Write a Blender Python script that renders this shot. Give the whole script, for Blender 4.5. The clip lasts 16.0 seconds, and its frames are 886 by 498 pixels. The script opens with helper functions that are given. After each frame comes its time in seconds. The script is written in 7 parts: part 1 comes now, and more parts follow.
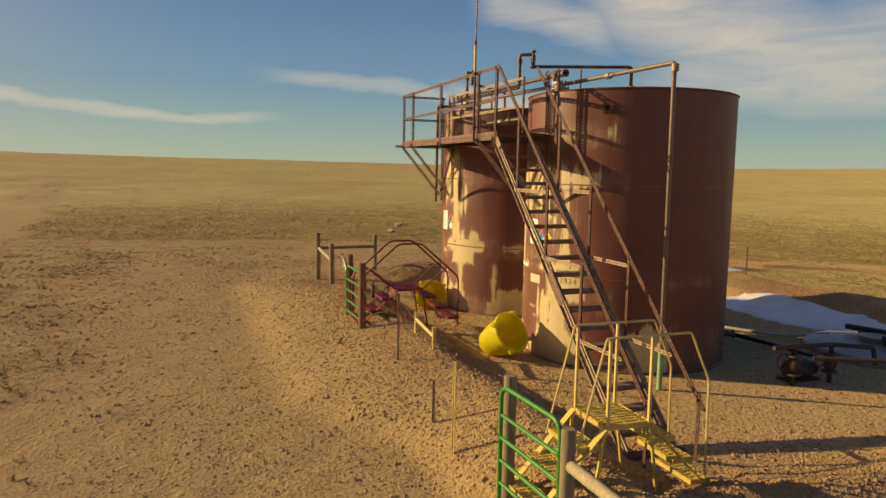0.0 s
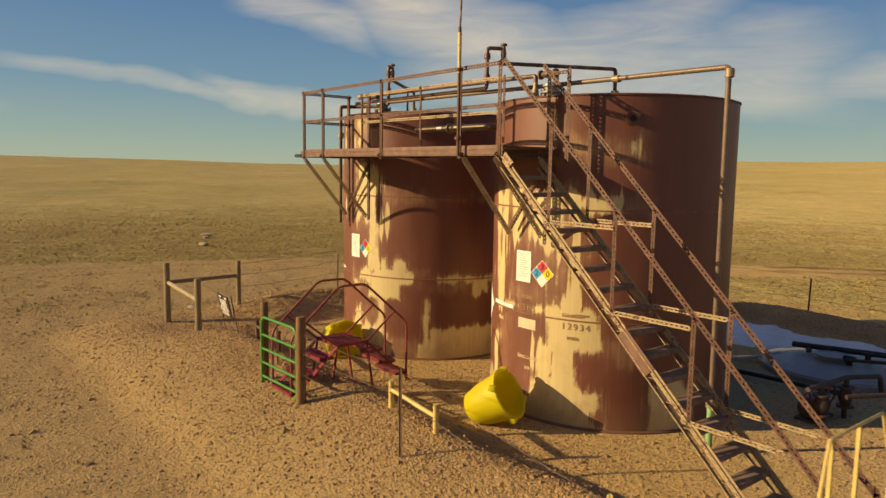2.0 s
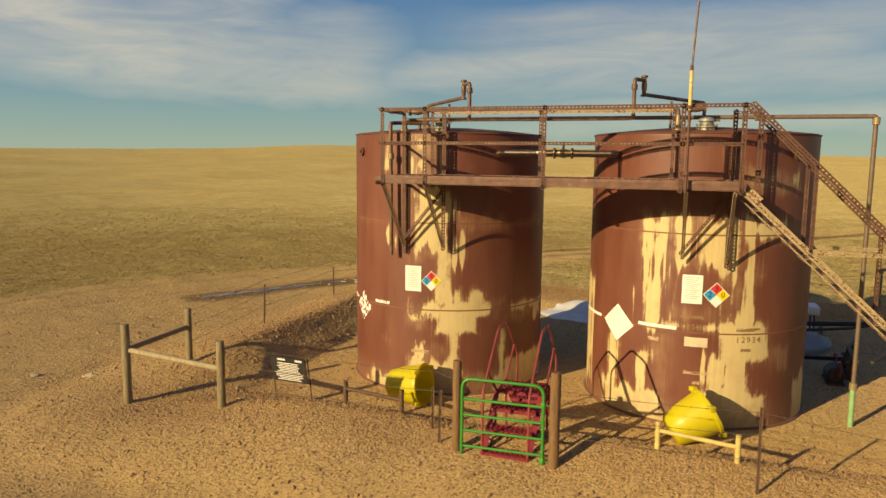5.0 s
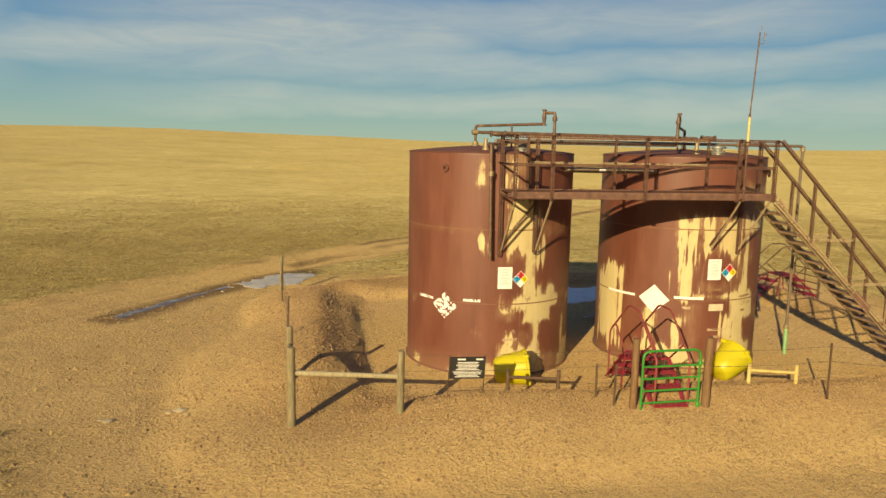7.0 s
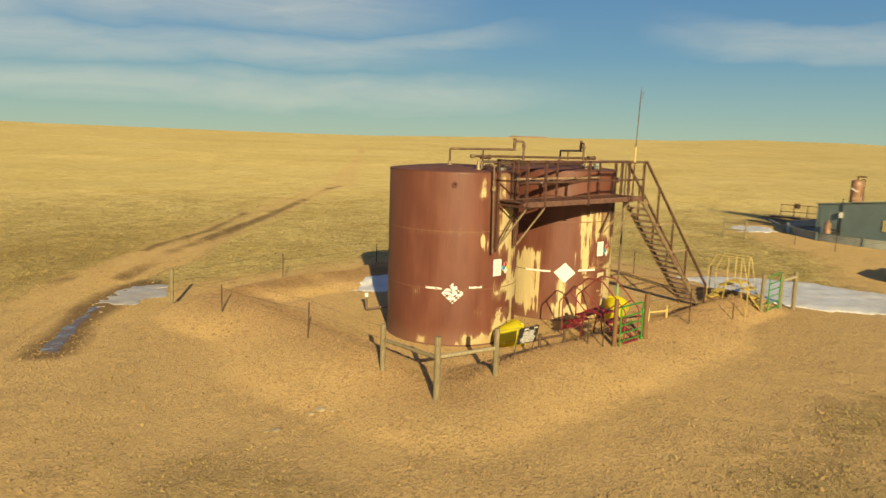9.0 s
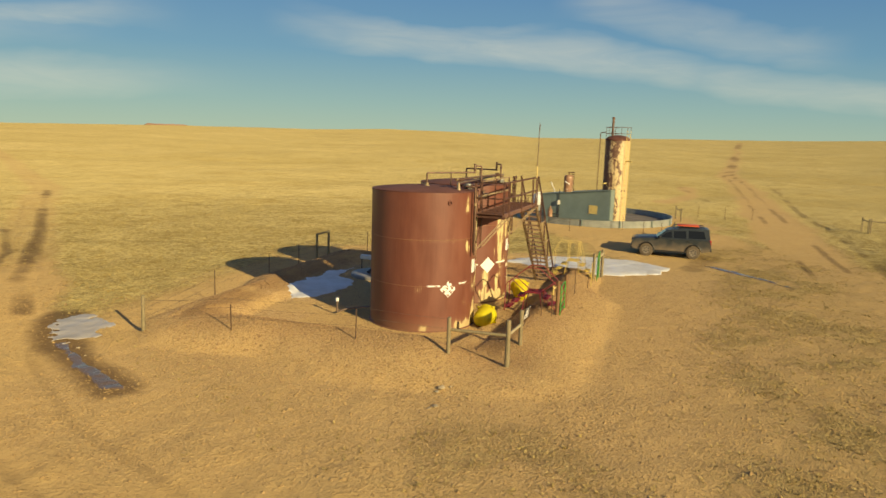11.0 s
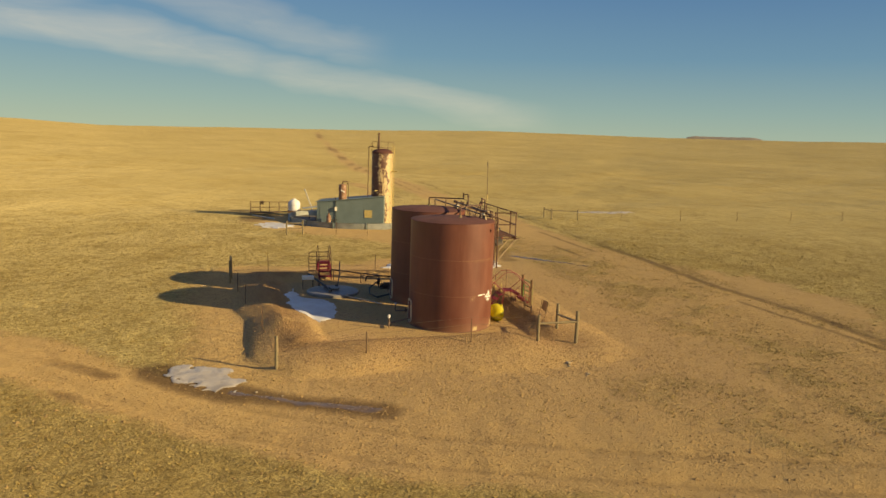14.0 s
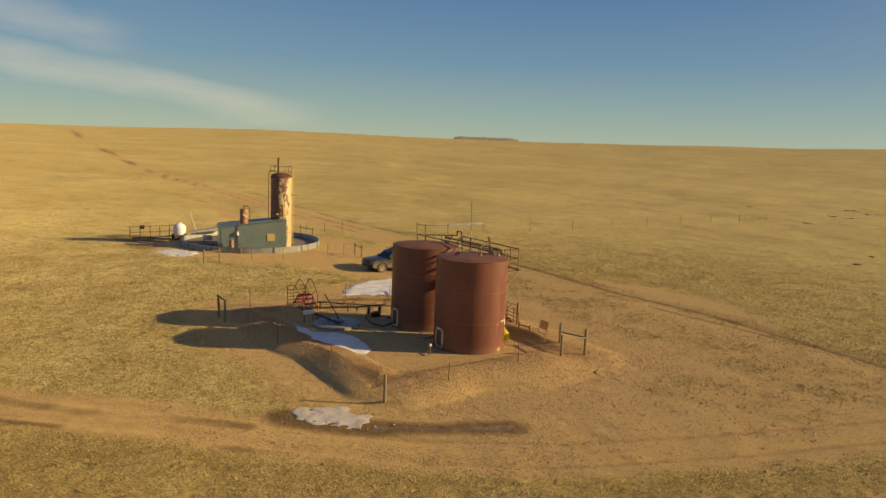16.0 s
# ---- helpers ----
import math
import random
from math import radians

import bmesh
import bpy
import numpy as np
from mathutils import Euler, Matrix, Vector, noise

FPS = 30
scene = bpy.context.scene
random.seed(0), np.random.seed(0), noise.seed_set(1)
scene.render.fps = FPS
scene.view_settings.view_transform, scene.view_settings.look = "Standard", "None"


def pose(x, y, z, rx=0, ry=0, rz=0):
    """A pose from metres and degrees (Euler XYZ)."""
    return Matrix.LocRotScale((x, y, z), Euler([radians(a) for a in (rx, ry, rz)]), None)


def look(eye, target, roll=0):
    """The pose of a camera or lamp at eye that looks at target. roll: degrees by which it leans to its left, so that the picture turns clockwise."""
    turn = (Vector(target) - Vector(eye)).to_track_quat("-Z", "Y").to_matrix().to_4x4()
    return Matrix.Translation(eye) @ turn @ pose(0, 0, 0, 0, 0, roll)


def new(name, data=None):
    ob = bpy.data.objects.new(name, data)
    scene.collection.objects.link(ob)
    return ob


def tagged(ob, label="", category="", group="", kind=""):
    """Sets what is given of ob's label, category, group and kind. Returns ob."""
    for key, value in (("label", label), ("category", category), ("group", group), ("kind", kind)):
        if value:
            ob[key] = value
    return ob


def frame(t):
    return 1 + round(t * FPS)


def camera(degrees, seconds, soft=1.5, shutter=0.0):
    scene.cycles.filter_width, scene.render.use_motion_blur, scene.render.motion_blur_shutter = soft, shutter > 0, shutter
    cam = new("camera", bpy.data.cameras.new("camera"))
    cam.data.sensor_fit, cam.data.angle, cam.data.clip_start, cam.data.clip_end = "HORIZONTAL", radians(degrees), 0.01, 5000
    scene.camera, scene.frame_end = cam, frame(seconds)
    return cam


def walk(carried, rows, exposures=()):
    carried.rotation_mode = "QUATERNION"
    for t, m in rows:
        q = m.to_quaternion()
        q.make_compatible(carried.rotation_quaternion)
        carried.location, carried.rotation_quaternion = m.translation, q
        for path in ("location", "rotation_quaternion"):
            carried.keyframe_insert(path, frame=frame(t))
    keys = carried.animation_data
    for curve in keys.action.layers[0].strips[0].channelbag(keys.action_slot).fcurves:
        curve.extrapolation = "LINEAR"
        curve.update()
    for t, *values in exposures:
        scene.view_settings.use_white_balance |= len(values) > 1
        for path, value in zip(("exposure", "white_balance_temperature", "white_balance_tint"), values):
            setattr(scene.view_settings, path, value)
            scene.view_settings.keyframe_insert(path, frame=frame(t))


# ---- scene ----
cam = camera(64.4, 16.0, shutter=0.3)
PATH = [
    (0, (13.421, -7.563, 3.281), (11.551, -6.89, 3.055), 1.0),
    (0.5, (12.516, -7.948, 3.342), (10.715, -7.105, 3.121), 1.1),
    (1, (11.499, -8.244, 3.421), (9.777, -7.252, 3.2), 1.0),
    (1.5, (10.447, -8.661, 3.539), (8.807, -7.539, 3.311), 0.8),
    (2, (9.395, -9.045, 3.588), (7.843, -7.804, 3.362), 0.9),
    (2.5, (8.34, -9.561, 3.72), (6.893, -8.201, 3.484), 0.8),
    (3, (7.254, -10.13, 3.829), (5.918, -8.661, 3.587), 0.8),
    (3.5, (6.081, -10.794, 3.896), (4.875, -9.217, 3.653), 0.8),
    (4, (4.821, -11.564, 4.022), (3.771, -9.881, 3.769), 0.6),
    (4.5, (3.473, -12.363, 4.115), (2.627, -10.569, 3.86), 0.7),
    (5, (2.022, -13.194, 4.187), (1.386, -11.315, 3.929), 0.6),
    (7.5, (-8.393, -15.665, 4.887), (-7.803, -13.778, 4.589), 1.3),
    (8, (-10.925, -15.573, 5.059), (-10.068, -13.792, 4.757), 1.4),
    (8.5, (-13.371, -15.162, 5.233), (-12.269, -13.522, 4.926), 1.6),
    (9, (-15.893, -14.497, 5.403), (-14.562, -13.036, 5.096), 1.8),
    (11.5, (-26.882, -6.331, 6.512), (-24.952, -5.902, 6.206), 1.8),
    (12, (-28.452, -3.78, 6.686), (-26.485, -3.579, 6.385), 1.8),
    (12.5, (-29.673, -0.981, 6.948), (-27.696, -0.992, 6.643), 1.9),
    (13, (-30.714, 2.002, 7.226), (-28.744, 1.839, 6.922), 1.9),
    (13.5, (-31.418, 5.094, 7.561), (-29.467, 4.775, 7.258), 2.1),
    (14, (-31.828, 8.14, 8.018), (-29.916, 7.639, 7.712), 2.0),
    (14.5, (-32.027, 11.302, 8.415), (-30.169, 10.624, 8.114), 2.1),
    (15, (-31.896, 14.505, 8.824), (-30.103, 13.67, 8.529), 2.3),
    (15.5, (-31.675, 17.743, 9.506), (-29.946, 16.781, 9.211), 2.4),
    (16, (-31.213, 20.656, 10.127), (-29.555, 19.575, 9.839), 2.4),
]
EXPOSURES = [(0, 0.19, 8800, 11), (2, 0.18, 8700, 10), (5, 0.16, 8300, 5), (7.5, 0.27, 7700, -1), (9, 0.30, 7700, -1), (11.5, 0.32, 8000, 0), (13.5, 0.30, 8500, 4), (16, 0.29, 9000, 10)]
walk(cam, [(t, look(eye, target, roll)) for t, eye, target, roll in PATH], EXPOSURES)

# ---- world and sun ----
SUN_FROM = Vector((-0.534, -0.846, 0.0)).normalized()
SUN_EL = radians(19.5)
SUN_DIR = Vector((SUN_FROM.x * math.cos(SUN_EL), SUN_FROM.y * math.cos(SUN_EL), math.sin(SUN_EL)))

world = bpy.data.worlds.new("world")
scene.world = world
world.use_nodes = True
wt = world.node_tree
wt.nodes.clear()


class Net:
    """Short-hand for building node trees."""

    def __init__(self, tree):
        self.t = tree

    def node(self, kind, **kw):
        n = self.t.nodes.new(kind)
        for k, v in kw.items():
            if k == "op":
                n.operation = v
            elif k == "blend":
                n.blend_type = v
            elif k == "data":
                n.data_type = v
        return n

    def link(self, a, b):
        self.t.links.new(a, b)

    def put(self, v, socket):
        if isinstance(v, bpy.types.NodeSocket):
            self.t.links.new(v, socket)
        else:
            socket.default_value = v

    def math(self, op, a, b=0.0, c=None, clamp=False):
        n = self.node("ShaderNodeMath", op=op)
        n.use_clamp = clamp
        self.put(a, n.inputs[0])
        self.put(b, n.inputs[1])
        if c is not None:
            self.put(c, n.inputs[2])
        return n.outputs[0]

    def mapr(self, v, a, b, c=0.0, d=1.0, smooth=False):
        n = self.node("ShaderNodeMapRange")
        n.interpolation_type = "SMOOTHSTEP" if smooth else "LINEAR"
        self.put(v, n.inputs[0])
        for i, x in enumerate((a, b, c, d)):
            n.inputs[i + 1].default_value = x
        return n.outputs[0]

    def mix(self, f, a, b, blend="MIX"):
        n = self.node("ShaderNodeMix", data="RGBA", blend=blend)
        self.put(f, n.inputs[0])
        for v, s in ((a, n.inputs[6]), (b, n.inputs[7])):
            self.put((*v, 1.0) if isinstance(v, tuple) and len(v) == 3 else v, s)
        return n.outputs[2]

    def noise(self, vec, scale, detail=4.0, rough=0.55, dist=0.0):
        n = self.node("ShaderNodeTexNoise")
        n.inputs["Scale"].default_value = scale
        n.inputs["Detail"].default_value = detail
        n.inputs["Roughness"].default_value = rough
        n.inputs["Distortion"].default_value = dist
        if vec is not None:
            self.link(vec, n.inputs["Vector"])
        return n.outputs["Fac"]

    def vor(self, vec, scale, feature="F1", out="Distance"):
        n = self.node("ShaderNodeTexVoronoi")
        n.feature = feature
        n.inputs["Scale"].default_value = scale
        if vec is not None:
            self.link(vec, n.inputs["Vector"])
        return n.outputs[out]

    def coord(self, which="Object"):
        return self.node("ShaderNodeTexCoord").outputs[which]

    def sep(self, v):
        n = self.node("ShaderNodeSeparateXYZ")
        self.link(v, n.inputs[0])
        return n.outputs

    def comb(self, x, y, z):
        n = self.node("ShaderNodeCombineXYZ")
        for v, s in zip((x, y, z), n.inputs):
            self.put(v, s)
        return n.outputs[0]


w = Net(wt)
sky = w.node("ShaderNodeTexSky")
sky.sky_type = "NISHITA"
sky.sun_disc = False
sky.sun_elevation = SUN_EL
sky.sun_rotation = math.atan2(SUN_FROM.x, SUN_FROM.y)
sky.altitude = 1500.0
sky.air_density = 1.0
sky.dust_density = 0.6
sky.ozone_density = 1.6
# thin cirrus: laid out over heading and height above the horizon
gx, gy, gz_ = w.sep(w.coord("Generated"))
heading = w.math("ARCTAN2", gx, gy)
flat = w.math("SQRT", w.math("ADD", w.math("MULTIPLY", gx, gx), w.math("MULTIPLY", gy, gy)))
lift = w.math("ARCTAN2", gz_, flat)
deg_a = w.math("MULTIPLY", heading, 180.0 / math.pi)
wisp = w.noise(w.comb(w.math("MULTIPLY", heading, 2.6), w.math("MULTIPLY", lift, 15.0), 1.3), 2.6, 8.0, 0.62, 0.8)
sway = w.noise(w.comb(w.math("MULTIPLY", heading, 1.6), w.math("MULTIPLY", lift, 4.0), 7.1), 2.0, 4.0, 0.55, 0.3)
deg_e = w.math("ADD", w.math("MULTIPLY", lift, 180.0 / math.pi), w.math("MULTIPLY", w.math("SUBTRACT", sway, 0.5), 4.5))
# long cirrus streaks: heading and height of both ends, half width (degrees), thickness
CIRRUS = ((-106, 5.0, -84, 3.5, 0.6, 0.62), (-84, 7.1, -64, 4.6, 0.8, 0.5), (-68, 13.5, -57, 10.4, 2.0, 0.7), (-60, 13.5, -36, 6.6, 3.6, 0.85), (-48, 9.0, -22, 8.6, 2.6, 0.6),
          (-70, 6.0, -54, 3.3, 1.2, 0.7), (-55, 6.6, -30, 12.0, 2.8, 0.6), (-52, 7.4, -22, 6.4, 3.2, 0.7), (-26, 6.4, 14, 8.6, 2.2, 0.65), (-18, 9.4, 42, 10.4, 2.4, 0.5), (-18, 6.0, 42, 6.6, 1.7, 0.5),
          (-16, 3.4, 50, 3.2, 1.5, 0.45), (8, 6.0, 48, 7.6, 1.1, 0.45), (58, 8.4, 78, 8.0, 1.0, 0.35), (60, 8.6, 92, 5.2, 1.7, 0.48), (88, 5.6, 112, 2.0, 1.6, 0.4), (80, 10.4, 99, 7.0, 1.6, 0.3))
veil = None
for a0, e0, a1, e1, wide, thick_ in CIRRUS:
    u = w.math("DIVIDE", w.math("SUBTRACT", deg_a, a0), a1 - a0)
    mid = w.math("MULTIPLY_ADD", u, e1 - e0, e0)
    d = w.math("DIVIDE", w.math("SUBTRACT", deg_e, mid), wide)
    band = w.math("SUBTRACT", 1.0, w.math("MULTIPLY", d, d), clamp=True)
    band = w.math("MULTIPLY", band, w.math("MULTIPLY", w.mapr(u, -0.1, 0.18, 0.0, 1.0, True), w.mapr(u, 1.1, 0.82, 0.0, 1.0, True)))
    band = w.math("MULTIPLY", band, thick_)
    veil = band if veil is None else w.math("MAXIMUM", veil, band)
high_veil = w.math("MULTIPLY", w.mapr(lift, 0.22, 0.4, 0.0, 0.16, True), w.mapr(sway, 0.5, 0.7, 0.0, 1.0, True))
veil = w.math("MULTIPLY", w.math("MAXIMUM", veil, high_veil), w.mapr(wisp, 0.22, 0.74, 0.4, 1.05))
cover = w.math("MULTIPLY", veil, 0.88, clamp=True)
# clear air: the sky model, evened out with a plain gradient
ramp = w.node("ShaderNodeValToRGB")
ramp.color_ramp.elements[0].position, ramp.color_ramp.elements[0].color = 0.0, (4.6, 6.1, 5.6, 1)
ramp.color_ramp.elements[1].position, ramp.color_ramp.elements[1].color = 1.0, (0.42, 1.15, 3.7, 1)
for at_, tone in ((0.12, (3.35, 5.3, 6.05, 1)), (0.30, (1.8, 3.9, 6.5, 1)), (0.52, (1.15, 2.9, 6.2, 1))):
    ramp.color_ramp.elements.new(at_).color = tone
w.link(w.mapr(lift, 0.0, 0.38), ramp.inputs[0])
thin = w.mix(1.0, sky.outputs[0], w.mix(w.mapr(lift, 0.0, 0.3, 0.0, 1.0, True), (0.42, 0.48, 0.50), (0.8, 0.84, 0.86)), "MULTIPLY")
air = w.mix(0.85, thin, ramp.outputs[0])
# clear sky toned down by hand round heading 138, lens falloff included
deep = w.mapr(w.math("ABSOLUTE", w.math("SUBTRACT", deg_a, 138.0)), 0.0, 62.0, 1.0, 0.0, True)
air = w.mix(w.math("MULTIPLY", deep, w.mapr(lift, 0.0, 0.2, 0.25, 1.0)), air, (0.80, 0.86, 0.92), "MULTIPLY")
# bright warm sky round the sun
near_sun = w.math("ADD", w.math("ADD", w.math("MULTIPLY", gx, SUN_DIR.x), w.math("MULTIPLY", gy, SUN_DIR.y)), w.math("MULTIPLY", gz_, SUN_DIR.z))
glow = w.math("POWER", w.math("MAXIMUM", near_sun, 0.0), 6.0)
air = w.mix(glow, air, (9.0, 7.0, 4.6))
bg = w.node("ShaderNodeBackground")
SKY_STRENGTH = 0.072
bg.inputs["Strength"].default_value = SKY_STRENGTH
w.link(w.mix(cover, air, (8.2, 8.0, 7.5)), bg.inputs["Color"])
wo = w.node("ShaderNodeOutputWorld")
w.link(bg.outputs[0], wo.inputs[0])

sun_data = bpy.data.lights.new("sun", "SUN")
sun_data.energy = 5.0
sun_data.angle = radians(0.5)
sun_data.color = (1.0, 0.825, 0.56)
sun = new("sun", sun_data)
sun.matrix_world = look(SUN_DIR * 60, (0, 0, 0))

# ---- materials ----


def material(name):
    m = bpy.data.materials.new(name)
    m.use_nodes = True
    n = Net(m.node_tree)
    return m, n, m.node_tree.nodes["Principled BSDF"]


def bump(n, bsdf, height, strength=0.3, distance=0.01):
    b = n.node("ShaderNodeBump")
    b.inputs["Strength"].default_value = strength
    b.inputs["Distance"].default_value = distance
    n.link(height, b.inputs["Height"])
    n.link(b.outputs[0], bsdf.inputs["Normal"])


def plain(name, col, rough=0.6, metal=0.0, vary=0.25, scale=6.0, wear=None, wear_amount=0.0, relief=0.15):
    """Paint or metal with blotches at two scales and, if given, worn spots of another colour."""
    m, n, b = material(name)
    c = n.coord()
    a = n.noise(c, scale, 3.0)
    f = n.noise(c, scale * 7.0, 5.0)
    dark = tuple(v * (1 - vary) for v in col)
    lite = tuple(min(1.0, v * (1 + vary)) for v in col)
    out = n.mix(n.mapr(a, 0.3, 0.7), dark, lite)
    out = n.mix(n.mapr(f, 0.35, 0.7, 0.0, 0.5), out, tuple(v * (1 - vary * 0.8) for v in col))
    if wear:
        k = n.mapr(n.math("ADD", n.math("MULTIPLY", a, 0.5), n.math("MULTIPLY", f, 0.5)), 0.62 - wear_amount, 0.66 - wear_amount)
        out = n.mix(k, out, wear)
    n.link(out, b.inputs["Base Color"])
    b.inputs["Metallic"].default_value = metal
    n.link(n.mapr(f, 0.2, 0.8, max(0.05, rough - 0.12), min(1.0, rough + 0.12)), b.inputs["Roughness"])
    bump(n, b, f, relief, 0.004)
    return m


RUST = (0.16, 0.065, 0.03)
CREAM = (0.66, 0.50, 0.27)
M_STEEL = plain("rusted_brown_steel", (0.125, 0.058, 0.040), 0.65, 0.1, 0.35, 9.0, (0.22, 0.12, 0.075), 0.02)
M_TREAD = plain("worn_tread_steel", (0.25, 0.155, 0.095), 0.92, 0.0, 0.3, 8.0, (0.44, 0.33, 0.2), -0.01)
M_CHANNEL = plain("pink_brown_channel", (0.18, 0.092, 0.066), 0.6, 0.0, 0.3, 8.0, (0.30, 0.18, 0.125), 0.02)
M_STRINGER = plain("worn_cream_steel", (0.42, 0.31, 0.18), 0.65, 0.0, 0.3, 7.0, (0.15, 0.07, 0.045), 0.09)
M_BRACE = plain("worn_pale_brace", (0.48, 0.36, 0.23), 0.7, 0.0, 0.3, 7.0, (0.14, 0.065, 0.045), 0.04)
M_HATCH = plain("grey_hatch_casting", (0.27, 0.28, 0.25), 0.5, 0.3, 0.3, 12.0, (0.36, 0.26, 0.15), 0.03)
M_PIPE = plain("dark_pipe", (0.15, 0.085, 0.055), 0.5, 0.15, 0.35, 8.0, (0.30, 0.19, 0.11), 0.05)
M_GALV = plain("galvanised_pipe", (0.20, 0.145, 0.105), 0.5, 0.2, 0.25, 8.0, RUST, 0.05)
M_PALEHOSE = plain("pale_hose", (0.46, 0.40, 0.31), 0.6, 0.0, 0.15, 6.0)
M_PLY = plain("bare_ply", (0.46, 0.32, 0.17), 0.8, 0.0, 0.2, 5.0)
M_IRON = plain("dark_oily_iron", (0.065, 0.042, 0.032), 0.6, 0.1, 0.35, 9.0, (0.15, 0.085, 0.05), 0.02)
M_BLACKPIPE = plain("black_pipe", (0.028, 0.026, 0.026), 0.5, 0.2, 0.3, 8.0)
M_BRASS = plain("brass_fitting", (0.34, 0.26, 0.15), 0.5, 0.3, 0.3, 12.0, RUST, 0.05)
M_GREEN = plain("green_gate_paint", (0.040, 0.25, 0.035), 0.4, 0.0, 0.2, 8.0, (0.16, 0.12, 0.07), -0.06)
M_PALEGREEN = plain("pale_green_paint", (0.24, 0.44, 0.20), 0.5, 0.0, 0.2, 8.0)
M_YELLOW = plain("yellow_paint", (0.60, 0.45, 0.11), 0.4, 0.0, 0.12, 5.0, (0.35, 0.24, 0.10), -0.07)
M_TUB = plain("yellow_plastic", (0.80, 0.71, 0.05), 0.38, 0.0, 0.08, 4.0)
_t = M_TUB.node_tree
_n = Net(_t)
_glow = _n.node("ShaderNodeBsdfTranslucent")
_glow.inputs["Color"].default_value = (0.80, 0.70, 0.05, 1)
_mix = _n.node("ShaderNodeMixShader")
_mix.inputs[0].default_value = 0.4
_n.link(_t.nodes["Principled BSDF"].outputs[0], _mix.inputs[1])
_n.link(_glow.outputs[0], _mix.inputs[2])
_n.link(_mix.outputs[0], _t.nodes["Material Output"].inputs["Surface"])
M_PALEYELLOW = plain("faded_yellow_paint", (0.66, 0.50, 0.18), 0.55, 0.0, 0.2, 7.0, (0.30, 0.2, 0.12), 0.0)
M_CLOD = plain("earth_clod", (0.36, 0.235, 0.10), 0.95, 0.0, 0.35, 7.0, relief=0.5)
M_RED = plain("dark_red_paint", (0.24, 0.022, 0.040), 0.5, 0.0, 0.3, 7.0, (0.42, 0.10, 0.09), 0.02)
M_REDRAIL = plain("faded_red_rail", (0.26, 0.052, 0.048), 0.55, 0.0, 0.3, 8.0, (0.14, 0.07, 0.05), 0.02)
M_TPOST = plain("rusty_post", (0.13, 0.075, 0.045), 0.75, 0.1, 0.35, 8.0)
M_WIRE = plain("fence_wire", (0.16, 0.12, 0.09), 0.6, 0.5, 0.3, 10.0)
M_WHITE = plain("white_sticker", (0.82, 0.79, 0.74), 0.5, 0.0, 0.06, 8.0)
M_INK = plain("dark_ink", (0.28, 0.17, 0.09), 0.7, 0.0, 0.2, 20.0)
M_PALEINK = plain("pale_stencil", (0.46, 0.33, 0.21), 0.7, 0.0, 0.2, 20.0)
M_STICKER = plain("faded_sticker", (0.62, 0.52, 0.36), 0.6, 0.0, 0.15, 9.0, (0.40, 0.26, 0.15), 0.02)
M_DOORRING = plain("pale_door_ring", (0.66, 0.56, 0.42), 0.6, 0.0, 0.15, 5.0, (0.24, 0.11, 0.06), -0.01)
M_GREYINK = plain("grey_print", (0.42, 0.38, 0.36), 0.7, 0.0, 0.1, 20.0)
M_BLACK = plain("black_board", (0.024, 0.021, 0.019), 0.8, 0.0, 0.3, 6.0)
M_DRED = plain("sign_red", (0.60, 0.035, 0.05), 0.4, 0.0, 0.06, 8.0)
M_DBLUE = plain("sign_blue", (0.01, 0.30, 0.58), 0.4, 0.0, 0.06, 8.0)
M_DYEL = plain("sign_yellow", (0.85, 0.66, 0.02), 0.4, 0.0, 0.06, 8.0)
M_RUBBER = plain("muddy_tyre_rubber", (0.13, 0.10, 0.068), 0.9, 0.0, 0.4, 9.0, (0.045, 0.038, 0.032), 0.05)
M_RIM = plain("muddy_rim", (0.34, 0.29, 0.23), 0.45, 0.5, 0.3, 12.0)
M_CARBLACK = plain("black_trim", (0.016, 0.016, 0.017), 0.5, 0.0, 0.3, 9.0)
M_TAIL = plain("red_lens", (0.45, 0.02, 0.02), 0.25, 0.0, 0.1, 9.0)
M_HEAD = plain("lamp_glass", (0.55, 0.55, 0.55), 0.15, 0.2, 0.1, 9.0)
M_ORANGE = plain("orange_plastic", (0.62, 0.10, 0.03), 0.5, 0.0, 0.15, 6.0)
M_SHED = plain("grey_green_sheet", (0.19, 0.245, 0.225), 0.5, 0.1, 0.12, 1.2, (0.28, 0.25, 0.18), -0.05)
M_SHEDTRIM = plain("pale_sheet", (0.55, 0.52, 0.45), 0.5, 0.1, 0.12, 2.0)
M_POLY = plain("white_plastic_tank", (0.80, 0.78, 0.72), 0.45, 0.0, 0.06, 3.0)
M_LINER = plain("dusty_liner", (0.20, 0.165, 0.12), 0.8, 0.0, 0.3, 0.6)
M_LID = plain("grey_fibreglass", (0.25, 0.232, 0.205), 0.42, 0.0, 0.2, 2.0, (0.42, 0.40, 0.37), 0.0)
M_ROCK = plain("pale_rock", (0.46, 0.37, 0.235), 0.85, 0.0, 0.3, 6.0, relief=0.6)
M_PEBBLE = plain("gravel_stone", (0.34, 0.208, 0.10), 0.85, 0.0, 0.35, 9.0, (0.55, 0.43, 0.28), -0.04, 0.5)


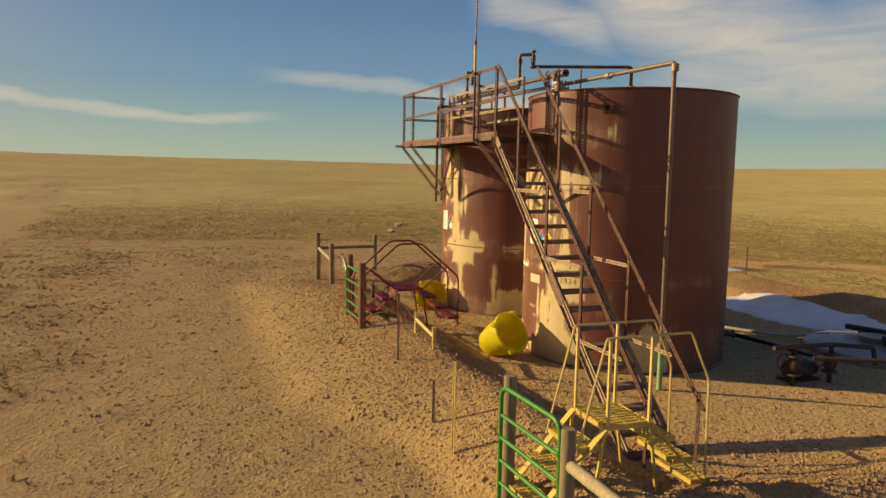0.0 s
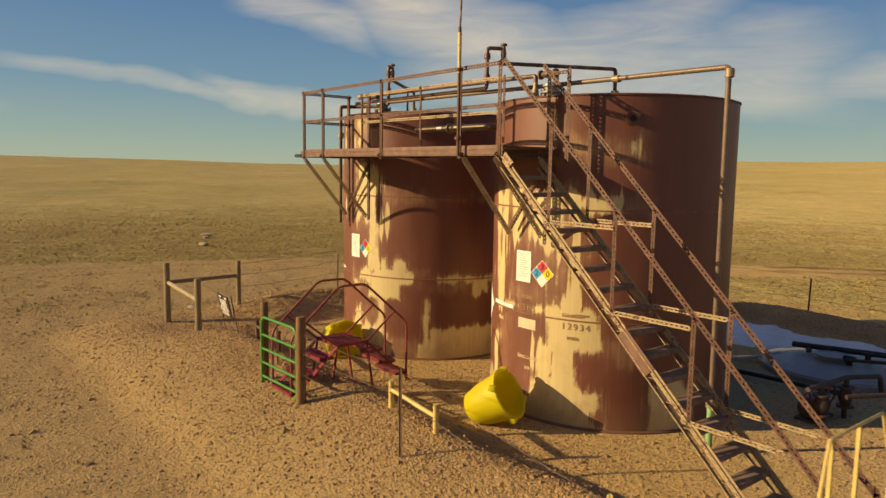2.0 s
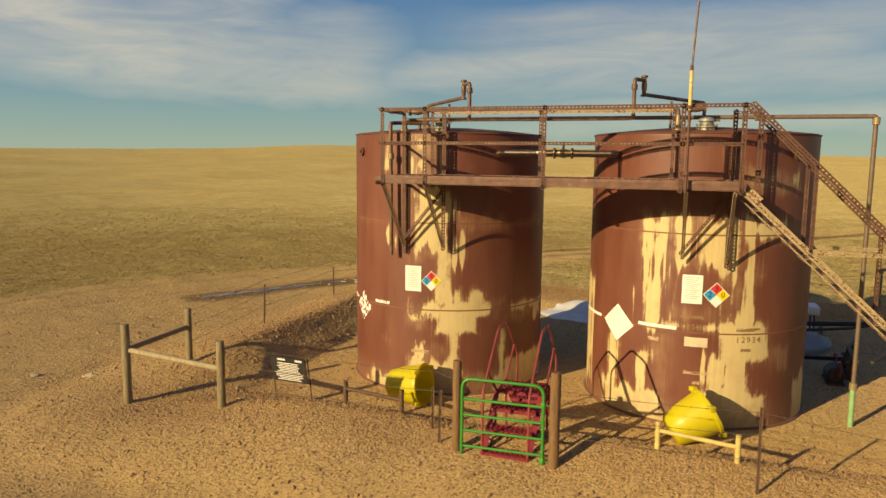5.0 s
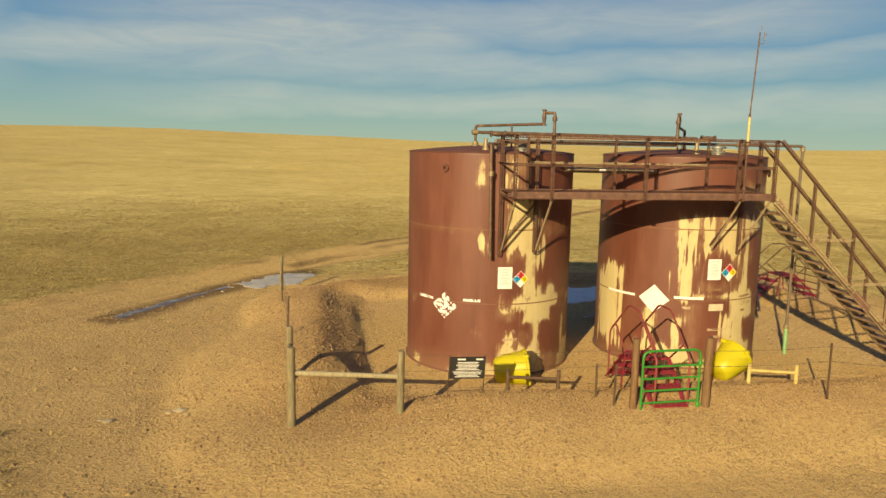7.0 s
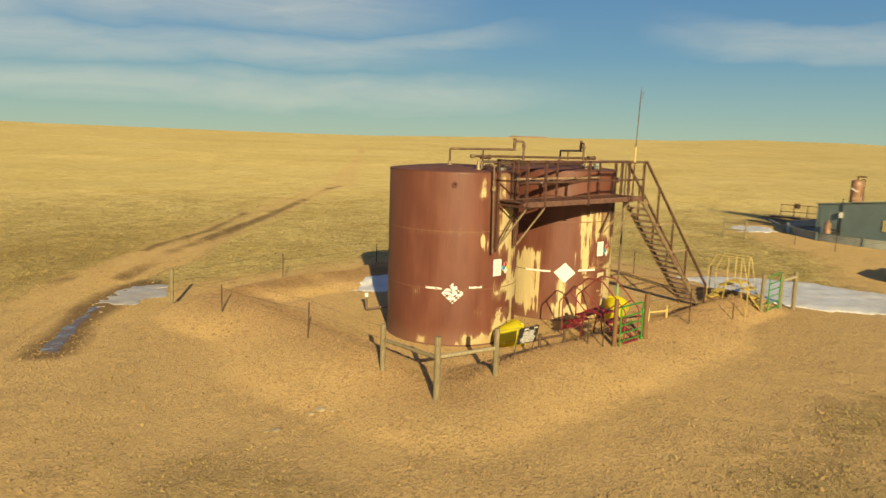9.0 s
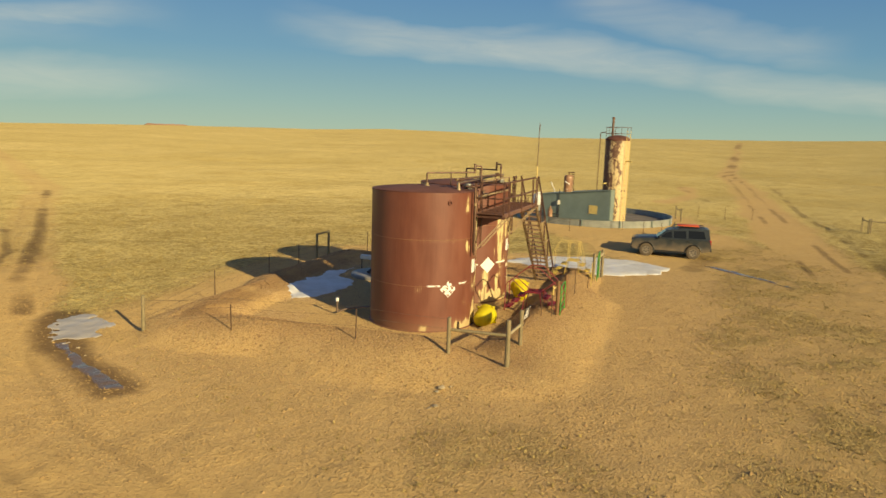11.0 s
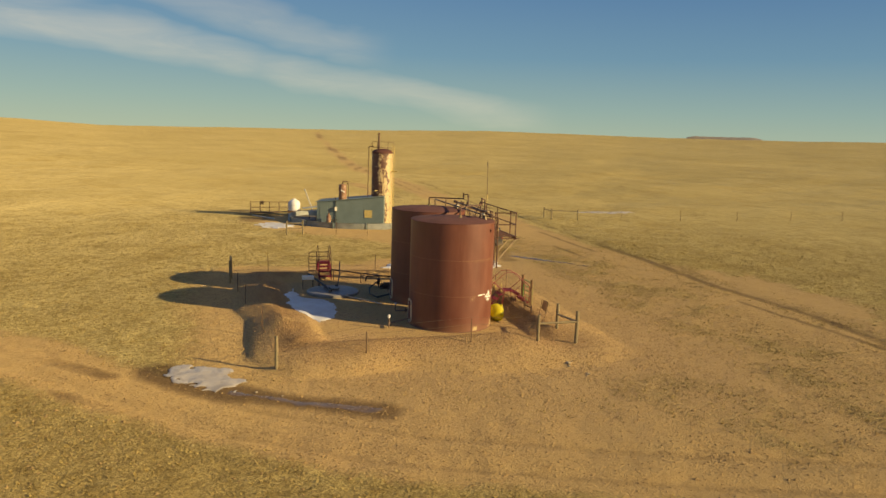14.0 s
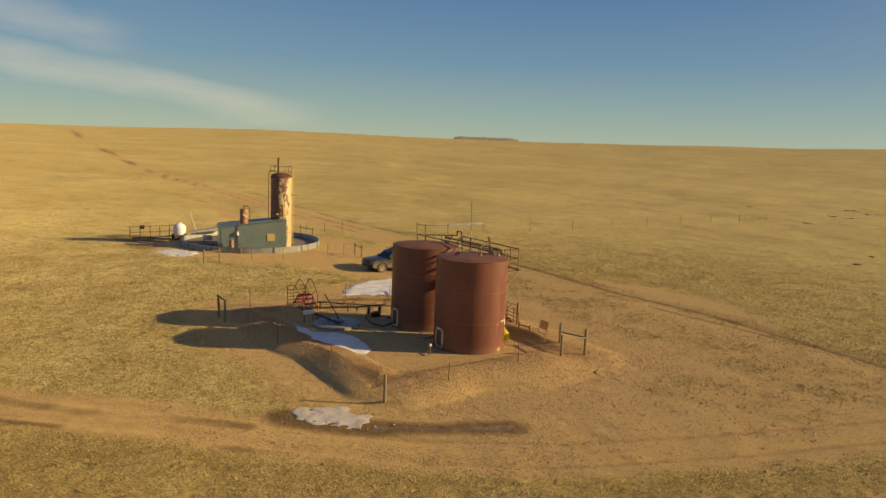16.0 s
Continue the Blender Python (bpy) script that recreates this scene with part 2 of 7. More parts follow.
def wood_material(name, col):
    m, n, b = material(name)
    c = n.coord()
    x, y, z = n.sep(c)
    grain = n.noise(n.comb(n.math("MULTIPLY", x, 14.0), n.math("MULTIPLY", y, 14.0), n.math("MULTIPLY", z, 1.6)), 3.0, 6.0, 0.6, 0.5)
    blot = n.noise(c, 2.2, 3.0)
    o = n.mix(n.mapr(grain, 0.35, 0.65), tuple(v * 0.5 for v in col), col)
    o = n.mix(n.mapr(blot, 0.4, 0.7, 0.0, 0.45), o, (col[0] * 0.75, col[1] * 0.85, col[2] * 0.8))
    n.link(o, b.inputs["Base Color"])
    b.inputs["Roughness"].default_value = 0.85
    bump(n, b, grain, 0.5, 0.008)
    return m


M_WOOD = wood_material("weathered_post", (0.31, 0.245, 0.14))
M_WOODRED = wood_material("brown_post", (0.25, 0.135, 0.065))
M_BOARD = wood_material("pale_rail_wood", (0.50, 0.41, 0.25))


def glass_material():
    m, n, b = material("tinted_glass")
    b.inputs["Base Color"].default_value = (0.012, 0.014, 0.016, 1)
    b.inputs["Roughness"].default_value = 0.06
    b.inputs["Specular IOR Level"].default_value = 0.35
    return m


M_GLASS = glass_material()


def car_paint():
    m, n, b = material("dusty_blue_grey_paint")
    c = n.coord()
    z = n.sep(c)[2]
    d = n.noise(c, 3.0, 5.0)
    mud = n.mapr(n.math("ADD", n.math("MULTIPLY", d, 0.5), n.math("MULTIPLY", z, -0.55)), -0.32, 0.06)
    n.link(n.mix(mud, (0.040, 0.048, 0.053), (0.20, 0.150, 0.100)), b.inputs["Base Color"])
    b.inputs["Metallic"].default_value = 0.2
    n.link(n.mapr(mud, 0.0, 1.0, 0.3, 0.8), b.inputs["Roughness"])
    return m


M_CAR = car_paint()


def snow_material(name, col, rough=0.55):
    m, n, b = material(name)
    c = n.coord()
    a = n.noise(c, 1.2, 4.0)
    f = n.noise(c, 9.0, 6.0)
    o = n.mix(n.mapr(a, 0.42, 0.7, 0.0, 0.6), col, (col[0] * 0.72, col[1] * 0.66, col[2] * 0.56))
    o = n.mix(n.mapr(f, 0.5, 0.75, 0.0, 0.45), o, (col[0] * 0.8, col[1] * 0.74, col[2] * 0.64))
    n.link(o, b.inputs["Base Color"])
    b.inputs["Roughness"].default_value = rough
    b.inputs["Subsurface Weight"].default_value = 0.0
    bump(n, b, f, 0.5, 0.03)
    return m


M_SNOW = snow_material("old_snow", (0.72, 0.72, 0.70))
M_ICE = snow_material("thin_ice", (0.55, 0.50, 0.42), 0.4)


def water_material():
    m, n, b = material("muddy_water")
    c = n.coord()
    b.inputs["Base Color"].default_value = (0.20, 0.135, 0.075, 1)
    n.link(n.mapr(n.noise(c, 3.0, 4.0), 0.35, 0.65, 0.12, 0.32), b.inputs["Roughness"])
    return m


M_WATER = water_material()


def tank_paint(name):
    """Brown paint over an older cream coat. The shell's own "coat" field says how deep inside a flaked patch a spot lies, and how thin the brown has worn."""
    m, n, b = material(name)
    c = n.coord()
    x, y, z = n.sep(c)
    at = n.node("ShaderNodeAttribute")
    at.attribute_name = "coat"
    ch = n.node("ShaderNodeSeparateColor")
    n.link(at.outputs["Color"], ch.inputs[0])
    depth = n.math("SUBTRACT", ch.outputs[0], 0.5)
    worn = ch.outputs[1]
    arc = n.math("MULTIPLY", n.math("ARCTAN2", y, x), 1.829)
    wrap = n.comb(arc, n.math("MULTIPLY", z, 0.42), 0.0)
    drip = n.noise(n.comb(n.math("MULTIPLY", arc, 13.0), n.math("MULTIPLY", z, 0.55), 4.0), 1.5, 6.0, 0.62)
    streak = n.noise(n.comb(n.math("MULTIPLY", arc, 30.0), n.math("MULTIPLY", z, 0.8), 9.0), 1.2, 5.0, 0.6)
    chip = n.noise(n.comb(arc, z, 2.0), 22.0, 6.0, 0.7)
    speck = n.noise(n.comb(n.math("MULTIPLY", arc, 2.0), z, 7.0), 38.0, 3.0, 0.6)
    film = n.noise(n.comb(arc, n.math("MULTIPLY", z, 0.7), 5.0), 3.4, 6.0, 0.62, 0.4)
    edge = n.math("ADD", depth, n.math("MULTIPLY", n.math("SUBTRACT", chip, 0.5), 0.10))
    edge = n.math("ADD", edge, n.math("MULTIPLY", n.math("SUBTRACT", drip, 0.5), 0.07))
    edge = n.math("ADD", edge, n.math("MULTIPLY", n.math("SUBTRACT", streak, 0.5), 0.10))
    bare = n.mapr(edge, -0.02, 0.045)
    fade = n.noise(n.comb(n.math("MULTIPLY", arc, 2.5), n.math("MULTIPLY", z, 0.5), 0.0), 1.1, 5.0, 0.6)
    brown = n.mix(n.mapr(fade, 0.3, 0.7), (0.138, 0.043, 0.027), (0.190, 0.067, 0.042))
    brown = n.mix(n.mapr(n.noise(c, 0.9, 3.0), 0.45, 0.75, 0.0, 0.5), brown, (0.112, 0.036, 0.024))
    brown = n.mix(n.mapr(streak, 0.52, 0.72, 0.0, 0.35), brown, (0.21, 0.086, 0.054))
    brown = n.mix(n.mapr(chip, 0.60, 0.72, 0.0, 0.25), brown, (0.28, 0.13, 0.08))
    dusty = n.mapr(n.math("ADD", z, n.math("MULTIPLY", fade, 0.5)), 0.1, 0.75, 0.4, 0.0)
    brown = n.mix(dusty, brown, (0.30, 0.20, 0.125))
    # brown rubbed thin: tan streaks and specks show through
    rub = n.math("MULTIPLY", worn, n.mapr(n.math("ADD", n.math("MULTIPLY", streak, 0.6), n.math("MULTIPLY", film, 0.5)), 0.42, 0.66, 0.15, 1.0))
    rub = n.math("MAXIMUM", rub, n.math("MULTIPLY", n.mapr(edge, -0.10, 0.0, 0.0, 0.55), n.mapr(streak, 0.42, 0.6)))
    brown = n.mix(rub, brown, n.mix(n.mapr(film, 0.4, 0.65), (0.30, 0.175, 0.100), (0.41, 0.265, 0.140)))
    cream = n.mix(n.mapr(drip, 0.3, 0.75), (0.55, 0.43, 0.215), (0.66, 0.54, 0.29))
    cream = n.mix(n.mapr(film, 0.52, 0.68, 0.0, 0.4), cream, (0.47, 0.33, 0.165))
    cream = n.mix(n.mapr(streak, 0.58, 0.74, 0.0, 0.4), cream, (0.42, 0.27, 0.14))
    cream = n.mix(n.math("MULTIPLY", n.mapr(speck, 0.62, 0.68, 0.0, 0.7), n.mapr(film, 0.4, 0.6)), cream, (0.29, 0.14, 0.075))
    grime = n.mapr(n.math("ADD", z, n.math("MULTIPLY", film, -0.9)), -0.40, -0.05, 0.55, 0.0)
    cream = n.mix(grime, cream, (0.36, 0.25, 0.135))
    seam = n.math("MINIMUM", n.math("ABSOLUTE", n.math("SUBTRACT", z, 1.53)), n.math("ABSOLUTE", n.math("SUBTRACT", z, 3.06)))
    rusty = n.math("MULTIPLY", n.mapr(seam, 0.006, 0.02, 1.0, 0.0), n.mapr(drip, 0.35, 0.6, 0.2, 0.8))
    col = n.mix(rusty, n.mix(bare, brown, cream), (0.24, 0.115, 0.06))
    n.link(col, b.inputs["Base Color"])
    n.link(n.mapr(fade, 0.3, 0.7, 0.42, 0.62), b.inputs["Roughness"])
    bump(n, b, n.math("ADD", n.math("MULTIPLY", bare, -0.5), n.math("MULTIPLY", n.noise(wrap, 1.1, 2.0), 2.0)), 0.25, 0.02)
    return m


M_TANK = tank_paint("flaking_brown_paint")
# patches: heading from, to (degrees), height from, to (metres), how far the top and the foot run in drips, how streaky
CREAM_A = (
    (-115, -105, 1.62, 3.02, 0.10, 0.12, 0.30), (-117, -104, 3.05, 3.30, 0.06, 0.15, 0.10), (-101, -93, 2.55, 3.28, 0.06, 0.25, 0.26),
    (-88, -70.5, 2.55, 3.32, 0.06, 0.22, 0.10), (-76, -71, 1.62, 2.70, 0.0, 0.0, 0.20), (-69, -61.5, 1.66, 3.25, 0.05, 0.1, 0.30),
    (-108, -80, 1.57, 1.665, 0.03, 0.03, 0.0), (-79, -54, 1.08, 1.70, 0.05, 0.10, 0.0), (-135, -129, -0.1, 1.22, 0.2, 0.0, 0.12),
)
CREAM_A_LOW = (
    (-118, -111, -0.1, 1.02, 0.15, 0.0, 0.24), (-116.5, -110, 0.84, 1.16, 0.03, 0.05, 0.0), (-142, -104, -0.1, 0.45, 0.22, 0.0, 0.10), (-106, -84, -0.1, 0.16, 0.1, 0.0, 0.0),
    (-84, -66, 0.55, 1.22, 0.05, 0.0, 0.34), (-88, -58, -0.1, 0.68, 0.10, 0.0, 0.05), (-60, -50, -0.1, 0.52, 0.12, 0.0, 0.05), (-33, -9, -0.1, 0.66, 0.2, 0.0, 0.08),
    (-46, -39.5, 3.87, 4.04, 0.06, 0.1, 0.1), (-69, -47, 2.98, 3.30, 0.06, 0.12, 0.16), (176, 192, 0.45, 1.80, 0.25, 0.15, 0.26), (188, 203, 0.35, 1.92, 0.25, 0.2, 0.3),
)
BROWN_A = ((-63, -50, 0.62, 1.08, 0.0, 0.10, 0.0), (-50.5, -34, -0.02, 1.4, 0.0, 0.0, 0.06), (-97, -88, 1.75, 2.62, 0.10, 0.0, 0.0), (-57, -52, 0.1, 0.26, 0.03, 0.05, 0.2))
WORN_A = ((-120, -58, 2.90, 3.42, 0.9), (-110, -82, 2.45, 2.95, 0.45), (-80, -60, 1.6, 2.9, 0.55), (-104, -80, 1.66, 1.95, 0.55), (-112, -100, 0.2, 1.5, 0.4), (-50, -38, 0.9, 1.3, 0.6),
          (-70, -38, 3.72, 4.10, 0.75), (-82, -72, 3.6, 4.35, 0.5), (-12, 18, 1.42, 1.56, 0.7), (10, 32, 0.0, 0.7, 0.45), (-68, -30, 2.9, 3.3, 0.5), (165, 205, 0.3, 2.0, 0.4))
CREAM_B = (
    (-91, -86.5, 4.36, 4.52, 0.03, 0.08, 0.3), (-90.5, -86.5, 4.0, 4.16, 0.05, 0.1, 0.3), (-89, -72.5, 2.66, 3.62, 0.1, 0.25, 0.16), (-78.5, -71.5, 1.6, 2.95, 0.0, 0.0, 0.12),
    (-95, -48, 1.38, 1.64, 0.07, 0.05, 0.02), (-79, -55, 1.10, 1.62, 0.05, 0.12, 0.0), (-70, -66, 1.6, 1.88, 0.15, 0.0, 0.0), (-60, -53, 1.58, 1.84, 0.14, 0.0, 0.0),
    (-73.5, -65.5, -0.1, 1.25, 0.0, 0.0, 0.0), (-76, -62, -0.1, 0.26, 0.12, 0.0, 0.0),
)
CREAM_B_LOW = (
    (-123, -70, -0.1, 0.30, 0.12, 0.0, 0.04), (-95, -71, 0.2, 0.62, 0.18, 0.0, 0.10), (-162, -155, -0.1, 0.22, 0.12, 0.0, 0.0), (-128, -126, -0.1, 0.1, 0.1, 0.0, 0.0),
    (-110.6, -107.8, 0.82, 0.98, 0.04, 0.04, 0.0), (-108.2, -107.2, 2.66, 2.94, 0.06, 0.1, 0.2), (-108.4, -107.2, 3.96, 4.48, 0.05, 0.15, 0.1), (-92, -84, 0.68, 0.82, 0.05, 0.05, 0.25), (-164.5, -162, 1.36, 1.5, 0.05, 0.05, 0.1),
    (-42, -38.4, -0.1, 1.18, 0.05, 0.0, 0.0), (-45, -37.5, -0.1, 0.22, 0.1, 0.0, 0.0), (-39, 8, -0.1, 0.56, 0.12, 0.0, 0.02), (-12, -2, 1.33, 1.56, 0.04, 0.14, 0.1), (-36, 4, 1.51, 1.585, 0.04, 0.05, 0.06), (-68.5, -66.5, 2.35, 2.75, 0.1, 0.1, 0.3),
)
BROWN_B = ((-96, -86, 1.52, 1.75, 0.0, 0.05, 0.2), (-66, -50, 0.5, 1.12, 0.04, 0.0, 0.0))
WORN_B = ((-95, -76, 3.7, 4.7, 0.7), (-66, 4, 2.93, 3.14, 0.6), (-92, -70, 2.4, 3.7, 0.6), (-98, -84, 1.2, 1.6, 0.6), (-38, 4, 1.3, 1.6, 0.55), (-66, -40, 0.0, 0.4, 0.45), (-94, -72, 0.3, 0.95, 0.4), (-176, -110, 2.98, 3.08, 0.3), (-48, -40, 1.3, 1.7, 0.5))
M_ROOF = plain("brown_roof_paint", (0.145, 0.055, 0.040), 0.86, 0.0, 0.25, 1.5, (0.20, 0.10, 0.08), 0.0)


def tower_paint():
    m, n, b = material("peeling_shaded_tower_paint")
    c = n.coord()
    x, y, z = n.sep(c)
    ang = n.math("ARCTAN2", y, x)
    r = n.noise(n.comb(ang, n.math("MULTIPLY", z, 0.35), 0.0), 1.5, 9.0, 0.66, 0.5)
    r = n.math("ADD", n.math("MULTIPLY", r, 0.55), n.math("MULTIPLY", n.noise(n.comb(n.math("MULTIPLY", ang, 1.0), n.math("MULTIPLY", z, 0.8), 5.0), 4.0, 6.0, 0.65), 0.45))
    # brown weighted to the north side, so its shade is painted in too
    k = n.mapr(n.math("ADD", r, n.math("MULTIPLY", n.math("SINE", n.math("ADD", ang, 0.1)), 0.10)), 0.475, 0.505)
    o = n.mix(k, (0.60, 0.46, 0.24), (0.13, 0.065, 0.042))
    o = n.mix(n.mapr(n.noise(c, 8.0, 5.0), 0.5, 0.7, 0.0, 0.5), o, (0.32, 0.17, 0.08))
    n.link(o, b.inputs["Base Color"])
    b.inputs["Roughness"].default_value = 0.6
    bump(n, b, r, 0.3, 0.02)
    return m


M_TOWER = tower_paint()


def corrugated():
    m, n, b = material("galvanised_ring")
    c = n.coord()
    a = n.noise(c, 1.5, 4.0)
    n.link(n.mix(n.mapr(a, 0.3, 0.7), (0.27, 0.29, 0.27), (0.42, 0.43, 0.39)), b.inputs["Base Color"])
    b.inputs["Metallic"].default_value = 0.3
    b.inputs["Roughness"].default_value = 0.5
    return m


M_RING = corrugated()
M_DRUM = plain("rusty_drum", (0.30, 0.16, 0.09), 0.7, 0.0, 0.3, 3.0, (0.62, 0.52, 0.38), 0.04)


def ground_material():
    """Dry grass, bare earth and gravel, told apart by the ground's own zones."""
    m, n, b = material("prairie_ground")
    c = n.coord()
    at = n.node("ShaderNodeAttribute")
    at.attribute_name = "zones"
    ch = n.node("ShaderNodeSeparateColor")
    n.link(at.outputs["Color"], ch.inputs[0])
    earth_k, gravel_k, wet_dark_k = ch.outputs
    n1 = n.noise(c, 0.045, 5.0, 0.6)
    n2 = n.noise(c, 0.35, 5.0, 0.6)
    n6 = n.noise(c, 0.11, 5.0, 0.62)
    n3 = n.noise(c, 4.2, 6.0, 0.65)
    n4 = n.noise(c, 21.0, 6.0, 0.7)
    far = n.noise(c, 0.008, 4.0, 0.55)
    n5 = n.noise(c, 9.0, 3.0, 0.6)
    n7 = n.noise(c, 1.3, 5.0, 0.65, 0.4)
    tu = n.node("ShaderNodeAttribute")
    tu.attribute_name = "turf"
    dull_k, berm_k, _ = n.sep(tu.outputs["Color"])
    wide = n.noise(c, 0.019, 5.0, 0.6, 0.4)
    grass = n.mix(n.mapr(n1, 0.35, 0.65), (0.63, 0.503, 0.206), (0.73, 0.590, 0.258))
    grass = n.mix(n.mapr(far, 0.42, 0.62, 0.0, 0.7), grass, (0.59, 0.468, 0.184))
    grass = n.mix(n.mapr(wide, 0.50, 0.62, 0.0, 0.65), grass, (0.54, 0.425, 0.165))
    grass = n.mix(n.mapr(wide, 0.44, 0.34, 0.0, 0.6), grass, (0.75, 0.61, 0.27))
    grass = n.mix(n.mapr(n6, 0.50, 0.66, 0.0, 0.6), grass, (0.54, 0.405, 0.142))
    grass = n.mix(n.mapr(n2, 0.50, 0.72, 0.0, 0.55), grass, (0.50, 0.372, 0.126))
    grass = n.mix(n.mapr(n7, 0.50, 0.66, 0.0, 0.6), grass, (0.35, 0.255, 0.080))
    grass = n.mix(n.mapr(n3, 0.50, 0.63, 0.0, 0.7), grass, (0.29, 0.21, 0.066))
    grass = n.mix(n.mapr(n4, 0.50, 0.62, 0.0, 0.7), grass, (0.245, 0.175, 0.060))
    # brown turf tone that also carries the near field's weaker light in its colour
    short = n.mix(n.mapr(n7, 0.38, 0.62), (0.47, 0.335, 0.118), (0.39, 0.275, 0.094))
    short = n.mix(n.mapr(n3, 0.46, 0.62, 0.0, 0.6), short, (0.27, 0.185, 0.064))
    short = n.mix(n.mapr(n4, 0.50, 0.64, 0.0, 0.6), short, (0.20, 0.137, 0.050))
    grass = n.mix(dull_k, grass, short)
    earth = n.mix(n.mapr(n2, 0.3, 0.7), (0.49, 0.335, 0.143), (0.555, 0.386, 0.170))
    earth = n.mix(n.mapr(n7, 0.46, 0.70, 0.0, 0.5), earth, (0.45, 0.300, 0.125))
    earth = n.mix(n.mapr(n3, 0.50, 0.66, 0.0, 0.55), earth, (0.42, 0.277, 0.114))
    earth = n.mix(n.mapr(n4, 0.56, 0.70, 0.0, 0.5), earth, (0.33, 0.215, 0.092))
    clump = n.math("MULTIPLY", n.mapr(n5, 0.53, 0.62), n.mapr(n2, 0.40, 0.62, 0.15, 1.0))
    grass = n.mix(n.math("MULTIPLY", clump, 0.7), grass, (0.22, 0.15, 0.052))
    earth = n.mix(n.math("MULTIPLY", clump, 0.4), earth, (0.26, 0.16, 0.062))
    cell = n.vor(c, 40.0, "F1", "Color")
    cv = n.node("ShaderNodeSeparateColor")
    n.link(cell, cv.inputs[0])
    stone = n.mix(n.mapr(cv.outputs[0], 0.1, 0.9), (0.46, 0.307, 0.139), (0.57, 0.393, 0.186))
    stone = n.mix(n.mapr(cv.outputs[1], 0.88, 0.97), stone, (0.58, 0.43, 0.26))
    stone = n.mix(n.mapr(cv.outputs[2], 0.85, 0.95), stone, (0.26, 0.155, 0.072))
    stone = n.mix(n.mapr(n4, 0.54, 0.70, 0.0, 0.45), stone, (0.31, 0.195, 0.092))
    # redder berm gravel, with the inner slope's shade put into its colour
    stone = n.mix(n.math("MULTIPLY", berm_k, 0.9), stone, n.mix(1.0, stone, (0.72, 0.645, 0.60), "MULTIPLY"))
    edge = n.math("ADD", n.math("MULTIPLY", n.math("SUBTRACT", n3, 0.5), 0.9), n.math("MULTIPLY", n.math("SUBTRACT", n4, 0.5), 0.8))
    ek = n.mapr(n.math("ADD", earth_k, edge), 0.2, 0.8)
    gk = n.mapr(n.math("ADD", gravel_k, n.math("MULTIPLY", edge, 0.9)), 0.15, 0.95)
    o = n.mix(ek, grass, earth)
    weed_k = at.outputs["Alpha"]
    n8 = n.noise(c, 2.6, 6.0, 0.72, 0.6)
    wk = n.math("MULTIPLY", weed_k, n.mapr(n8, 0.42, 0.58))
    o = n.mix(n.math("MULTIPLY", wk, 0.5), o, n.mix(n.mapr(n4, 0.4, 0.62), (0.36, 0.26, 0.10), (0.19, 0.14, 0.058)))
    o = n.mix(gk, o, stone)
    o = n.mix(n.mapr(n.math("ADD", wet_dark_k, n.math("MULTIPLY", edge, 0.35)), 0.3, 0.75, 0.0, 0.8), o, (0.105, 0.062, 0.032))
    n.link(o, b.inputs["Base Color"])
    b.inputs["Roughness"].default_value = 0.95
    b.inputs["Diffuse Roughness"].default_value = 0.32
    b.inputs["Specular IOR Level"].default_value = 0.15
    pebble = n.math("SUBTRACT", 1.0, n.math("MULTIPLY", n.vor(c, 40.0), 1.6))
    tuft = n.math("ADD", n.math("MULTIPLY", n3, 2.6), n.math("MULTIPLY", n4, 1.1))
    cobble = n.math("SUBTRACT", 1.0, n.math("MULTIPLY", n.vor(c, 13.0), 1.7), clamp=True)
    pebble = n.math("ADD", pebble, n.math("MULTIPLY", cobble, 0.7))
    clod = n.math("MULTIPLY", n.mapr(n.noise(c, 13.0, 4.0, 0.65), 0.48, 0.72), n.mapr(n2, 0.35, 0.6, 0.4, 1.3))
    tuft = n.math("ADD", tuft, n.math("MULTIPLY", clod, 2.2))
    rough_k = n.mapr(n.math("MAXIMUM", ek, gk), 0.0, 1.0, 1.0, 0.24)
    h = n.math("ADD", n.math("MULTIPLY", tuft, rough_k), n.math("MULTIPLY", pebble, n.math("MULTIPLY", gk, n.mapr(berm_k, 0.0, 1.0, 0.14, 0.5))))
    cx_, cy_, _ = n.sep(c)
    away = n.math("SQRT", n.math("ADD", n.math("MULTIPLY", cx_, cx_), n.math("MULTIPLY", cy_, cy_)))
    h = n.math("MULTIPLY", h, n.mapr(away, 16.0, 55.0, 1.0, 0.10))
    bump(n, b, h, 0.85, 0.042)
    return m


M_GROUND = ground_material()

# ---- shape helpers ----


def V(*a):
    return Vector(a)


def place_of(ob):
    p = Vector((0, 0, 0))
    while ob is not None:
        p += ob.location
        ob = ob.parent
    return p


def thing(name, label, category, group="", at=(0, 0, 0)):
    ob = new(name)
    ob.empty_display_size = 0.1
    ob.location = at
    return tagged(ob, label, category, group)


def finish(me, mats, smooth):
    for m in mats if isinstance(mats, (list, tuple)) else [mats]:
        me.materials.append(m)
    if smooth:
        for p in me.polygons:
            p.use_smooth = True
        me.set_sharp_from_angle(angle=radians(38))


def part(name, bm, mats, parent=None, label="", smooth=True, local=False):
    """Links a bmesh as one mesh object. Its shape is given in the world's metres, or from its thing's base if local."""
    me = bpy.data.meshes.new(name)
    bmesh.ops.recalc_face_normals(bm, faces=bm.faces[:])
    bm.to_mesh(me)
    bm.free()
    finish(me, mats, smooth)
    ob = new(name, me)
    if parent is not None:
        if not local:
            ob.location = -place_of(parent)
        ob.parent = parent
    if label:
        ob["label"] = label
    return ob


def B():
    return bmesh.new()


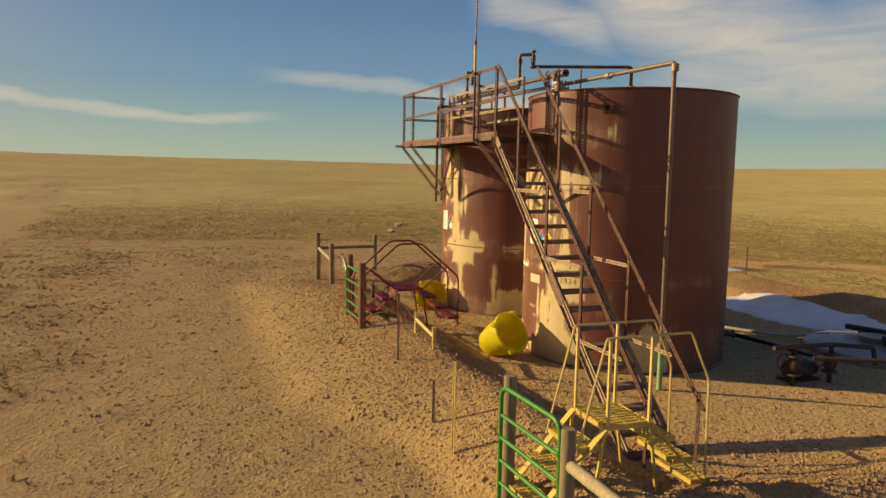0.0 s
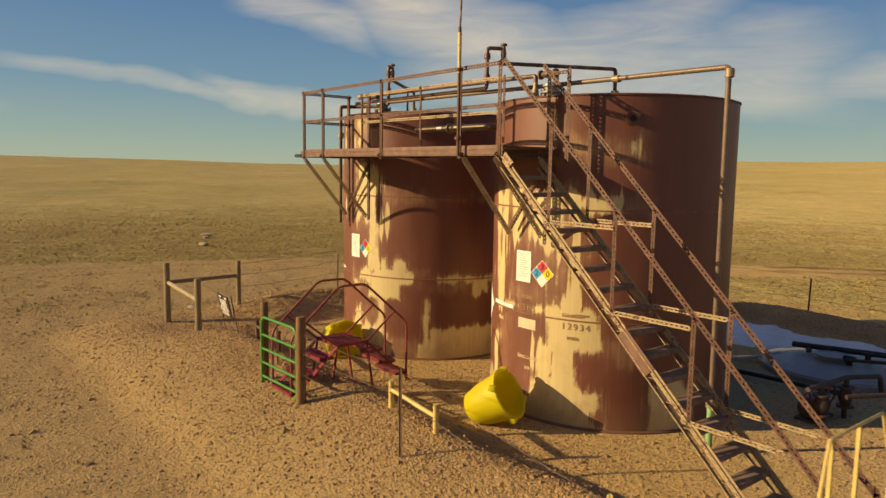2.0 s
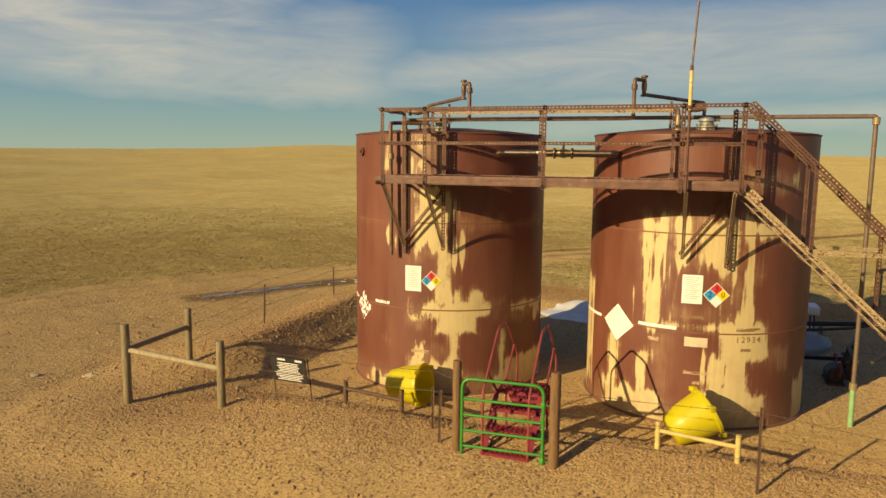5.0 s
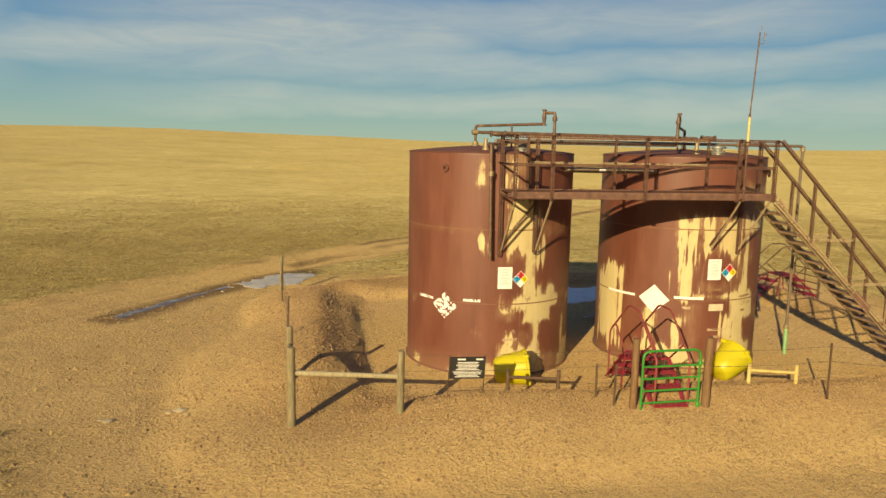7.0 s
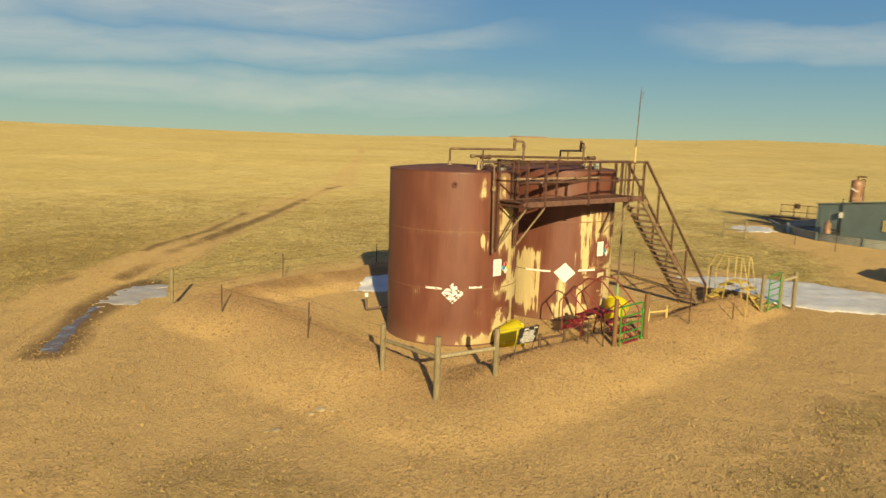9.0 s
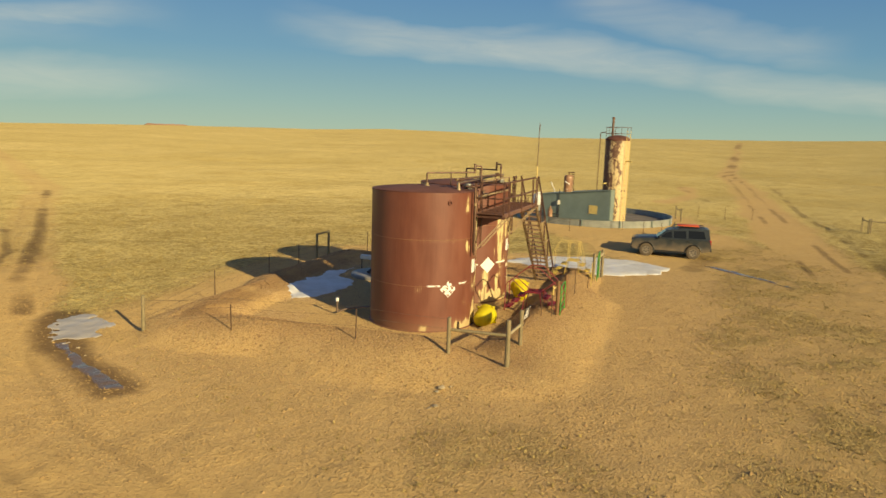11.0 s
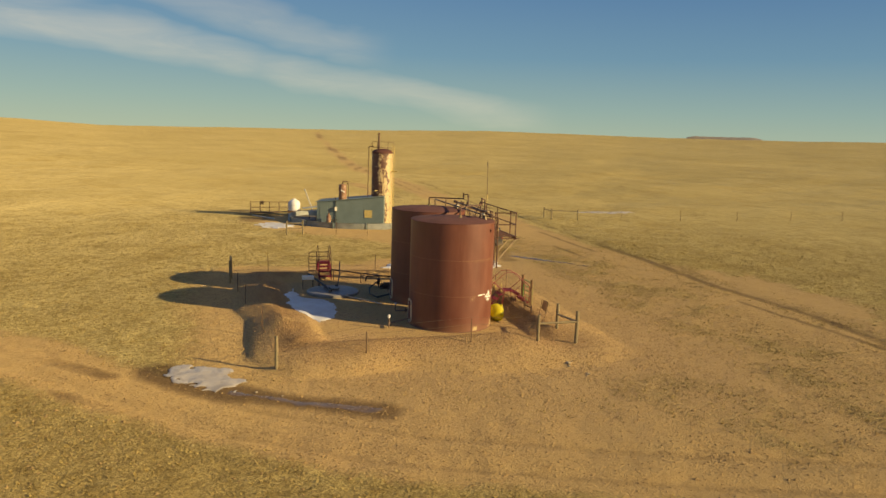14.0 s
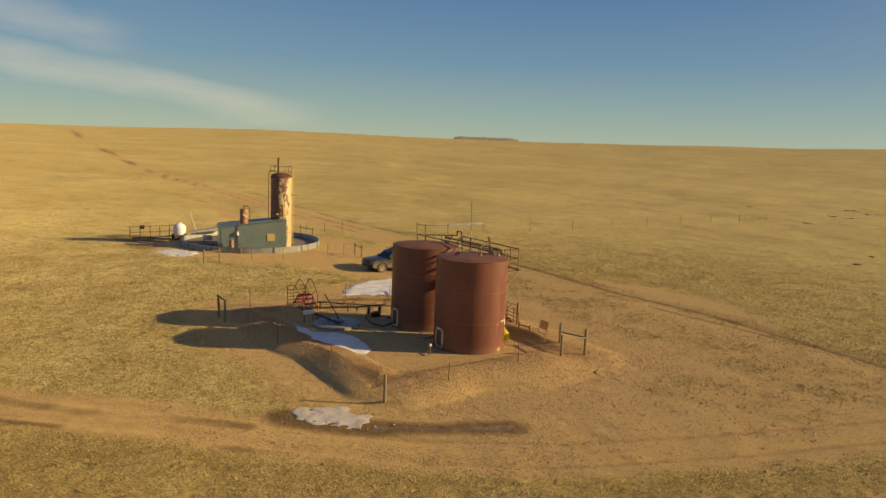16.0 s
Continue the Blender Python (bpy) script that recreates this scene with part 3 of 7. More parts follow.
def frame_of(d, up=None):
    d = d.normalized()
    up = Vector(up) if up is not None else (V(0, 0, 1) if abs(d.z) < 0.95 else V(1, 0, 0))
    side = d.cross(up).normalized()
    return d, side, side.cross(d).normalized()


def hexa(bm, corners, mat=0):
    v = [bm.verts.new(c) for c in corners]
    for f in ((0, 1, 2, 3), (7, 6, 5, 4), (0, 4, 5, 1), (1, 5, 6, 2), (2, 6, 7, 3), (3, 7, 4, 0)):
        bm.faces.new([v[i] for i in f]).material_index = mat
    return v


def box(bm, c, size, rz=0.0, mat=0):
    hx, hy, hz = (s / 2 for s in size)
    r = Matrix.Rotation(rz, 3, "Z")
    pts = [Vector(c) + r @ V(sx * hx, sy * hy, sz * hz) for sz in (-1, 1) for sx, sy in ((-1, -1), (1, -1), (1, 1), (-1, 1))]
    return hexa(bm, pts, mat)


def soft_box(bm, c, size, rz=0.0, r=0.01, mat=0):
    vs = box(bm, c, size, rz, mat)
    edges = list({e for v in vs for e in v.link_edges})
    bmesh.ops.bevel(bm, geom=edges, offset=r, segments=2, affect="EDGES", profile=0.5)


def beam(bm, p0, p1, w, h, up=None, mat=0, shift=(0, 0)):
    p0, p1 = Vector(p0), Vector(p1)
    d, s, u = frame_of(p1 - p0, up)
    o = s * shift[0] + u * shift[1]
    pts = [p + o + s * a * w / 2 + u * b * h / 2 for p in (p0, p1) for a, b in ((-1, -1), (1, -1), (1, 1), (-1, 1))]
    return hexa(bm, pts, mat)


def tube(bm, pts, r, seg=8, mat=0, cap=True):
    """A round bar along a line of points, mitred at the bends."""
    pts = [Vector(p) for p in pts]
    rings = []
    prev = None
    for i, p in enumerate(pts):
        a = (p - pts[i - 1]).normalized() if i else None
        b = (pts[i + 1] - p).normalized() if i + 1 < len(pts) else None
        t = ((a or b) + (b or a)).normalized()
        if prev is None:
            _, s, u = frame_of(t)
        else:
            s = (prev - t * prev.dot(t)).normalized()
            u = s.cross(t)
        prev = s
        grow = 1.0 if a is None or b is None else 1.0 / max(0.5, math.sqrt((1 + a.dot(b)) / 2))
        rr = r[i] if isinstance(r, (list, tuple)) else r
        rings.append([bm.verts.new(p + (s * math.cos(k * math.tau / seg) + u * math.sin(k * math.tau / seg)) * rr * (grow if k % 2 else 1)) for k in range(seg)])
    for q0, q1 in zip(rings, rings[1:]):
        for k in range(seg):
            bm.faces.new((q0[k], q0[(k + 1) % seg], q1[(k + 1) % seg], q1[k])).material_index = mat
    if cap:
        bm.faces.new(rings[0]).material_index = mat
        bm.faces.new(rings[-1][::-1]).material_index = mat


def bend(pts, r, n=4):
    """Rounds the inner corners of a line of points."""
    pts = [Vector(p) for p in pts]
    out = [pts[0]]
    for a, b, c in zip(pts, pts[1:], pts[2:]):
        k = min(r, (a - b).length * 0.45, (c - b).length * 0.45)
        p, q = b + (a - b).normalized() * k, b + (c - b).normalized() * k
        for i in range(n + 1):
            t = i / n
            out.append(p * (1 - t) ** 2 + b * 2 * t * (1 - t) + q * t * t)
    return out + [pts[-1]]


def lathe(bm, prof, seg=24, at=(0, 0, 0), axis=None, mat=0):
    """Turns a profile of (radius, height) round an axis."""
    at = Vector(at)
    d, s, u = frame_of(Vector(axis) if axis is not None else V(0, 0, 1))
    rings = []
    for r, z in prof:
        if r < 1e-5:
            rings.append([bm.verts.new(at + d * z)])
        else:
            rings.append([bm.verts.new(at + d * z + (s * math.cos(k * math.tau / seg) + u * math.sin(k * math.tau / seg)) * r) for k in range(seg)])
    for a, b in zip(rings, rings[1:]):
        for k in range(seg):
            j = (k + 1) % seg
            f = [a[k % len(a)], a[j % len(a)], b[j % len(b)], b[k % len(b)]]
            f = list(dict.fromkeys(f))
            if len(f) > 2:
                bm.faces.new(f).material_index = mat


def perf_angle(bm, p0, p1, up, w=0.06, pitch=0.055, th=0.004):
    """Slotted angle iron: two flanges, each two strips with rungs between the holes."""
    p0, p1 = Vector(p0), Vector(p1)
    L = (p1 - p0).length
    d, s, u = frame_of(p1 - p0, up)
    n = max(2, int(L / pitch))
    for a, b in ((s, u), (u, s)):
        for c0, c1 in ((0.0, 0.36), (0.64, 1.0)):
            m = a * w * (c0 + c1) / 2
            pts = [p + m + a * i * w * (c1 - c0) / 2 + b * j * th / 2 for p in (p0, p1) for i, j in ((-1, -1), (1, -1), (1, 1), (-1, 1))]
            hexa(bm, pts)
        for k in range(n + 1):
            q = p0 + d * (L * k / n)
            m = q + a * w * 0.5
            e = d * pitch * 0.26
            pts = [m + e * t + a * i * w * 0.2 + b * j * th / 2 for t in (-1, 1) for i, j in ((-1, -1), (1, -1), (1, 1), (-1, 1))]
            hexa(bm, pts)


def text_shape(body, size):
    """A word as flat mesh data: lists of points and faces, centred."""
    cu = bpy.data.curves.new("word", "FONT")
    cu.body, cu.size, cu.align_x, cu.align_y = body, size, "CENTER", "CENTER"
    ob = new("word", cu)
    me = bpy.data.meshes.new_from_object(ob.evaluated_get(bpy.context.evaluated_depsgraph_get()))
    pts, faces = [v.co.copy() for v in me.vertices], [list(p.vertices) for p in me.polygons]
    bpy.data.objects.remove(ob)
    bpy.data.meshes.remove(me)
    bpy.data.curves.remove(cu)
    return pts, faces


def smooth01(a, b, x):
    t = np.clip((x - a) / (b - a), 0, 1)
    return t * t * (3 - 2 * t)


_table = np.random.RandomState(7).rand(256, 256)


def value_noise(x, y, scale):
    x, y = np.asarray(x) * scale + 917.3, np.asarray(y) * scale + 411.7
    i, j = np.floor(x).astype(int), np.floor(y).astype(int)
    u, v = x - i, y - j
    u, v = u * u * (3 - 2 * u), v * v * (3 - 2 * v)
    t = lambda a, b: _table[a % 256, b % 256]
    return (t(i, j) * (1 - u) + t(i + 1, j) * u) * (1 - v) + (t(i, j + 1) * (1 - u) + t(i + 1, j + 1) * u) * v


def fractal(x, y, scale, octaves=4):
    return sum(value_noise(x + 31.7 * k, y - 17.1 * k, scale * 2.1**k) * 0.5**k for k in range(octaves)) / sum(0.5**k for k in range(octaves))


def line_gap(x, y, pts):
    """The distance to a line of points in plan."""
    best = np.full(np.shape(x), 1e9)
    for (x0, y0), (x1, y1) in zip(pts, pts[1:]):
        dx, dy = x1 - x0, y1 - y0
        t = np.clip(((x - x0) * dx + (y - y0) * dy) / (dx * dx + dy * dy), 0, 1)
        best = np.minimum(best, np.hypot(x - x0 - t * dx, y - y0 - t * dy))
    return best


# ---- ground ----
BERM = [(-6.2, -3.85), (8.5, -3.8), (8.6, 8.3), (1.2, 8.0), (-0.6, 7.45), (-3.9, 7.2), (-5.5, 6.85), (-6.2, 6.2), (-6.2, -3.85)]
MAIN_ROAD = [(-140, -30), (-40, -19.0), (-15, -16.8), (0, -16.2), (20, -16.0), (37, -15.9), (72, -16.4), (160, -17), (310, -26), (900, -60)]
DITCH = [(-22, -18.5), (-14.9, -17.6), (-2.6, -19.0), (4.3, -18.4), (13.3, -19.0), (35, -19.5), (51, -19.4), (72, -20.3), (206, -24), (600, -44)]
RING_TRACK = [(-21, -18), (-18.8, -8.5), (-16.7, -1.4), (-14.6, 4.3), (-11.6, 9.0), (-7.6, 13.4), (-4.5, 16.8), (-1.4, 20.3), (7.7, 30.2), (20, 44.0), (31, 55), (135, 197), (700, 1000)]
OUTER_RUT = [(-17.4, -5.0), (-16.5, -2.4), (-16.1, -0.2), (-15.0, 3.2), (-13.3, 7.2), (-11.2, 11.0), (-9.4, 13.4), (-7.4, 15.6), (-6.1, 17.0), (-4.4, 18.8), (-3.2, 20.3), (1.0, 24.0), (7.0, 31.5)]
INNER_RUT = [(-7.2, 13.1), (-3.6, 17.7), (1.0, 22.4), (7.7, 29.4), (20.4, 43.5), (31, 55)]
SHORT_TRACK = [(60, -6), (76, -9), (92, -8)]
SPUR = [(9, -14), (20, -11), (27, -5)]
SKYLINE_STEP = 6
# height of the far crest, from heading -180 on
SKYLINE = (32, 31, 30, 29, 28, 27, 26, 24, 22, 20, 19, 18, 17.7, 17.4, 15.4, 14.0, 13.7, 12.3, 10.6, 8.2, 7.7, 11.3, 12.0, 13.3, 15.8, 22.1, 22.5, 23.9, 23.8, 19.9, 17.4, 13.7,
           11.5, 10.6, 9.6, 8.7, 8.9, 11.0, 13.4, 14.7, 15.2, 19.5, 18.5, 12.8, 15.0, 17.6, 19.3, 22.6, 26.2, 25.5, 24.4, 23.9, 24.9, 26.2, 29.0, 29.6, 33.4, 33.6, 33, 32.5, 32)


def ground_z(x, y):
    x, y = np.asarray(x, float), np.asarray(y, float)
    r = np.hypot(x, y)
    base = -0.12 - 0.28 * np.exp(-(((x - 19) / 8) ** 2) - ((y + 8.5) / 6) ** 2) + 0.10 * np.exp(-(((x - 36) / 12) ** 2) - ((y) / 12) ** 2)
    base = base - 0.10 * np.exp(-(((x + 9) / 4) ** 2) - ((y - 8) / 6) ** 2)
    gap_in = np.minimum(np.minimum(x + 6.2, 8.5 - x), np.minimum(y + 3.85, 7.6 - y))
    inside = smooth01(0.4, 1.4, gap_in)
    base = base * (1 - inside) + 0.0 * inside
    d = line_gap(x, y, BERM)
    lump = 0.85 + 0.3 * fractal(x, y, 0.5, 2)
    left = smooth01(-3.5, -5.5, x) * smooth01(-3.4, -0.8, y) * smooth01(8.5, 6.0, y)
    rear = smooth01(4.5, 6.2, y)
    tall = 0.43 + 0.22 * left * (1 - 0.5 * rear) + 0.13 * rear * np.exp(-(((x + 2.6) / 3.6) ** 2))
    tall = tall * (1 - 0.55 * np.exp(-(((x + 6.1) / 1.4) ** 2) - ((y + 3.85) / 1.2) ** 2))
    tall = tall * (1 - 0.10 * np.exp(-(((x + 6.0) / 1.6) ** 2) - ((y - 5.6) / 2.0) ** 2))
    front = np.exp(-(((x + 2.6) / 1.7) ** 2)) * smooth01(-1.0, -2.6, y)
    tall = tall + 0.12 * front
    wide = np.where(gap_in > 0, 1.12 + 0.03 * left + 0.5 * rear - 0.14 * front, 1.25 + 0.35 * left * (1 - rear) + 0.15 * rear + 1.5 * np.maximum(smooth01(-3.6, -4.6, y) * smooth01(6.0, 3.0, x), smooth01(-6.0, -6.8, x) * smooth01(3.5, 0.5, y)))
    wide = np.where((gap_in > 0) & (y < -2.0) & (x > -1.2), 0.98, wide)
    tall = tall + 0.10 * smooth01(-2.0, -3.0, y) * smooth01(-1.5, 0.0, x)
    wide = np.where(gap_in <= 0, wide + 1.9 * np.exp(-(((x + 6.4) / 2.4) ** 2) - ((y - 6.0) / 2.6) ** 2), wide)
    soft_d = np.sqrt(d * d + 0.02) - 0.14
    z = base + tall * lump * smooth01(0.0, 0.35, 1 - soft_d / wide) * np.clip(1 - soft_d / wide, 0, 1)
    rut = np.exp(-(((line_gap(x, y, RING_TRACK) - 0.85) / 0.35) ** 2)) + np.exp(-((line_gap(x, y, DITCH) / 0.5) ** 2))
    z = z - 0.05 * rut * smooth01(120, 40, r)
    z = z + (fractal(x, y, 0.9, 3) - 0.5) * 0.07 * smooth01(4, 9, d + 2 * (1 - inside)) * smooth01(160, 60, r)
    z = z + (fractal(x, y, 2.6, 3) - 0.5) * 0.05 * smooth01(0.8, 2.5, d) * (1 - inside) * smooth01(45, 25, r)
    z = z + (fractal(x, y, 0.05, 3) - 0.5) * 1.2 * smooth01(35, 160, r)
    az = np.degrees(np.arctan2(x, y))
    crest = np.interp(az, -180 + SKYLINE_STEP * np.arange(len(SKYLINE)), SKYLINE) + (fractal(x, y, 0.004, 3) - 0.5) * 1.5
    # low swells across the prairie
    swell = (fractal(x, y, 0.017, 3) - 0.5) * 2.6 * smooth01(45, 190, r) + (fractal(x, y, 0.11, 3) - 0.5) * 0.55 * smooth01(24, 70, r)
    z = z + swell * smooth01(1150, 700, r)
    return z + crest * smooth01(60, 1250, r) ** 1.25 - 40.0 * smooth01(1300, 3600, r)


def past_track(x, y):
    """Metres inside (+) or outside (-) the worn track that rounds the yard."""
    return x - np.interp(y, (-30, -18, -8.5, -1.4, 4.3, 9.0, 13.4, 16.8, 30), (-22, -21, -18.8, -16.7, -14.6, -11.6, -7.6, -4.5, 7.5))


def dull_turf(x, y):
    """How far the grass is brown turf, dimmed further for the near light falloff."""
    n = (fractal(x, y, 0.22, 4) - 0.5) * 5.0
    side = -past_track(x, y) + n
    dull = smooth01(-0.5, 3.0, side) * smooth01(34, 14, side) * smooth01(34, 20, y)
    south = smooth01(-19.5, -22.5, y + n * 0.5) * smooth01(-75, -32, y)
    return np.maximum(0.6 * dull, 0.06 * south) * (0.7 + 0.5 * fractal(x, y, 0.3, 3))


def zones(x, y):
    """How far a place is bare earth, gravel, wet or dark, or weedy."""
    n = (fractal(x, y, 0.22, 4) - 0.5) * 5.0 + (fractal(x, y, 1.1, 3) - 0.5) * 1.6
    d = line_gap(x, y, BERM)
    in_yard = (x > -6.1) & (x < 8.5) & (y > -3.85) & (y < 8.0)
    pad = 1.0 - np.hypot((x - 1.5) / 15.5, (y + 7.5) / 16.5)
    far_pad = 1.0 - np.hypot((x - 35) / 11.0, (y + 1.5) / 10.0)
    earth = smooth01(-1.2, 1.6, pad * 15 + n)
    earth = np.maximum(earth, smooth01(-1.5, 1.5, far_pad * 9 + n))
    earth = np.maximum(earth, smooth01(-1.8, 1.2, past_track(x, y) + n * 0.5) * smooth01(13.0, 9.5, y + n * 0.4) * smooth01(-17.5, -14.0, y + n * 0.3) * smooth01(7, 1, x))
    earth = np.maximum(earth, 0.9 * smooth01(5.5, 2.5, d + n * 0.5))
    earth = np.maximum(earth, smooth01(3.4, 1.6, line_gap(x, y, MAIN_ROAD) + n * 0.4) * (0.75 + 0.25 * smooth01(90, 40, np.hypot(x, y))))
    earth = np.maximum(earth, smooth01(2.3, 1.0, line_gap(x, y, RING_TRACK) + n * 0.25) * (1 - 0.45 * smooth01(17, 24, y)))
    earth = np.maximum(earth, smooth01(1.8, 0.6, line_gap(x, y, SHORT_TRACK) + n * 0.35) * 0.8)
    earth = np.maximum(earth, smooth01(8.0, 4.5, line_gap(x, y, SPUR) + n * 0.6))
    strip = smooth01(4.4, 1.6, line_gap(x, y, [(-15, -12.6), (-6, -12.4), (2, -12.3), (11, -13.2), (19, -12.6), (23, -11.8)]) + n * 0.5)
    strip = np.maximum(strip, 0.9 * smooth01(3.0, 0.8, line_gap(x, y, [(-11.9, -5.2), (-13.4, -6.4), (-15.4, -7.0)]) + n * 0.4))
    strip = np.maximum(strip, 0.3 * smooth01(1.4, 0.4, line_gap(x, y, [(-4, 12.5), (-6.5, 10.8), (-8.3, 7.6), (-10.5, 3.0), (-12.5, -2)]) + n * 0.3))
    strip = np.maximum(strip, 0.6 * smooth01(2.2, 0.8, line_gap(x, y, DITCH) + n * 0.4) * smooth01(140, 30, np.hypot(x, y)))
    strip = np.maximum(strip, 0.7 * smooth01(3.0, 0.8, line_gap(x, y, [(58, -9), (76, -13), (110, -14)]) + n * 0.6))
    weeds = strip * (0.40 + 0.60 * smooth01(0.42, 0.60, fractal(x + 50, y, 0.45, 4)))
    earth = earth * (1 - 0.45 * weeds)
    gravel = np.maximum(in_yard * 1.0, smooth01(2.6, 0.5, d + n * 0.4))
    gravel = np.maximum(gravel, 0.62 * smooth01(12.0, 5.0, d + n) * smooth01(9.5, 6.0, y) * smooth01(0.2, 0.7, earth))
    gravel = gravel * (1 - 0.6 * in_yard * smooth01(0.45, 0.6, fractal(x, y, 0.5, 3)))
    wet = 0.80 * smooth01(1.5, 0.3, line_gap(x, y, [(-11.7, 4.6), (-10.6, 6.8), (-8.9, 9.7), (-6.9, 11.6)]) + n * 0.16)
    wet = np.maximum(wet, 0.45 * smooth01(1.0, 0.2, line_gap(x, y, [(19.0, -9.6), (15.7, -10.9), (11.2, -13.6)]) + n * 0.3))
    wet = np.maximum(wet, 0.55 * smooth01(1.6, 0.3, line_gap(x, y, [(15, -9.0), (20.5, -10.2)]) + n * 0.4))
    patchy = smooth01(0.36, 0.54, fractal(x, y + 40, 0.2, 3))
    wet = np.maximum(wet, (0.34 + 0.36 * smooth01(12.5, 14.5, y)) * smooth01(0.5, 0.06, line_gap(x, y, OUTER_RUT) + n * 0.12) * patchy)
    wet = np.maximum(wet, 0.72 * smooth01(0.75, 0.15, line_gap(x, y, INNER_RUT) + n * 0.10) * (0.5 + 0.5 * patchy))
    wet = np.maximum(wet, 0.62 * smooth01(0.75, 0.15, line_gap(x, y, DITCH) + n * 0.08) * (0.6 + 0.4 * patchy) * smooth01(300, 60, np.hypot(x, y)))
    far_r = 0.8 + 0.006 * np.hypot(x, y)
    wet = np.maximum(wet, 0.5 * smooth01(1.0, 0.15, (line_gap(x, y, [(64, -11.0), (76, -9.5), (92, -7.2)]) + n * 0.15) / far_r) * (0.35 + 0.65 * patchy))
    for road, off, deep in ((MAIN_ROAD, 0.95, 0.62), (MAIN_ROAD, 5.2, 0.30), (RING_TRACK, 0.85, 0.42)):
        rut = np.abs(line_gap(x, y, road) - off - 0.25 * (fractal(x, y, 0.15, 2) - 0.5))
        wet = np.maximum(wet, deep * smooth01(1.0, 0.1, rut / (0.4 + 0.0042 * np.hypot(x, y))) * np.maximum(smooth01(0.40, 0.54, fractal(x, y + 80, 0.12, 3)), 0.8 * smooth01(40, 80, np.hypot(x, y)) * smooth01(700, 300, np.hypot(x, y))))
    # ground darkened beside the pipe rack and the ring wall
    wet = np.maximum(wet, 0.62 * smooth01(3.0, 1.0, line_gap(x, y, [(36.5, 9.0), (40.5, 8.0), (45.0, 10.5)]) + n * 0.5))
    # dark cut banks and gullies far out
    az = np.degrees(np.arctan2(x, y))
    r = np.hypot(x, y)
    gully = smooth01(0.52, 0.62, fractal(az * 9.0, r * 0.5, 0.07, 3)) * smooth01(112, 128, az) * smooth01(330, 480, r) * smooth01(1150, 900, r)
    wet = np.maximum(wet, 0.36 * gully)
    for off in (-2.4, 2.5):
        side = np.abs(past_track(x, y) * 0.82 - off - 0.5 * (fractal(x, y, 0.15, 2) - 0.5))
        wet = np.maximum(wet, 0.34 * smooth01(0.45, 0.05, side) * smooth01(0.40, 0.60, fractal(x, y + 120, 0.16, 3)) * (np.abs(y) < 17))
    return earth, gravel, wet, weeds


def build_ground():
    seg = 720
    radii = np.concatenate([np.arange(0.2, 24, 0.17), np.arange(24, 62, 0.42), np.arange(62, 180, 1.3), 180 * 1.055 ** np.arange(0, 58)])
    a = np.arange(seg) * math.tau / seg
    x = np.concatenate([[1.0], (1.0 + radii[:, None] * np.cos(a)).ravel()])
    y = np.concatenate([[0.0], (radii[:, None] * np.sin(a)).ravel()])
    co = np.stack([x, y, ground_z(x, y)], 1)
    me = bpy.data.meshes.new("ground")
    k = np.arange(seg)
    tri = np.stack([np.zeros(seg, int), 1 + k, 1 + (k + 1) % seg], 1)
    i = np.arange(len(radii) - 1)[:, None] * seg + 1
    quad = np.stack([i + k, i + seg + k, i + seg + (k + 1) % seg, i + (k + 1) % seg], -1).reshape(-1, 4)
    nt, nq = len(tri), len(quad)
    me.vertices.add(len(co))
    me.vertices.foreach_set("co", co.ravel())
    me.loops.add(3 * nt + 4 * nq)
    me.loops.foreach_set("vertex_index", np.concatenate([tri.ravel(), quad.ravel()]).astype(np.int32))
    me.polygons.add(nt + nq)
    me.polygons.foreach_set("loop_start", np.concatenate([np.arange(nt) * 3, 3 * nt + np.arange(nq) * 4]).astype(np.int32))
    me.polygons.foreach_set("use_smooth", np.ones(nt + nq, bool))
    me.update(calc_edges=True)
    me.validate()
    e, g, wt_, wd = zones(x, y)
    col = me.color_attributes.new("zones", "FLOAT_COLOR", "POINT")
    col.data.foreach_set("color", np.stack([e, g, wt_, wd], 1).ravel())
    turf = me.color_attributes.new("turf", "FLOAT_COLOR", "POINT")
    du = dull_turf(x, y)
    # full darkening on the inner slope only: painted shade, 0.4 of it outside
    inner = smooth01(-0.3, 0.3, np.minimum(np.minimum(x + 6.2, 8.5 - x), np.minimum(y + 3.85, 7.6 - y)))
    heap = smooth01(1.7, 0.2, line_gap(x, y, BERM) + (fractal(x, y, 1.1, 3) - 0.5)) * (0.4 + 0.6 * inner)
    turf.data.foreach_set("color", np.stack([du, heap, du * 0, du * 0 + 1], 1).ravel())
    me.materials.append(M_GROUND)
    ob = new("ground", me)
    return tagged(ob, "dry golden prairie with bare earth tracks and a gravel yard", "ground", kind="structure")


def gz(x, y):
    return float(ground_z(np.array([x]), np.array([y]))[0])


build_ground()


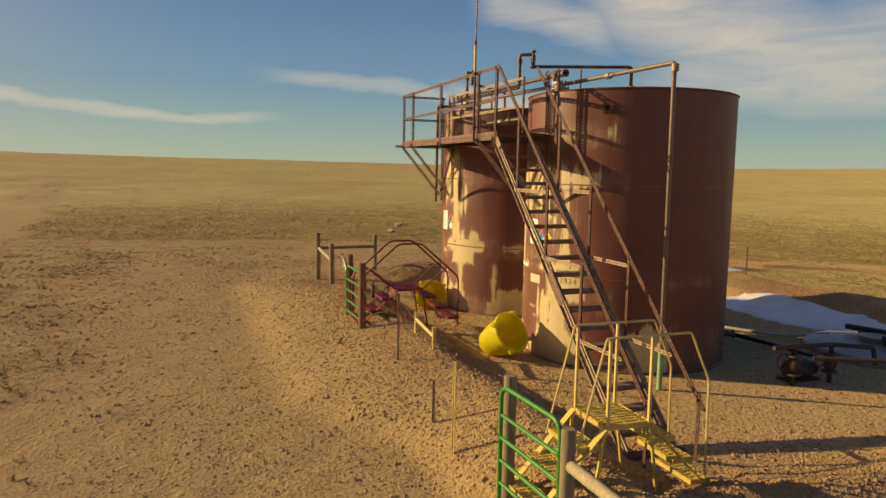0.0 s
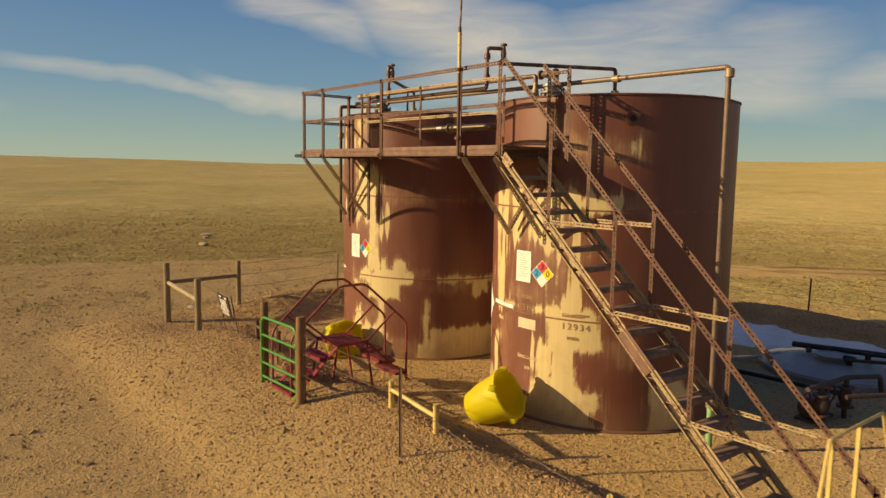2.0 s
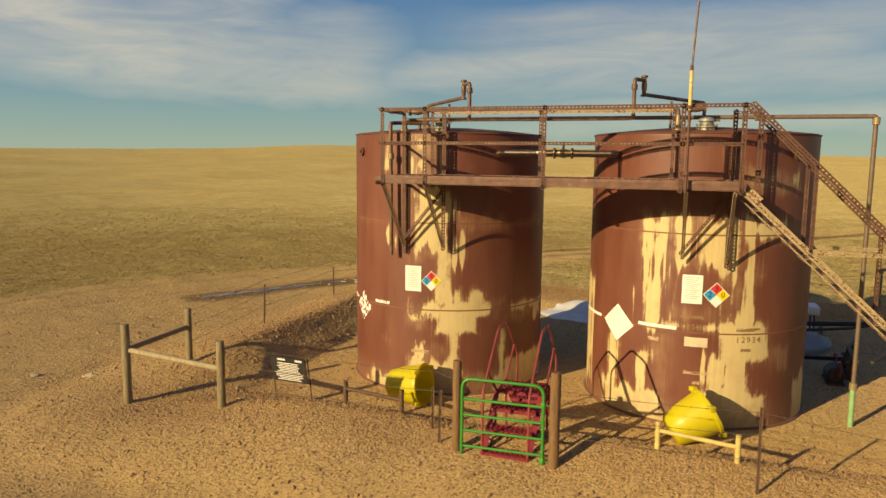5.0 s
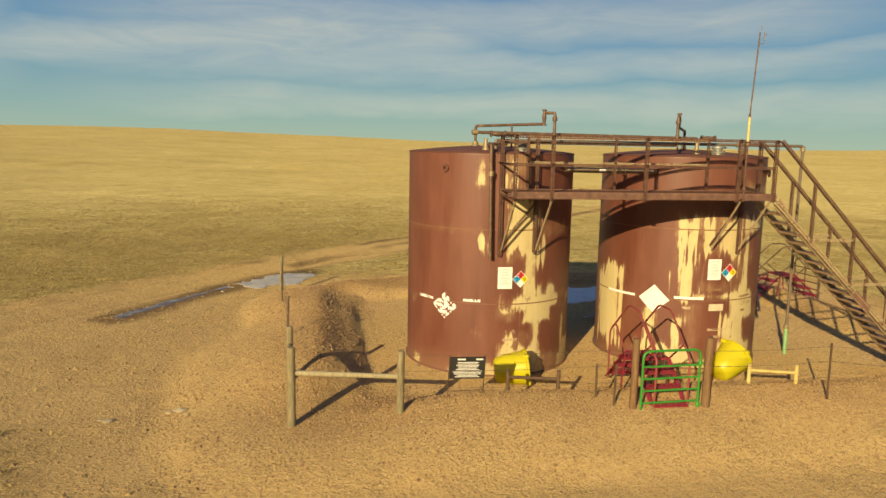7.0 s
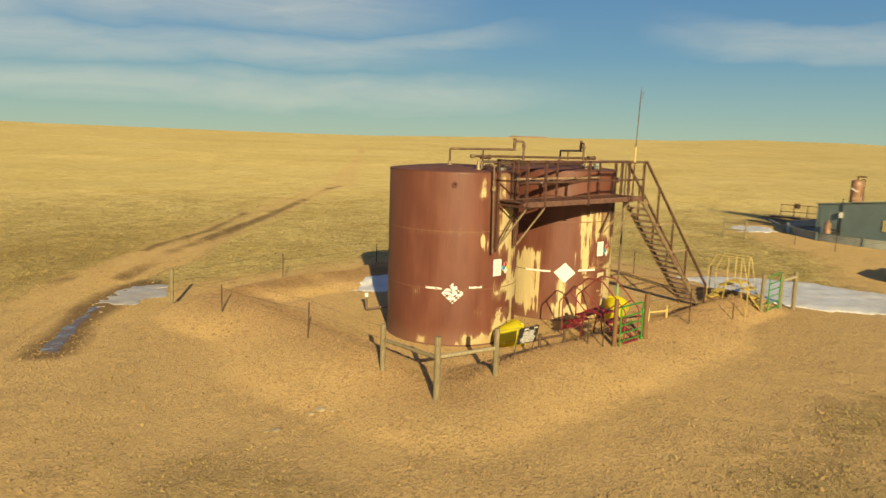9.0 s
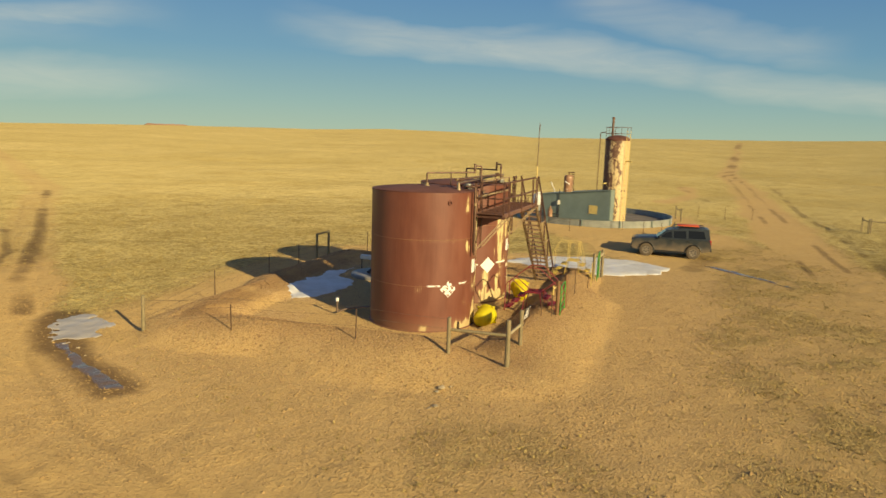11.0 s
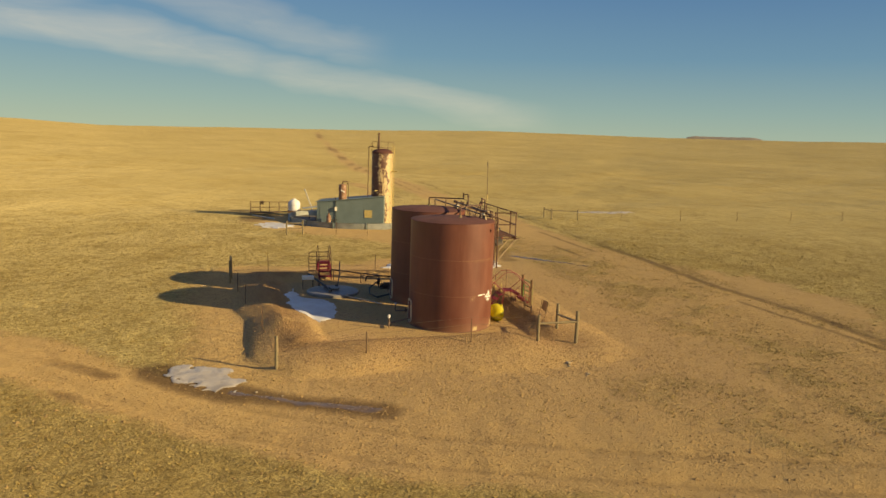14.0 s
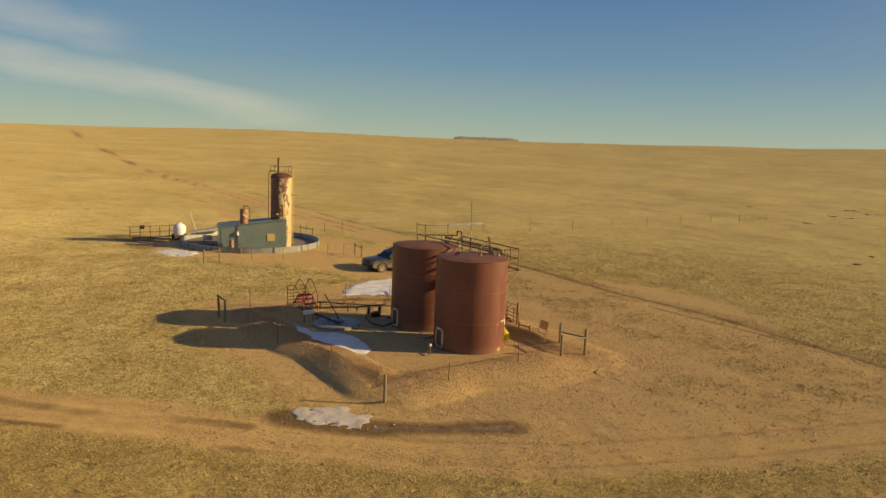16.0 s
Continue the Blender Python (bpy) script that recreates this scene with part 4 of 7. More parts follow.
def sheet(name, label, category, pts, mat, lift=0.02, thick=0.05, kind="structure", ragged=0.25, holes=0.0):
    """A thin ragged patch of snow, ice or water that follows the ground, domed towards its middle."""
    bm = B()
    xs, ys = [p[0] for p in pts], [p[1] for p in pts]
    step = 0.06 if max(max(xs) - min(xs), max(ys) - min(ys)) < 7 else 0.12
    nx, ny = int((max(xs) - min(xs) + 1.2) / step), int((max(ys) - min(ys) + 1.2) / step)
    gx_, gy_ = np.meshgrid(min(xs) - 0.6 + step * np.arange(nx), min(ys) - 0.6 + step * np.arange(ny), indexing="ij")
    ring = list(pts) + [pts[0]]
    d = line_gap(gx_, gy_, ring)
    ins = np.zeros(gx_.shape, bool)
    for (x0, y0), (x1, y1) in zip(ring, ring[1:]):
        ins ^= ((y0 > gy_) != (y1 > gy_)) & (gx_ < (x1 - x0) * (gy_ - y0) / ((y1 - y0) or 1e-9) + x0)
    s = np.where(ins, d, -d) + (fractal(gx_, gy_, 1.6, 4) - 0.5) * ragged * 4 - holes * smooth01(0.5, 0.62, fractal(gx_ + 9, gy_, 2.2, 3))
    zz = ground_z(gx_, gy_) + lift + thick * np.clip(s / 0.5, -1.0, 1) * (0.8 + 0.4 * fractal(gx_, gy_, 3.0, 2))
    gs = np.gradient(s, step)
    steep = np.maximum(gs[0] ** 2 + gs[1] ** 2, 0.3)
    off = s < 0
    px_ = np.where(off, np.clip(-s * gs[0] / steep, -step, step), 0.0)
    py_ = np.where(off, np.clip(-s * gs[1] / steep, -step, step), 0.0)
    gx_, gy_ = gx_ + px_, gy_ + py_
    zz = np.where(off, ground_z(gx_, gy_) + lift - thick, zz)
    vs = {}

    def vert(i, j):
        if (i, j) not in vs:
            vs[i, j] = bm.verts.new((gx_[i, j], gy_[i, j], zz[i, j]))
        return vs[i, j]

    for i in range(nx - 1):
        for j in range(ny - 1):
            if max(s[i, j], s[i + 1, j], s[i, j + 1], s[i + 1, j + 1]) > 0:
                bm.faces.new((vert(i, j), vert(i + 1, j), vert(i + 1, j + 1), vert(i, j + 1)))
    return tagged(part(name, bm, mat), label, category, kind=kind)


sheet("snow_bank", "large flat patch of old snow beside the tank stairs", "snow",
      [(11.6, 0.6), (13.1, -0.1), (14.5, -1.3), (15.8, -3.2), (16.6, -5.9), (14.9, -8.0), (12.3, -7.4), (10.7, -5.8), (10.1, -4.0), (10.6, -1.8)], M_SNOW, 0.03, 0.06, ragged=0.15)
sheet("snow_patch", "blue-shaded snow lying inside the gravel berm", "snow",
      [(5.4, 6.5), (3.2, 6.2), (2.6, 5.0), (0.9, 4.6), (-1.0, 4.9), (-1.6, 5.7), (-0.5, 6.6), (1.6, 6.9), (3.6, 7.0)], M_SNOW, 0.02, 0.05, ragged=0.12)
sheet("ice_patch", "broken white ice on a puddle beside the track", "ice",
      [(-7.7, 11.3), (-6.5, 11.3), (-6.6, 10.3), (-7.0, 9.1), (-8.5, 8.6), (-9.3, 9.0), (-8.6, 10.2)], M_ICE, 0.025, 0.015, ragged=0.16, holes=0.3)
sheet("puddle", "long shallow muddy puddle in the wheel track", "puddle",
      [(-11.7, 4.4), (-11.45, 4.7), (-10.45, 6.8), (-9.15, 9.1), (-9.4, 9.2), (-10.8, 6.9), (-11.85, 4.8)], M_WATER, 0.012, 0.01, ragged=0.09)
sheet("puddle", "small muddy puddle on the wet earth near the parked car", "puddle",
      [(17.2, -9.6), (15.9, -10.5), (13.9, -12.0), (11.8, -13.2), (11.6, -13.5), (13.6, -12.5), (15.6, -11.3), (17.0, -10.3)], M_WATER, 0.015, 0.012, ragged=0.10)
sheet("snow_remnant", "melting snow beside the round containment wall", "snow",
      [(30.2, 6.6), (31.2, 5.4), (32.6, 5.2), (34.2, 6.4), (34.6, 8.0), (32.8, 8.6), (31.0, 7.9)], M_SNOW, 0.02, 0.04, ragged=0.25, holes=0.5)


sheet("snow_remnant", "thin melting snow along the far fence line", "snow",
      [(46.4, -28.8), (47.6, -32.0), (47.4, -36.4), (45.6, -36.6), (44.4, -33.2), (44.8, -29.6)], M_ICE, 0.02, 0.02, ragged=0.4, holes=1.6)


def far_ridge(name, label, az0, az1, r, el, colour_mat, rough_=0.3):
    """A low far ridge that stands on the skyline."""
    bm = B()
    rows = []
    n_ = 40
    for k in range(n_ + 1):
        a = radians(az0 + (az1 - az0) * k / n_)
        t = k / n_
        h = r * math.tan(radians(el)) + 8.0
        h = h * (1 - rough_ * (max(0.0, abs(t - 0.5) * 2 - 0.75) * 4) ** 2 * 0.25) + float(fractal(np.array([k * 3.0]), np.array([az0]), 0.3, 3)[0] - 0.5) * 2.0
        rows.append([bm.verts.new(((r + dr) * math.sin(a), (r + dr) * math.cos(a), z)) for dr, z in ((-60, -20.0), (0, h), (80, h), (160, -20.0))])
    for p, q in zip(rows, rows[1:]):
        for i in range(3):
            bm.faces.new((p[i], p[i + 1], q[i + 1], q[i]))
    return tagged(part(name, bm, colour_mat), label, "hill", kind="structure")


M_MESA = plain("far_mesa_slope", (0.42, 0.35, 0.27), 0.9, 0.0, 0.2, 0.02)
M_REDHILL = plain("far_red_earth", (0.42, 0.24, 0.145), 0.9, 0.0, 0.2, 0.03)
far_ridge("mesa", "long dark flat-topped mesa on the skyline", 123.6, 128.9, 1700, 0.96, M_MESA)
far_ridge("red_hill", "low far bank of bare red earth below the skyline", 47.4, 50.4, 1150, 0.36, M_REDHILL)

# ---- tanks ----
TANK_R, TANK_H = 1.829, 4.60
TANK_AT = {"a": (2.307, 0.0), "b": (-2.307, 0.0)}


def on_shell(cx, cy, deg, s, z, off):
    """A point on a shell: heading, metres along the wall, height, and metres out from it."""
    a = radians(deg) + s / TANK_R
    r = TANK_R + off
    return V(cx + r * math.cos(a), cy + r * math.sin(a), z)


def shell_patch(bm, c, deg, z, w_, h_, off=0.006, rows=6, diamond=False, torn=0.0, mat=0):
    """A thin sheet stuck to a shell, square or set on its corner."""
    grid = []
    for i in range(rows + 1):
        row = []
        for j in range(rows + 1):
            u, v = i / rows - 0.5, j / rows - 0.5
            s, t = ((u - v) * w_, (u + v) * h_) if diamond else (u * w_, v * h_)
            row.append(bm.verts.new(on_shell(*c, deg, s, z + t, off)))
        grid.append(row)
    for i in range(rows):
        for j in range(rows):
            if torn and noise.noise(V(i * 0.5, j * 0.5, deg)) > 0.35 - torn:
                continue
            bm.faces.new((grid[i][j], grid[i + 1][j], grid[i + 1][j + 1], grid[i][j + 1])).material_index = mat


def shell_word(bm, c, deg, z, body, size, off=0.012):
    pts, faces = text_shape(body, size)
    vs = [bm.verts.new(on_shell(*c, deg, p.x, z + p.y, off)) for p in pts]
    for f in faces:
        bm.faces.new([vs[i] for i in f])


def stub(bm, c, deg, z, r, out, flange=True):
    """A pipe nozzle standing out of a shell, with a flange."""
    p, d = on_shell(*c, deg, 0, z, -0.02), V(math.cos(radians(deg)), math.sin(radians(deg)), 0)
    tube(bm, [p, p + d * out], r, 14)
    if flange:
        lathe(bm, [(0, out), (r * 1.75, out), (r * 1.75, out + 0.03), (r * 0.8, out + 0.03), (r * 0.8, out - 0.02), (0, out - 0.02)], 16, p, d)


def coat_field(deg, z, cream, brown, worn, shift):
    """Depth inside the flaked patches (0.5 at an edge) and how far the brown is rubbed thin, over headings and heights."""
    arc = deg * TANK_R * math.pi / 180.0
    rag = (fractal(arc + shift, z * 0.8, 3.2, 4) - 0.5) * 0.26
    run = fractal(arc + shift, z * 0.02, 9.0, 3) - 0.35
    lines = (fractal(arc * 6 + shift, z * 0.5, 2.6, 3) - 0.5) * 2.0

    def inside(row):
        a0, a1, z0, z1, top, foot, streaky = row
        k = TANK_R * math.pi / 180.0
        off = (deg - (a0 + a1) / 2 + 180.0) % 360.0 - 180.0
        da = (a1 - a0) / 2 * k - np.abs(off) * k
        dz = np.minimum(z - (z0 - foot * 2.2 * run), (z1 + top * 2.2 * run) - z)
        corner = -np.hypot(np.maximum(0.10 - da, 0), np.maximum(0.10 - dz, 0)) + 0.10
        return np.where((da > 0.10) & (dz > 0.10), np.minimum(da, dz), corner) + rag + lines * streaky

    depth = np.full(deg.shape, -0.4)
    for row in cream:
        depth = np.maximum(depth, inside(row))
    for row in brown:
        depth = np.minimum(depth, -inside(row))
    thin = np.zeros(deg.shape)
    for a0, a1, z0, z1, amount in worn:
        k = TANK_R * math.pi / 180.0
        off = (deg - (a0 + a1) / 2 + 180.0) % 360.0 - 180.0
        d = np.minimum((a1 - a0) / 2 * k - np.abs(off) * k, np.minimum(z - z0, z1 - z))
        thin = np.maximum(thin, amount * smooth01(-0.08, 0.14, d + rag + lines * 0.1))
    return np.clip(depth, -0.4, 0.4) + 0.5, thin


def shell_with_coat(key, mat, t):
    """The round wall as a fine grid that carries the coat field."""
    seg = 640
    zs = np.concatenate([[-0.06], np.linspace(0.0, TANK_H - 0.012, 190), [TANK_H]])
    rs = np.full(len(zs), TANK_R)
    rs[0], rs[-1] = TANK_R - 0.01, TANK_R - 0.012
    deg, zz = np.meshgrid(np.arange(seg) * 360.0 / seg - 180.0, zs)
    a = np.radians(deg)
    co = np.stack([rs[:, None] * np.cos(a), rs[:, None] * np.sin(a), zz], -1).reshape(-1, 3)
    i, k = np.arange(len(zs) - 1)[:, None] * seg, np.arange(seg)
    quad = np.stack([i + k, i + (k + 1) % seg, i + seg + (k + 1) % seg, i + seg + k], -1).reshape(-1, 4)
    me = bpy.data.meshes.new("shell")
    me.vertices.add(len(co))
    me.vertices.foreach_set("co", co.ravel())
    me.loops.add(quad.size)
    me.loops.foreach_set("vertex_index", quad.ravel().astype(np.int32))
    me.polygons.add(len(quad))
    me.polygons.foreach_set("loop_start", (np.arange(len(quad)) * 4).astype(np.int32))
    me.polygons.foreach_set("use_smooth", np.ones(len(quad), bool))
    me.update(calc_edges=True)
    me.validate()
    rows = (CREAM_A + CREAM_A_LOW, BROWN_A, WORN_A, 0.0) if key == "a" else (CREAM_B + CREAM_B_LOW, BROWN_B, WORN_B, 40.0)
    depth, thin = coat_field(deg.ravel(), zz.ravel(), *rows)
    field = me.color_attributes.new("coat", "FLOAT_COLOR", "POINT")
    field.data.foreach_set("color", np.stack([depth, thin, thin * 0, thin * 0 + 1], 1).ravel())
    me.materials.append(mat)
    ob = new("shell", me)
    ob.parent = t
    return ob


def make_tank(key, mat, label):
    cx, cy = c = TANK_AT[key]
    t = thing("oil_storage_tank", label, "storage tank", "pair of oil tanks", (cx, cy, 0))
    shell_with_coat(key, mat, t)
    bm = B()
    lathe(bm, [(TANK_R + 0.012, TANK_H - 0.012), (TANK_R + 0.016, TANK_H + 0.004), (TANK_R - 0.03, TANK_H + 0.02), (1.2, TANK_H + 0.085), (0.5, TANK_H + 0.14), (0, TANK_H + 0.15)], 96)
    part("roof", bm, M_ROOF, t, "low domed brown roof", local=True)
    for z in (1.53, 3.06):
        bm = B()
        lathe(bm, [(TANK_R - 0.004, z - 0.012), (TANK_R + 0.006, z - 0.006), (TANK_R + 0.006, z + 0.006), (TANK_R - 0.004, z + 0.012)], 96)
        part("weld_seam", bm, mat, t, local=True)
    bm = B()
    lathe(bm, [(TANK_R - 0.01, -0.05), (TANK_R + 0.035, -0.05), (TANK_R + 0.035, 0.02), (TANK_R, 0.035)], 96)
    part("base_lip", bm, mat, t, local=True)
    # cleanout door on the far side: brown plate in a pale ring of bolts
    deg = 90.0
    outline = []
    for cx_, cz_, a0 in ((0.14, 0.90, 0), (-0.14, 0.90, 90), (-0.14, 0.30, 180), (0.14, 0.30, 270)):
        outline += [(cx_, cz_, radians(a0 + 18 * k)) for k in range(6)]
    bm = B()
    rings = [[bm.verts.new(on_shell(0, 0, deg, u + r * math.cos(a), z + r * math.sin(a), off)) for u, z, a in outline] for r, off in ((0.20, -0.01), (0.20, 0.035), (0.10, 0.035), (0.10, 0.012))]
    for p, q in zip(rings, rings[1:]):
        for k in range(len(p)):
            j = (k + 1) % len(p)
            bm.faces.new((p[k], p[j], q[j], q[k]))
    door = part("cleanout_door", bm, M_DOORRING, t, "pale bolted cleanout door ring", local=True)
    bm = B()
    bm.faces.new([bm.verts.new(on_shell(0, 0, deg, u + 0.11 * math.cos(a), z + 0.11 * math.sin(a), 0.016)) for u, z, a in outline])
    part("plate", bm, M_ROOF, door, "brown door plate", local=True).location = (0, 0, 0)
    bm = B()
    lathe(bm, [(0.018, 0), (0.018, 0.03), (0, 0.034)], 6, (0, 0, 0), (0, 1, 0))
    first = None
    for k in range(0, 24):
        u, z, a = outline[k]
        at_ = on_shell(0, 0, deg, u + 0.15 * math.cos(a), z + 0.15 * math.sin(a), 0.03)
        if first is None:
            first = part("bolt", bm, M_PIPE, door, local=True)
            first.location = at_
        elif k % 2 == 0:
            nut = new("bolt", first.data)
            nut.parent = door
            nut.location = at_
    # nozzle near the rim on the outer side
    ndeg = -44.4 if key == "a" else -133.2
    bm = B()
    stub(bm, (0, 0), ndeg, 4.28, 0.055 if key == "a" else 0.045, 0.08 if key == "a" else 0.03)
    part("nozzle", bm, M_STEEL if key == "a" else M_ROOF, t, local=True)
    bm = B()
    stub(bm, (0, 0), 62.0, 0.35, 0.05, 0.22)
    part("nozzle", bm, M_PIPE, t, local=True)
    # thief hatch and vent on the roof, near the walkway
    bm = B()
    hx = 0.02 if key == "a" else 0.30
    p = (hx, -1.45, TANK_H + 0.03)
    lathe(bm, [(0.13, 0), (0.13, 0.05), (0.16, 0.06), (0.16, 0.08), (0.10, 0.09), (0.10, 0.14), (0.13, 0.15), (0.12, 0.19), (0.04, 0.22), (0, 0.22)], 18, p)
    hatch = part("thief_hatch", bm, M_HATCH, t, "grey bolted thief hatch", local=True)
    bm = B()
    lathe(bm, [(0.012, 0), (0.012, 0.11), (0, 0.115)], 6)
    stud = part("stud", bm, M_PIPE, hatch, local=True)
    stud.location = (p[0] + 0.145, p[1], p[2])
    for k in range(1, 8):
        a = k * math.tau / 8
        more = new("stud", stud.data)
        more.parent = hatch
        more.location = (p[0] + 0.145 * math.cos(a), p[1] + 0.145 * math.sin(a), p[2])
    bm = B()
    box(bm, (p[0] + 0.13, p[1], p[2] + 0.17), (0.12, 0.04, 0.04))
    part("latch", bm, M_PIPE, hatch, local=True).location = (0, 0, 0)
    # white square card
    bm = B()
    shell_patch(bm, (0, 0), -92.0, 2.21 if key == "a" else 2.08, 0.30, 0.45)
    card = part("notice_card", bm, M_WHITE, t, "white printed notice card", local=True)
    bm = B()
    for k in range(11):
        shell_patch(bm, (0, 0), -92.0 - 0.3 * (k % 3), (2.21 if key == "a" else 2.08) + 0.18 - 0.032 * k, 0.21 - 0.04 * (k % 3), 0.009, 0.009, 2)
    part("print_lines", bm, M_GREYINK, card, local=True).location = (0, 0, 0)
    # four-field hazard diamond
    hd, hz = (-80.9, 2.14) if key == "a" else (-81.6, 2.05)
    q = 0.094 if key == "a" else 0.085
    fields = (("red_field", 0, q, M_DRED, "3"), ("blue_field", -q, 0, M_DBLUE, "2"), ("yellow_field", q, 0, M_DYEL, "0"), ("white_field", 0, -q, M_WHITE, ""))
    plate = B()
    shell_patch(plate, (0, 0), hd, hz, q * 2.1, q * 2.1, 0.005, 8, True)
    plate = part("hazard_diamond", plate, M_WHITE, t, "red, blue, yellow and white hazard diamond", local=True)
    for nm, ds, dz, mt, digit in fields:
        bm = B()
        shell_patch(bm, (0, 0), hd + math.degrees(ds / TANK_R), hz + dz, q * 0.96, q * 0.96, 0.008, 4, True)
        part(nm, bm, mt, plate, local=True).location = (0, 0, 0)
        if digit:
            bm = B()
            shell_word(bm, (0, 0), hd + math.degrees(ds / TANK_R), hz + dz, digit, q * 1.25)
            part("digit", bm, M_BLACK, plate, local=True).location = (0, 0, 0)
    # white placard diamond with strips either side
    bm = B()
    pd = -130.8 if key == "a" else -132.0
    pz = 1.50 if key == "a" else 1.43
    shell_patch(bm, (0, 0), pd, pz, 0.335 if key == "a" else 0.30, 0.315 if key == "a" else 0.28, 0.006, 12, True, 0.0 if key == "a" else 0.34)
    part("placard_diamond", bm, M_WHITE, t, "white diamond placard" if key == "a" else "torn white diamond placard", local=True)
    for sd, sz, sw in (((-157.0, 1.53, 0.8), (-108.0, 1.575, 0.62)) if key == "a" else ((-148.5, 1.55, 0.46), (-113.0, 1.59, 0.36))):
        bm = B()
        shell_patch(bm, (0, 0), sd, sz, sw, 0.055, 0.007, 12, False, 0.0 if key == "a" else 0.2)
        part("white_strip", bm, M_WHITE, t, "narrow white tape strip", local=True)
    # worn stencilling: plain bars where it cannot be read, then the numbers
    rows = ((-91.3, 1.77, 0.34, 0.05, 0), (-88.4, 0.89, 0.36, 0.055, 1), (-88.0, 0.73, 0.10, 0.05, 1), (-64.6, 1.60, 0.38, 0.05, 0), (-65.4, 1.28, 0.16, 0.045, 0), (-109.4, 1.36, 0.18, 0.06, 1)) if key == "a" else (
        (-87.7, 0.78, 0.32, 0.055, 1), (-86.8, 1.33, 0.10, 0.045, 0))
    for d_, z_, w_, h_, pale in rows:
        bm = B()
        shell_patch(bm, (0, 0), d_, z_, w_, h_, 0.006, 8, False, 0.12)
        part("stencil_bar", bm, M_PALEINK if pale else M_INK, t, local=True)
    words = ((-90.5, 1.615, "12565", 0.13), (-64.3, 1.44, "12934", 0.13)) if key == "a" else ((-87.5, 1.43, "12566", 0.135), (-87.8, 0.94, "1-9", 0.12))
    for d_, z_, body, size in words:
        for k, ch in enumerate(body):
            bm = B()
            shell_word(bm, (0, 0), d_ + math.degrees((k - (len(body) - 1) / 2) * size * 0.66 / TANK_R), z_, ch, size, 0.007)
            part("stencil_digit", bm, M_INK if z_ > 1.2 else M_PALEINK, t, local=True)
    if key == "a":
        bm = B()
        shell_patch(bm, (0, 0), -89.0, 1.38, 0.34, 0.15, 0.005, 4)
        part("blank_sticker", bm, M_STICKER, t, "faded cream blank sticker", local=True)
    return t


make_tank("a", M_TANK, "brown steel oil tank with large flaked cream patches")
make_tank("b", M_TANK, "brown steel oil tank with flaked cream streaks and a torn diamond")

# ---- walkway between the tanks ----
WX0, WX1, WY0, WY1, WZ, RAIL = -2.55, 2.83, -2.86, -1.93, 3.88, 4.95
walkway = thing("tank_walkway", "rusty brown steel walkway bolted across both tank fronts", "walkway", at=(0, -2.4, WZ))


def steel(name, parent, fn, mat=M_STEEL, label=""):
    bm = B()
    fn(bm)
    return part(name, bm, mat, parent, label)


def deck(bm):
    beam(bm, (WX0, (WY0 + WY1) / 2, WZ), (WX1, (WY0 + WY1) / 2, WZ), WY1 - WY0 - 0.02, 0.012)
    for k in range(54):
        x = WX0 + 0.05 + k * (WX1 - WX0 - 0.1) / 53
        beam(bm, (x, WY0 + 0.02, WZ + 0.012), (x, WY1 - 0.02, WZ + 0.012), 0.02, 0.012)


steel("deck", walkway, deck, label="brown checkered deck plate")
for y in (WY0, WY1):
    steel("edge_channel", walkway, lambda bm: (perf_angle(bm, (WX0 - 0.08 if y < -2.5 else WX0, y, WZ - 0.005), (WX1, y, WZ - 0.005), (0, 0, -1), 0.06, 0.055), beam(bm, (WX0, y + 0.006, WZ - 0.04), (WX1, y + 0.006, WZ - 0.04), 0.008, 0.11),
                                               beam(bm, (WX0, y + 0.03, WZ + 0.02), (WX1, y + 0.03, WZ + 0.02), 0.05, 0.01),
                                               beam(bm, (WX0, y + 0.03, WZ - 0.105), (WX1, y + 0.03, WZ - 0.105), 0.05, 0.01)), M_CHANNEL)
for x in (WX0, -1.8, 0.05, 2.05, 2.75):
    steel("cross_angle", walkway, lambda bm: perf_angle(bm, (x, WY0 - (0.16 if x < -2 else 0.05), WZ - 0.12), (x, WY1, WZ - 0.12), (0, 0, 1), 0.055))
FRONT_POSTS = (-2.53, -1.82, 0.04, 1.96, 2.74)
for x in FRONT_POSTS:
    steel("post", walkway, lambda bm: perf_angle(bm, (x, WY0 - 0.012, WZ - 0.14), (x, WY0 - 0.012, RAIL), (1, 0, 0)))
steel("top_rail", walkway, lambda bm: perf_angle(bm, (WX0, WY0 - 0.012, RAIL), (WX1, WY0 - 0.012, RAIL), (0, 0, -1), 0.055))
steel("mid_rail", walkway, lambda bm: perf_angle(bm, (-1.95, WY0 - 0.012, 4.43), (2.74, WY0 - 0.012, 4.43), (0, 0, -1), 0.05))
steel("mid_rail", walkway, lambda bm: perf_angle(bm, (WX0, WY0, 4.43), (-1.95, WY0, 4.43), (0, 0, -1), 0.05))
# end rail past tank b
for z in (RAIL, 4.43):
    steel("end_rail", walkway, lambda bm: perf_angle(bm, (WX0, WY0, z), (WX0, WY1 + 0.1, z), (0, 0, -1), 0.05))
for x, z0 in ((WX0, 2.55), (-1.83, 2.62)):
    steel("post", walkway, lambda bm: perf_angle(bm, (x, WY1 + 0.02, z0), (x, WY1 + 0.02, RAIL), (1, 0, 0), 0.065))
